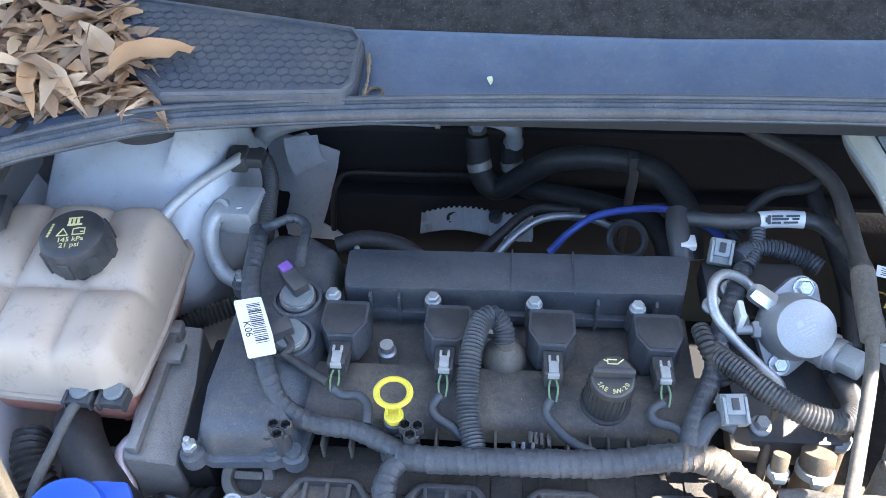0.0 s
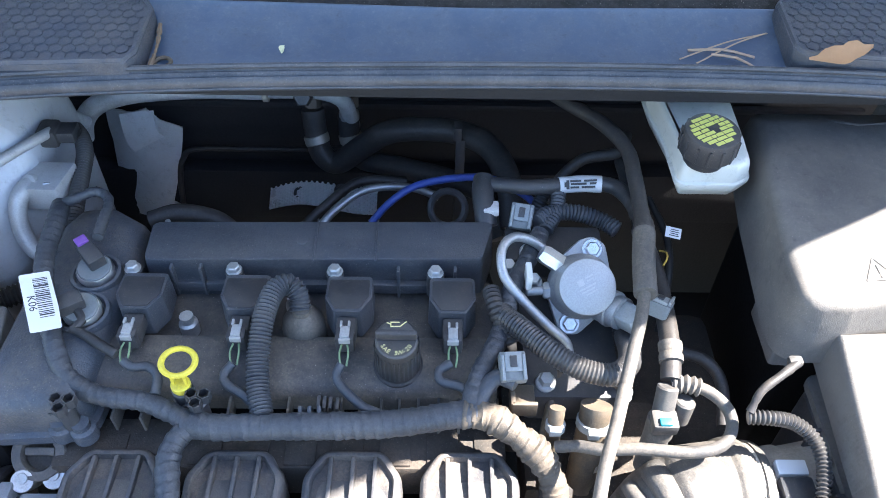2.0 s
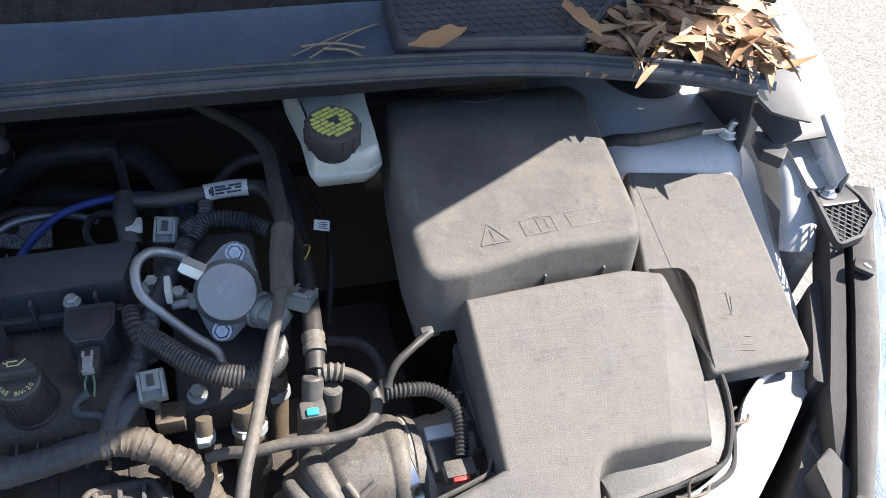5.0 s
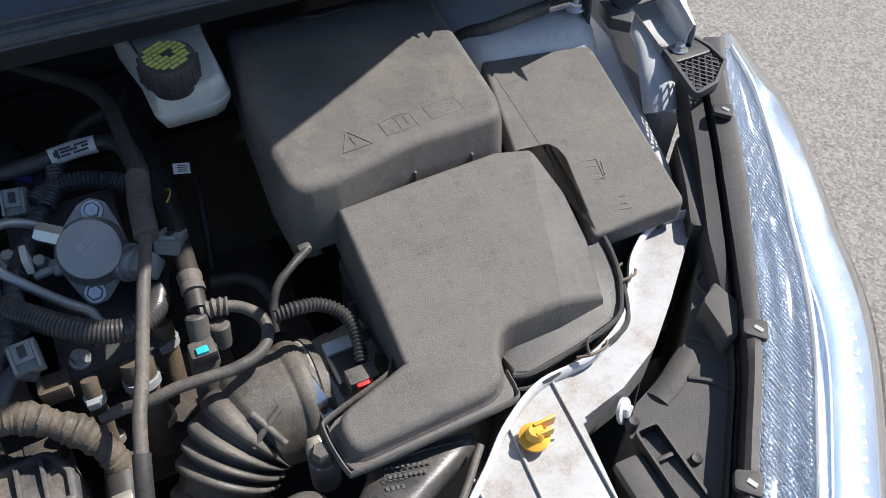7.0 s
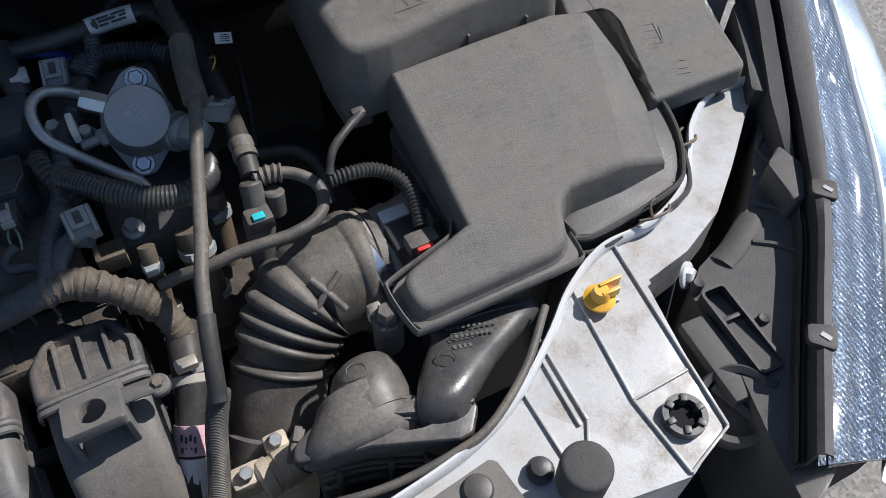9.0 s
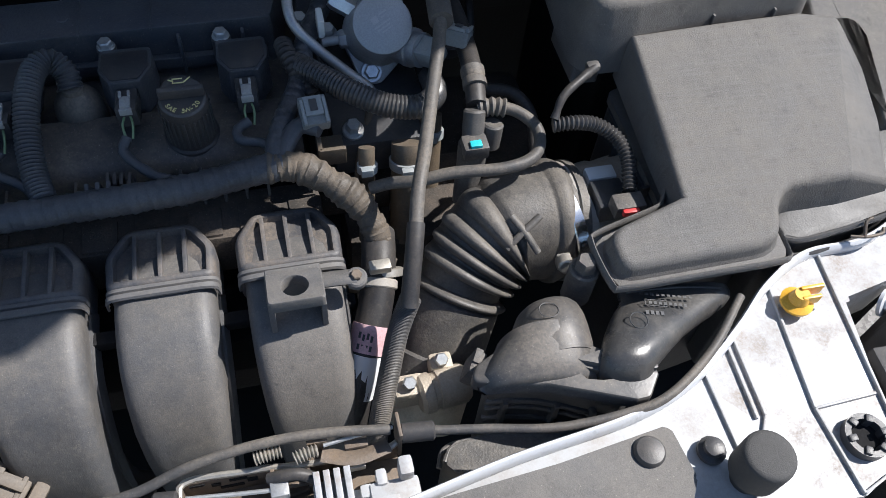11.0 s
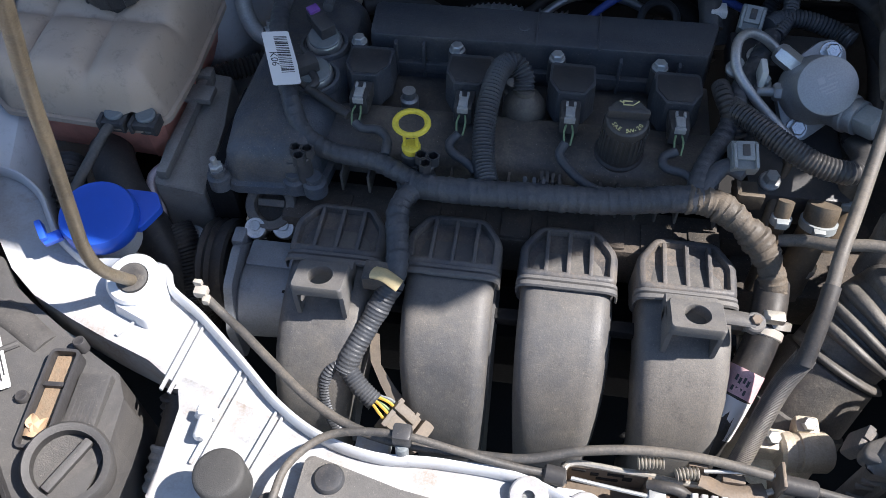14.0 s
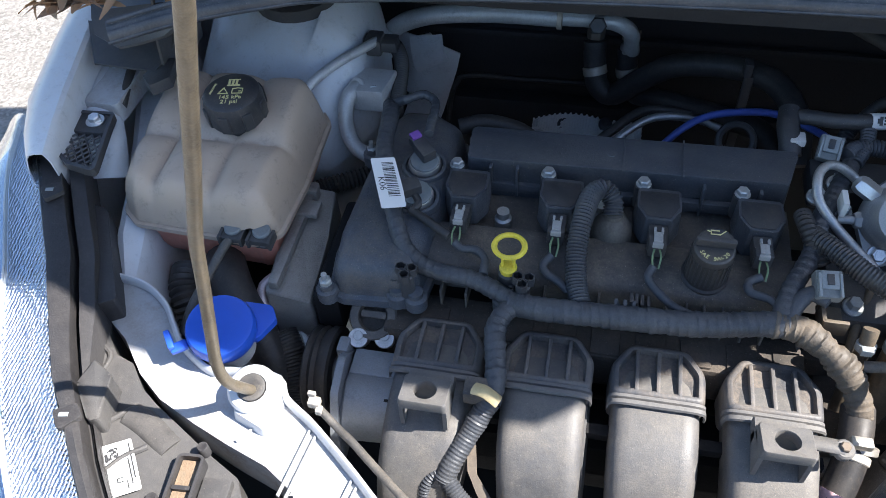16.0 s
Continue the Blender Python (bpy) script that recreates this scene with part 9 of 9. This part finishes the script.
part("body", bm, M["plug_brown"], ij)
for k, (dx, dy, col_) in enumerate(((-0.008, 0.003, "yellow_wire"), (-0.003, 0.006, "yellow_wire"), (0.001, 0.002, "green_wire"), (0.005, 0.006, "yellow_wire"), (0.009, 0.003, "grey_plastic"))):
    bm = B()
    tube(bm, [mj @ V(dx, dy, -0.006), mj @ V(dx * 0.9, dy + 0.002, -0.014), mj @ V(dx * 0.6, dy, -0.021), mj @ V(dx * 0.4, dy * 0.5, -0.027)], 0.0014, 6, 0.003)
    part("wire", bm, M[col_], ij)
bm = B()
tube(bm, [(-0.114, 0.200, 0.700), (-0.107, 0.192, 0.695), (-0.098, 0.1835, 0.690), (-0.090, 0.178, 0.686), (-0.083, 0.1740, 0.683)], 0.0082, 16, ribs=(0.0029, 0.0008))
part("lead", bm, M["loom"], ij)
bm = B()
tube(bm, [(-0.113, 0.199, 0.700), (-0.121, 0.196, 0.698), (-0.1275, 0.188, 0.690), (-0.1285, 0.180, 0.676), (-0.124, 0.170, 0.655), (-0.117, 0.163, 0.64)], 0.0056, 14, ribs=(0.0029, 0.0008))
part("lead", bm, M["loom"], ij)
bm = B()
sheet(bm, [[(-0.098, 0.232, 0.700), (-0.089, 0.230, 0.700)], [(-0.093, 0.208, 0.690), (-0.084, 0.206, 0.690)], [(-0.082, 0.192, 0.680), (-0.070, 0.192, 0.680)], [(-0.072, 0.180, 0.672), (-0.060, 0.184, 0.672)]], 0.0016)
part("bracket", bm, M["plug_brown"], ij, "dusty tan metal bracket")
yc = thing("loom_saddle", "pale yellow plastic saddle clip on the loom", "clip", at=(-0.08, 0.25, 0.75))
bm = B()
tube(bm, [(-0.093, 0.252, 0.762), (-0.083, 0.249, 0.764), (-0.070, 0.244, 0.758)], 0.007, 12, 0.004, flat=0.5)
part("saddle", bm, M["cream"], yc)
bm = B()
box(bm, (-0.092, 0.257, 0.750), (0.022, 0.020, 0.016), 0.002)
part("block", bm, M["plastic_dusty"], yc)

# ---- front panel details ----
def panel_rib(x0, y0, x1, y1, z, h=0.0042, w=0.0022):
    bm = B()
    d = math.hypot(x1 - x0, y1 - y0)
    box(bm, (0, 0, 0), (d, w, h), 0.0008, Matrix.Translation(((x0 + x1) / 2, (y0 + y1) / 2, z + h / 2 - 0.001)) @ Matrix.Rotation(math.atan2(y1 - y0, x1 - x0), 4, "Z"))
    part("rib", bm, M["paint_dirty"], front)


for a in ((0.533, 0.186, 0.519, 0.078), (0.519, 0.078, 0.570, 0.080), (0.477, 0.150, 0.473, 0.079), (0.484, 0.153, 0.480, 0.08), (0.450, 0.122, 0.450, 0.060), (0.588, 0.205, 0.568, 0.030), (0.568, 0.030, 0.523, 0.014), (0.519, 0.078, 0.523, 0.014), (0.480, 0.08, 0.440, 0.015), (0.56, 0.155, 0.53, 0.165)):
    panel_rib(*a, 0.755)
for a in ((-0.229, 0.196, -0.238, 0.133), (-0.222, 0.194, -0.231, 0.131), (-0.179, 0.164, -0.196, 0.079), (-0.173, 0.160, -0.190, 0.077), (-0.143, 0.131, -0.160, 0.066), (-0.137, 0.128, -0.154, 0.066), (-0.268, 0.205, -0.290, 0.174)):
    panel_rib(*a, 0.745)
for x, y, z, lab in ((0.446, 0.041, 0.757, "round black rubber bonnet bumper"), (-0.157, 0.060, 0.752, "round black rubber bonnet bumper")):
    kb = thing("bonnet_bumper", lab, "rubber bumper", "bonnet bumpers", at=(x, y, z))
    bm = B()
    lathe(bm, [(0.011, -0.004), (0.011, 0.008), (0.0165, 0.012), (0.0176, 0.014), (0.0178, 0.0385), (0.0174, 0.0410), (0.0162, 0.0425), (0.0140, 0.0432), (0.006, 0.0434)], Matrix.Translation((x, y, z)), 36)
    part("head", bm, M["rubber_speck"], kb)
    bm = B()
    lathe(bm, [(0.010, 0), (0.010, 0.004), (0.007, 0.006), (0.007, 0.010), (0.004, 0.011)], Matrix.Translation((x - 0.017 if x > 0 else x + 0.028, y + 0.022 if x > 0 else y - 0.006, z)), 16)
    part("lock_screw", bm, M["plastic"], kb)
st = thing("star_clip", "black star-shaped plastic insert in the front panel", "clip", at=(0.543, 0.05, 0.755))
bm = B()
lathe(bm, [(0.0165, 0), (0.0165, 0.008), (0.012, 0.008), (0.0115, -0.004)], Matrix.Translation((0.543, 0.050, 0.755)), 32)
part("ring", bm, M["plastic"], st)
for k in range(6):
    bm = B()
    box(bm, (0.0125, 0, 0.005), (0.006, 0.005, 0.010), 0.001, Matrix.Translation((0.543, 0.050, 0.755)) @ Matrix.Rotation(math.tau * k / 6, 4, "Z"))
    part("tooth", bm, M["plastic"], st)
# solid near-black disc in place of the shaded hole
bm = B()
cyl(bm, (0.543, 0.050, 0.7545), (0, 0, 1), 0.012, 0.002, 24, 0.0004)
part("hole", bm, M["under"], st)
am = thing("amber_clip", "amber plastic push clip on the front panel", "clip", at=(0.545, 0.158, 0.757))
bm = B()
lathe(bm, [(0.006, 0), (0.0125, 0.006), (0.013, 0.009), (0.008, 0.012), (0.006, 0.020)], Matrix.Translation((0.543, 0.160, 0.756)), 20)
part("disc", bm, M["amber"], am)
bm = B()
box(bm, (0.553, 0.164, 0.772), (0.020, 0.003, 0.012), 0.001, None)
box(bm, (0.549, 0.156, 0.772), (0.016, 0.003, 0.010), 0.001, None)
part("wing", bm, M["amber"], am)
bl = thing("panel_bolt", "white-painted bolt on the panel flank", "bolt", at=(0.63, 0.158, 0.74))
bm = B()
lathe(bm, [(0.012, 0), (0.012, 0.003), (0.009, 0.004)], facing((0.636, 0.160, 0.735), (0.45, -0.7, 0.4)), 18)
part("washer", bm, M["paint"], bl)
bm = B()
hexa(bm, (0.637, 0.158, 0.737), (0.45, -0.7, 0.4), 0.007, 0.006)
part("head", bm, M["paint"], bl)
bl = thing("panel_stud", "white-painted hex stud on the front panel", "bolt", at=(-0.193, 0.112, 0.745))
bm = B()
hexa(bm, (-0.194, 0.120, 0.752), (0.05, -0.9, 0.1), 0.009, 0.008)
cyl(bm, (-0.1935, 0.113, 0.753), (0.05, -0.9, 0.1), 0.005, 0.018, 14)
part("stud", bm, M["paint"], bl)

# bonnet latch
la = thing("bonnet_latch", "dark steel bonnet latch with springs and cables", "latch", at=(0.15, 0.12, 0.72))
bm = B()
box(bm, (0.146, 0.1185, 0.7285), (0.150, 0.0025, 0.026), 0.0008)
box(bm, (0.146, 0.108, 0.7155), (0.150, 0.022, 0.002), 0.0005)
box(bm, (0.0735, 0.110, 0.730), (0.0025, 0.020, 0.026), 0.0008)
part("back_plate", bm, M["steel_dark"], la)
bm = B()
box(bm, (0.2215, 0.122, 0.748), (0.0025, 0.018, 0.036), 0.0008)
part("cable_plate", bm, M["steel_dark"], la)
bm = B()
tube(bm, [(0.0735, 0.104, 0.740), (0.0735, 0.116, 0.742), (0.080, 0.1195, 0.7425), (0.090, 0.120, 0.7425), (0.115, 0.1185, 0.7425), (0.131, 0.118, 0.7425), (0.151, 0.116, 0.742), (0.171, 0.1155, 0.7415), (0.196, 0.116, 0.742), (0.212, 0.1155, 0.7415), (0.220, 0.118, 0.744)], 0.0024, 8, 0.004, uneven=0.08)
part("flanged_rail", bm, M["steel_dull"], la, "worn steel flange of the latch")
# slots are not cut: near-black bars imitate their shade
for x, z, w, h in ((0.084, 0.737, 0.010, 0.003), (0.096, 0.733, 0.006, 0.005), (0.111, 0.736, 0.012, 0.0035), (0.120, 0.731, 0.007, 0.006), (0.106, 0.726, 0.016, 0.004), (0.182, 0.733, 0.009, 0.005), (0.204, 0.734, 0.010, 0.004)):
    bm = B()
    box(bm, (x, 0.1171, z), (w, 0.0012, h), 0.0003)
    part("slot", bm, M["under"], la)
bm = B()
box(bm, (0.134, 0.110, 0.730), (0.003, 0.014, 0.028), 0.0008)
box(bm, (0.158, 0.110, 0.728), (0.003, 0.014, 0.024), 0.0008)
tube(bm, [(0.137, 0.108, 0.720), (0.146, 0.1065, 0.7185), (0.156, 0.108, 0.720)], 0.003, 8, 0.003, flat=0.5)
tube(bm, [(0.138, 0.108, 0.728), (0.147, 0.107, 0.731), (0.156, 0.108, 0.728)], 0.002, 8, 0.003)
part("claw", bm, M["steel_dark"], la)
bm = B()
box(bm, (0.191, 0.109, 0.738), (0.011, 0.005, 0.007), 0.001)
part("stop_tab", bm, M["steel_dull"], la)
bm = B()
tube(bm, [(0.168, 0.118, 0.748), (0.190, 0.112, 0.746), (0.214, 0.117, 0.744)], 0.006, 8, 0.006, flat=0.3)
part("lever", bm, M["steel_dark"], la)
for pts in ([(0.124, 0.122, 0.752), (0.132, 0.123, 0.753), (0.142, 0.124, 0.753)], [(0.150, 0.116, 0.754), (0.158, 0.118, 0.755), (0.166, 0.119, 0.755)]):
    bm = B()
    tube(bm, pts, 0.0040, 10, ribs=(0.0024, 0.0020))
    part("spring", bm, M["steel_dull"], la)
bm = B()
tube(bm, [(0.132, 0.108, 0.748), (0.140, 0.107, 0.752), (0.152, 0.106, 0.752), (0.162, 0.103, 0.746)], 0.0042, 10, 0.004)
part("hook", bm, M["rubber"], la)
bm = B()
tube(bm, [(0.078, 0.106, 0.748), (0.105, 0.103, 0.748), (0.136, 0.100, 0.748)], 0.0016, 8, 0.01)
box(bm, (0.138, 0.0995, 0.747), (0.012, 0.010, 0.008), 0.001)
part("pull_wire", bm, M["bolt"], la)
bm = B()
tube(bm, [(0.17, 0.122, 0.753), (0.195, 0.124, 0.755), (0.218, 0.124, 0.757)], 0.0015, 8, 0.01)
part("pull_wire", bm, M["bolt"], la)
bm = B()
box(bm, (0.166, 0.125, 0.748), (0.014, 0.003, 0.016), 0.0008)
box(bm, (0.166, 0.120, 0.7415), (0.014, 0.011, 0.003), 0.0006)
box(bm, (0.192, 0.121, 0.747), (0.016, 0.006, 0.004), 0.001)
part("pawl", bm, M["steel_dark"], la)
for pts, r, lab in (([(-0.229, 0.216, 0.757), (-0.202, 0.199, 0.748), (-0.188, 0.189, 0.750), (-0.161, 0.168, 0.751), (-0.121, 0.138, 0.754), (-0.084, 0.121, 0.752), (-0.045, 0.114, 0.750), (0.013, 0.112, 0.752), (0.048, 0.113, 0.756), (0.083, 0.122, 0.760), (0.126, 0.128, 0.761), (0.170, 0.128, 0.760), (0.216, 0.123, 0.757)], 0.0036, "grey-black bonnet release cable along the front panel"), ([(0.222, 0.121, 0.756), (0.245, 0.117, 0.755), (0.281, 0.111, 0.755), (0.331, 0.101, 0.757), (0.382, 0.100, 0.762), (0.415, 0.106, 0.766), (0.46, 0.134, 0.766), (0.50, 0.172, 0.766)], 0.0034, "black bonnet release cable on the battery side"), ([(-0.124, 0.055, 0.768), (-0.120, 0.080, 0.768), (-0.101, 0.103, 0.768), (-0.076, 0.111, 0.769), (-0.042, 0.1125, 0.769), (-0.005, 0.109, 0.763), (0.036, 0.106, 0.755), (0.074, 0.106, 0.749)], 0.0030, "thin black latch cable over the cover plate")):
    bm = B()
    tube(bm, pts, r, 12, 0.006)
    single("latch_cable", bm, M["rubber_dusty"], lab, "cable", "latch cables")
for x, y, z, lx in ((0.234, 0.119, 0.756, 0.024), (0.066, 0.106, 0.751, 0.016)):
    bm = B()
    cyl(bm, (x - lx / 2, y, z), (1, -0.1, 0), 0.0068, lx, 16)
    single("cable_end", bm, M["rubber"], "black rubber end piece on the latch cable", "cable end", "cable end pieces")
cc = thing("cable_clip", "black plastic clip on the latch cable", "clip", at=(-0.044, 0.113, 0.745))
bm = B()
box(bm, (-0.044, 0.113, 0.768), (0.014, 0.013, 0.016), 0.003)
part("saddle", bm, M["plastic"], cc)
bm = B()
cyl(bm, (-0.044, 0.106, 0.747), (0, 0.1, 1), 0.005, 0.016, 12)
part("stem", bm, M["grey_plastic"], cc)
ce = thing("cable_clip", "pale dusty plastic clip at the cable's end", "clip", at=(-0.228, 0.214, 0.757))
bm = B()
box(bm, (-0.229, 0.216, 0.760), (0.011, 0.009, 0.008), 0.002)
box(bm, (-0.2235, 0.2105, 0.757), (0.006, 0.007, 0.007), 0.0015)
box(bm, (-0.232, 0.221, 0.765), (0.007, 0.004, 0.006), 0.001)
part("body", bm, M["grey_dusty"], ce)
for x, y, z in ((0.049, 0.089, 0.748), (0.089, 0.084, 0.745)):
    bm = B()
    mm = facing((x, y, z), (0, -0.45, 0.9))
    lathe(bm, [(0.0045, 0.0), (0.0135, 0.0), (0.0140, 0.001), (0.0140, 0.004), (0.0130, 0.005), (0.0045, 0.005), (0.0045, 0.0)], mm, 28)
    box(bm, (0, -0.012, 0.0025), (0.026, 0.014, 0.005), 0.001, mm)
    part("ear", bm, M["paint_dirty"], front)
for x in (0.1625, 0.1692, 0.1760, 0.1828):
    bm = B()
    prism(bm, [(x - 0.0022, 0.068), (x + 0.0022, 0.068), (x + 0.0022, 0.104), (x - 0.0022, 0.104)], 0.735, lambda x_, y: 0.757 - 0.10 * (0.104 - y), 0.0008)
    part("fin", bm, M["paint_dirty"], front)
for c, s_ in (((0.172, 0.084, 0.733), (0.026, 0.036, 0.020)), ((0.213, 0.086, 0.732), (0.034, 0.016, 0.022)), ((0.118, 0.074, 0.728), (0.05, 0.03, 0.02)), ((0.113, 0.088, 0.731), (0.014, 0.016, 0.016)), ((0.222, 0.098, 0.744), (0.010, 0.014, 0.020)), ((0.205, 0.096, 0.736), (0.008, 0.012, 0.020)), ((0.1945, 0.090, 0.734), (0.010, 0.010, 0.014)), ((0.015, 0.108, 0.735), (0.024, 0.022, 0.016)), ((-0.068, 0.112, 0.735), (0.026, 0.018, 0.016)), ((0.06, 0.095, 0.733), (0.06, 0.012, 0.02)), ((0.205, 0.075, 0.742), (0.02, 0.012, 0.02))):
    bm = B()
    box(bm, c, s_, 0.003)
    part("tab", bm, M["paint_dirty"], front)

# ---- washer filler, prop rod ----
wf = thing("washer_filler", "blue washer fluid cap on a white filler neck", "washer cap", at=(-0.335, 0.27, 0.74))
mw = facing((-0.336, 0.272, 0.765), (0.12, -0.16, 1))
bm = B()
lathe(bm, [(0.026, -0.035), (0.027, -0.01), (0.025, 0.0)], mw, 28)
part("neck", bm, M["white"], wf)
bm = B()
lathe(bm, [(0.0305, -0.006), (0.0325, 0.0), (0.0325, 0.010), (0.0305, 0.0145), (0.027, 0.0155), (0.012, 0.0150)], mw, 40)
cap = part("cap", bm, M["blue"], wf, "bright blue plastic cap")
bm = B()
prism(bm, rpoly([(0.022, -0.024), (0.050, -0.010), (0.052, 0.006), (0.022, 0.026)], 0.006, 3), -0.008, 0.001, 0.002, m=mw)
part("lip", bm, M["blue"], cap)
bm = B()
box(bm, (-0.041, 0.0, 0.002), (0.016, 0.010, 0.006), 0.002, mw)
box(bm, (-0.047, 0.008, 0.004), (0.006, 0.020, 0.012), 0.002, mw)
part("hinge", bm, M["blue"], cap)
pr = thing("prop_rod", "worn brown steel bonnet prop rod in its socket", "prop rod", at=(-0.287, 0.214, 0.755))
bm = B()
tube(bm, [(-0.285, 0.217, 0.762), (-0.288, 0.211, 0.775), (-0.2925, 0.199, 0.805), (-0.2925, 0.197, 0.835), (-0.285, 0.198, 0.88), (-0.274, 0.199, 0.94), (-0.264, 0.198, 0.99), (-0.238, 0.186, 1.065), (-0.20, 0.167, 1.175), (-0.156, 0.146, 1.30), (-0.12, 0.20, 1.46), (-0.10, 0.36, 1.63)], 0.0050, 14, 0.01)
part("rod", bm, M["rod"], pr)
bm = B()
lathe(bm, [(0.022, -0.02), (0.0225, 0.004), (0.020, 0.007), (0.0135, 0.007), (0.0125, 0.003)], facing((-0.287, 0.219, 0.760), (0.05, -0.25, 1)), 32)
part("socket", bm, M["paint"], pr, "white painted socket ring")
bm = B()
lathe(bm, [(0.0125, 0.0), (0.0125, 0.006), (0.009, 0.007), (0.006, 0.0065)], facing((-0.287, 0.219, 0.762), (0.05, -0.25, 1)), 24)
part("grommet", bm, M["rubber_dusty"], pr)
bm = B()
prism(bm, rpoly(ccw([(-0.315, 0.225), (-0.30, 0.246), (-0.27, 0.243), (-0.258, 0.215), (-0.262, 0.18), (-0.300, 0.195)]), 0.008, 4), 0.742, 0.756, 0.004, draft=0.003)
part("socket_base", bm, M["paint"], pr)

# headlight label
lb = thing("headlight_label", "white printed label on the headlight housing", "label", at=(-0.381, 0.130, 0.752))
nl = V(0.131, 0.123, 1).normalized()
xl = V(math.cos(radians(36)), math.sin(radians(36)), 0)
xl = (xl - nl * xl.dot(nl)).normalized()
yl = nl.cross(xl)
ml = Matrix(((xl.x, yl.x, nl.x, -0.3755), (xl.y, yl.y, nl.y, 0.1300), (xl.z, yl.z, nl.z, 0.7552), (0, 0, 0, 1)))
bm = B()
prism(bm, rpoly([(-0.0135, -0.026), (0.0135, -0.026), (0.0135, 0.026), (-0.0135, 0.026)], 0.002, 3), 0, 0.0005, 0, m=ml)
part("card", bm, M["card"], lb)
bm = B()
rng = random.Random(4)
rows = [(-0.0095 + i * 0.0014, 0.009 + j * 0.0014, 0.0013, 0.0013) for i in range(8) for j in range(9) if rng.random() < 0.55]
rows += [(0.0105, 0.004, 0.0012, 0.036), (0.0078, -0.006, 0.0012, 0.026), (-0.001, -0.010, 0.005, 0.0010), (-0.001, -0.014, 0.005, 0.0010), (-0.0035, -0.012, 0.0010, 0.005), (-0.0105, -0.008, 0.0011, 0.028), (0.004, -0.018, 0.0010, 0.008)]
bars(bm, ml @ Matrix.Translation((0, 0, 0.0005)), rows, 0.0002)
part("print", bm, M["ink"], lb)

# earth cable on the strut tower
ec = thing("earth_cable", "black earth cable bolted to the strut tower", "cable", at=(0.77, 0.57, 0.84))
bm = B()
tube(bm, [(0.690, 0.605, 0.815), (0.706, 0.586, 0.838), (0.728, 0.570, 0.850), (0.764, 0.566, 0.857), (0.800, 0.569, 0.858)], 0.0072, 14, 0.006)
part("cable", bm, M["rubber_dusty"], ec)
bm = B()
box(bm, (0.812, 0.567, 0.858), (0.030, 0.013, 0.008), 0.003, None)
cyl(bm, (0.832, 0.562, 0.850), (0, 0, 1), 0.012, 0.004, 20)
part("lug", bm, M["steel"], ec)
bm = B()
hexa(bm, (0.832, 0.562, 0.853), (0, -0.25, 1), 0.008, 0.008)
cyl(bm, (0.832, 0.562, 0.858), (0, -0.25, 1), 0.0045, 0.016, 12)
part("stud", bm, M["steel"], ec)
# air tube behind the air filter box
bm = B()
tube(bm, [(0.70, 0.425, 0.70), (0.692, 0.415, 0.76), (0.688, 0.400, 0.775), (0.690, 0.38, 0.76)], 0.013, 14, 0.006)
single("vent_tube", bm, M["rubber"], "black vent tube beside the fuse box", "hose")
for x, y, z, lab in ((-0.245, 0.10, 0.62, "dark washer pump hose in front of the headlight"), (0.60, 0.10, 0.60, "dark wiring in front of the headlight")):
    bm = B()
    tube(bm, [(x, y + 0.05, z + 0.08), (x + 0.003, y + 0.02, z + 0.05), (x, y - 0.02, z), (x - 0.003, y - 0.06, z - 0.05)], 0.012, 12, ribs=(0.007, 0.003))
    single("corrugated_conduit", bm, M["rubber"], lab, "conduit")


hs = thing("washer_hose", "black ribbed hose beside the headlight housing", "hose", at=(-0.235, 0.1, 0.64))
bm = B()
tube(bm, [(-0.238, 0.150, 0.70), (-0.240, 0.128, 0.690), (-0.242, 0.108, 0.680)], 0.013, 14, 0.006)
part("hose", bm, M["rubber"], hs)
bm = B()
tube(bm, [(-0.242, 0.112, 0.684), (-0.242, 0.095, 0.676), (-0.243, 0.078, 0.668)], 0.0145, 16, ribs=(0.008, 0.002))
part("cuff", bm, M["alu_blue"], hs)
bm = B()
tube(bm, [(-0.243, 0.080, 0.668), (-0.244, 0.05, 0.655), (-0.246, 0.01, 0.63)], 0.0095, 14, 0.006)
part("tail", bm, M["rubber"], hs)

# clover-shaped loom fixings on the valve cover's front edge
for x, y, z, h in ((-0.176, 0.353, 0.790, 0.045), (-0.065, 0.360, 0.788, 0.040)):
    lf = thing("loom_fixing", "black plastic three-cell fixing plug before the valve cover", "fixing", "loom fixings", at=(x, y, z - h))
    bm = B()
    cyl(bm, (x, y, z - h), (0, 0, 1), 0.0075, h - 0.008, 14)
    part("stem", bm, M["plastic"], lf)
    for k in range(3):
        a = math.tau * k / 3 + 0.5
        c = (x + 0.0062 * math.cos(a), y + 0.0062 * math.sin(a))
        o = [(c[0] + 0.0058 * math.cos(b + a), c[1] + 0.0058 * math.sin(b + a)) for b in (math.tau * j / 6 for j in range(6))]
        i = [(c[0] + 0.0046 * math.cos(b + a), c[1] + 0.0046 * math.sin(b + a)) for b in (math.tau * j / 6 for j in range(6))]
        bm = B()
        loft(bm, [[(p, q, z - 0.010) for p, q in o], [(p, q, z) for p, q in o], [(p, q, z) for p, q in i], [(p, q, z - 0.009) for p, q in i]], cap=False)
        part("cell", bm, M["plastic"], lf)
lf = thing("loom_clip", "grey ribbed plastic clip holding the main loom", "clip", at=(0.030, 0.352, 0.76))
for k in (-1, 0, 1):
    bm = B()
    box(bm, (0, 0, 0), (0.0035, 0.010, 0.022), 0.001, pose(0.030 + 0.006 * k, 0.356, 0.768, 20, 12 * k, 0))
    part("prong", bm, M["loom"], lf)
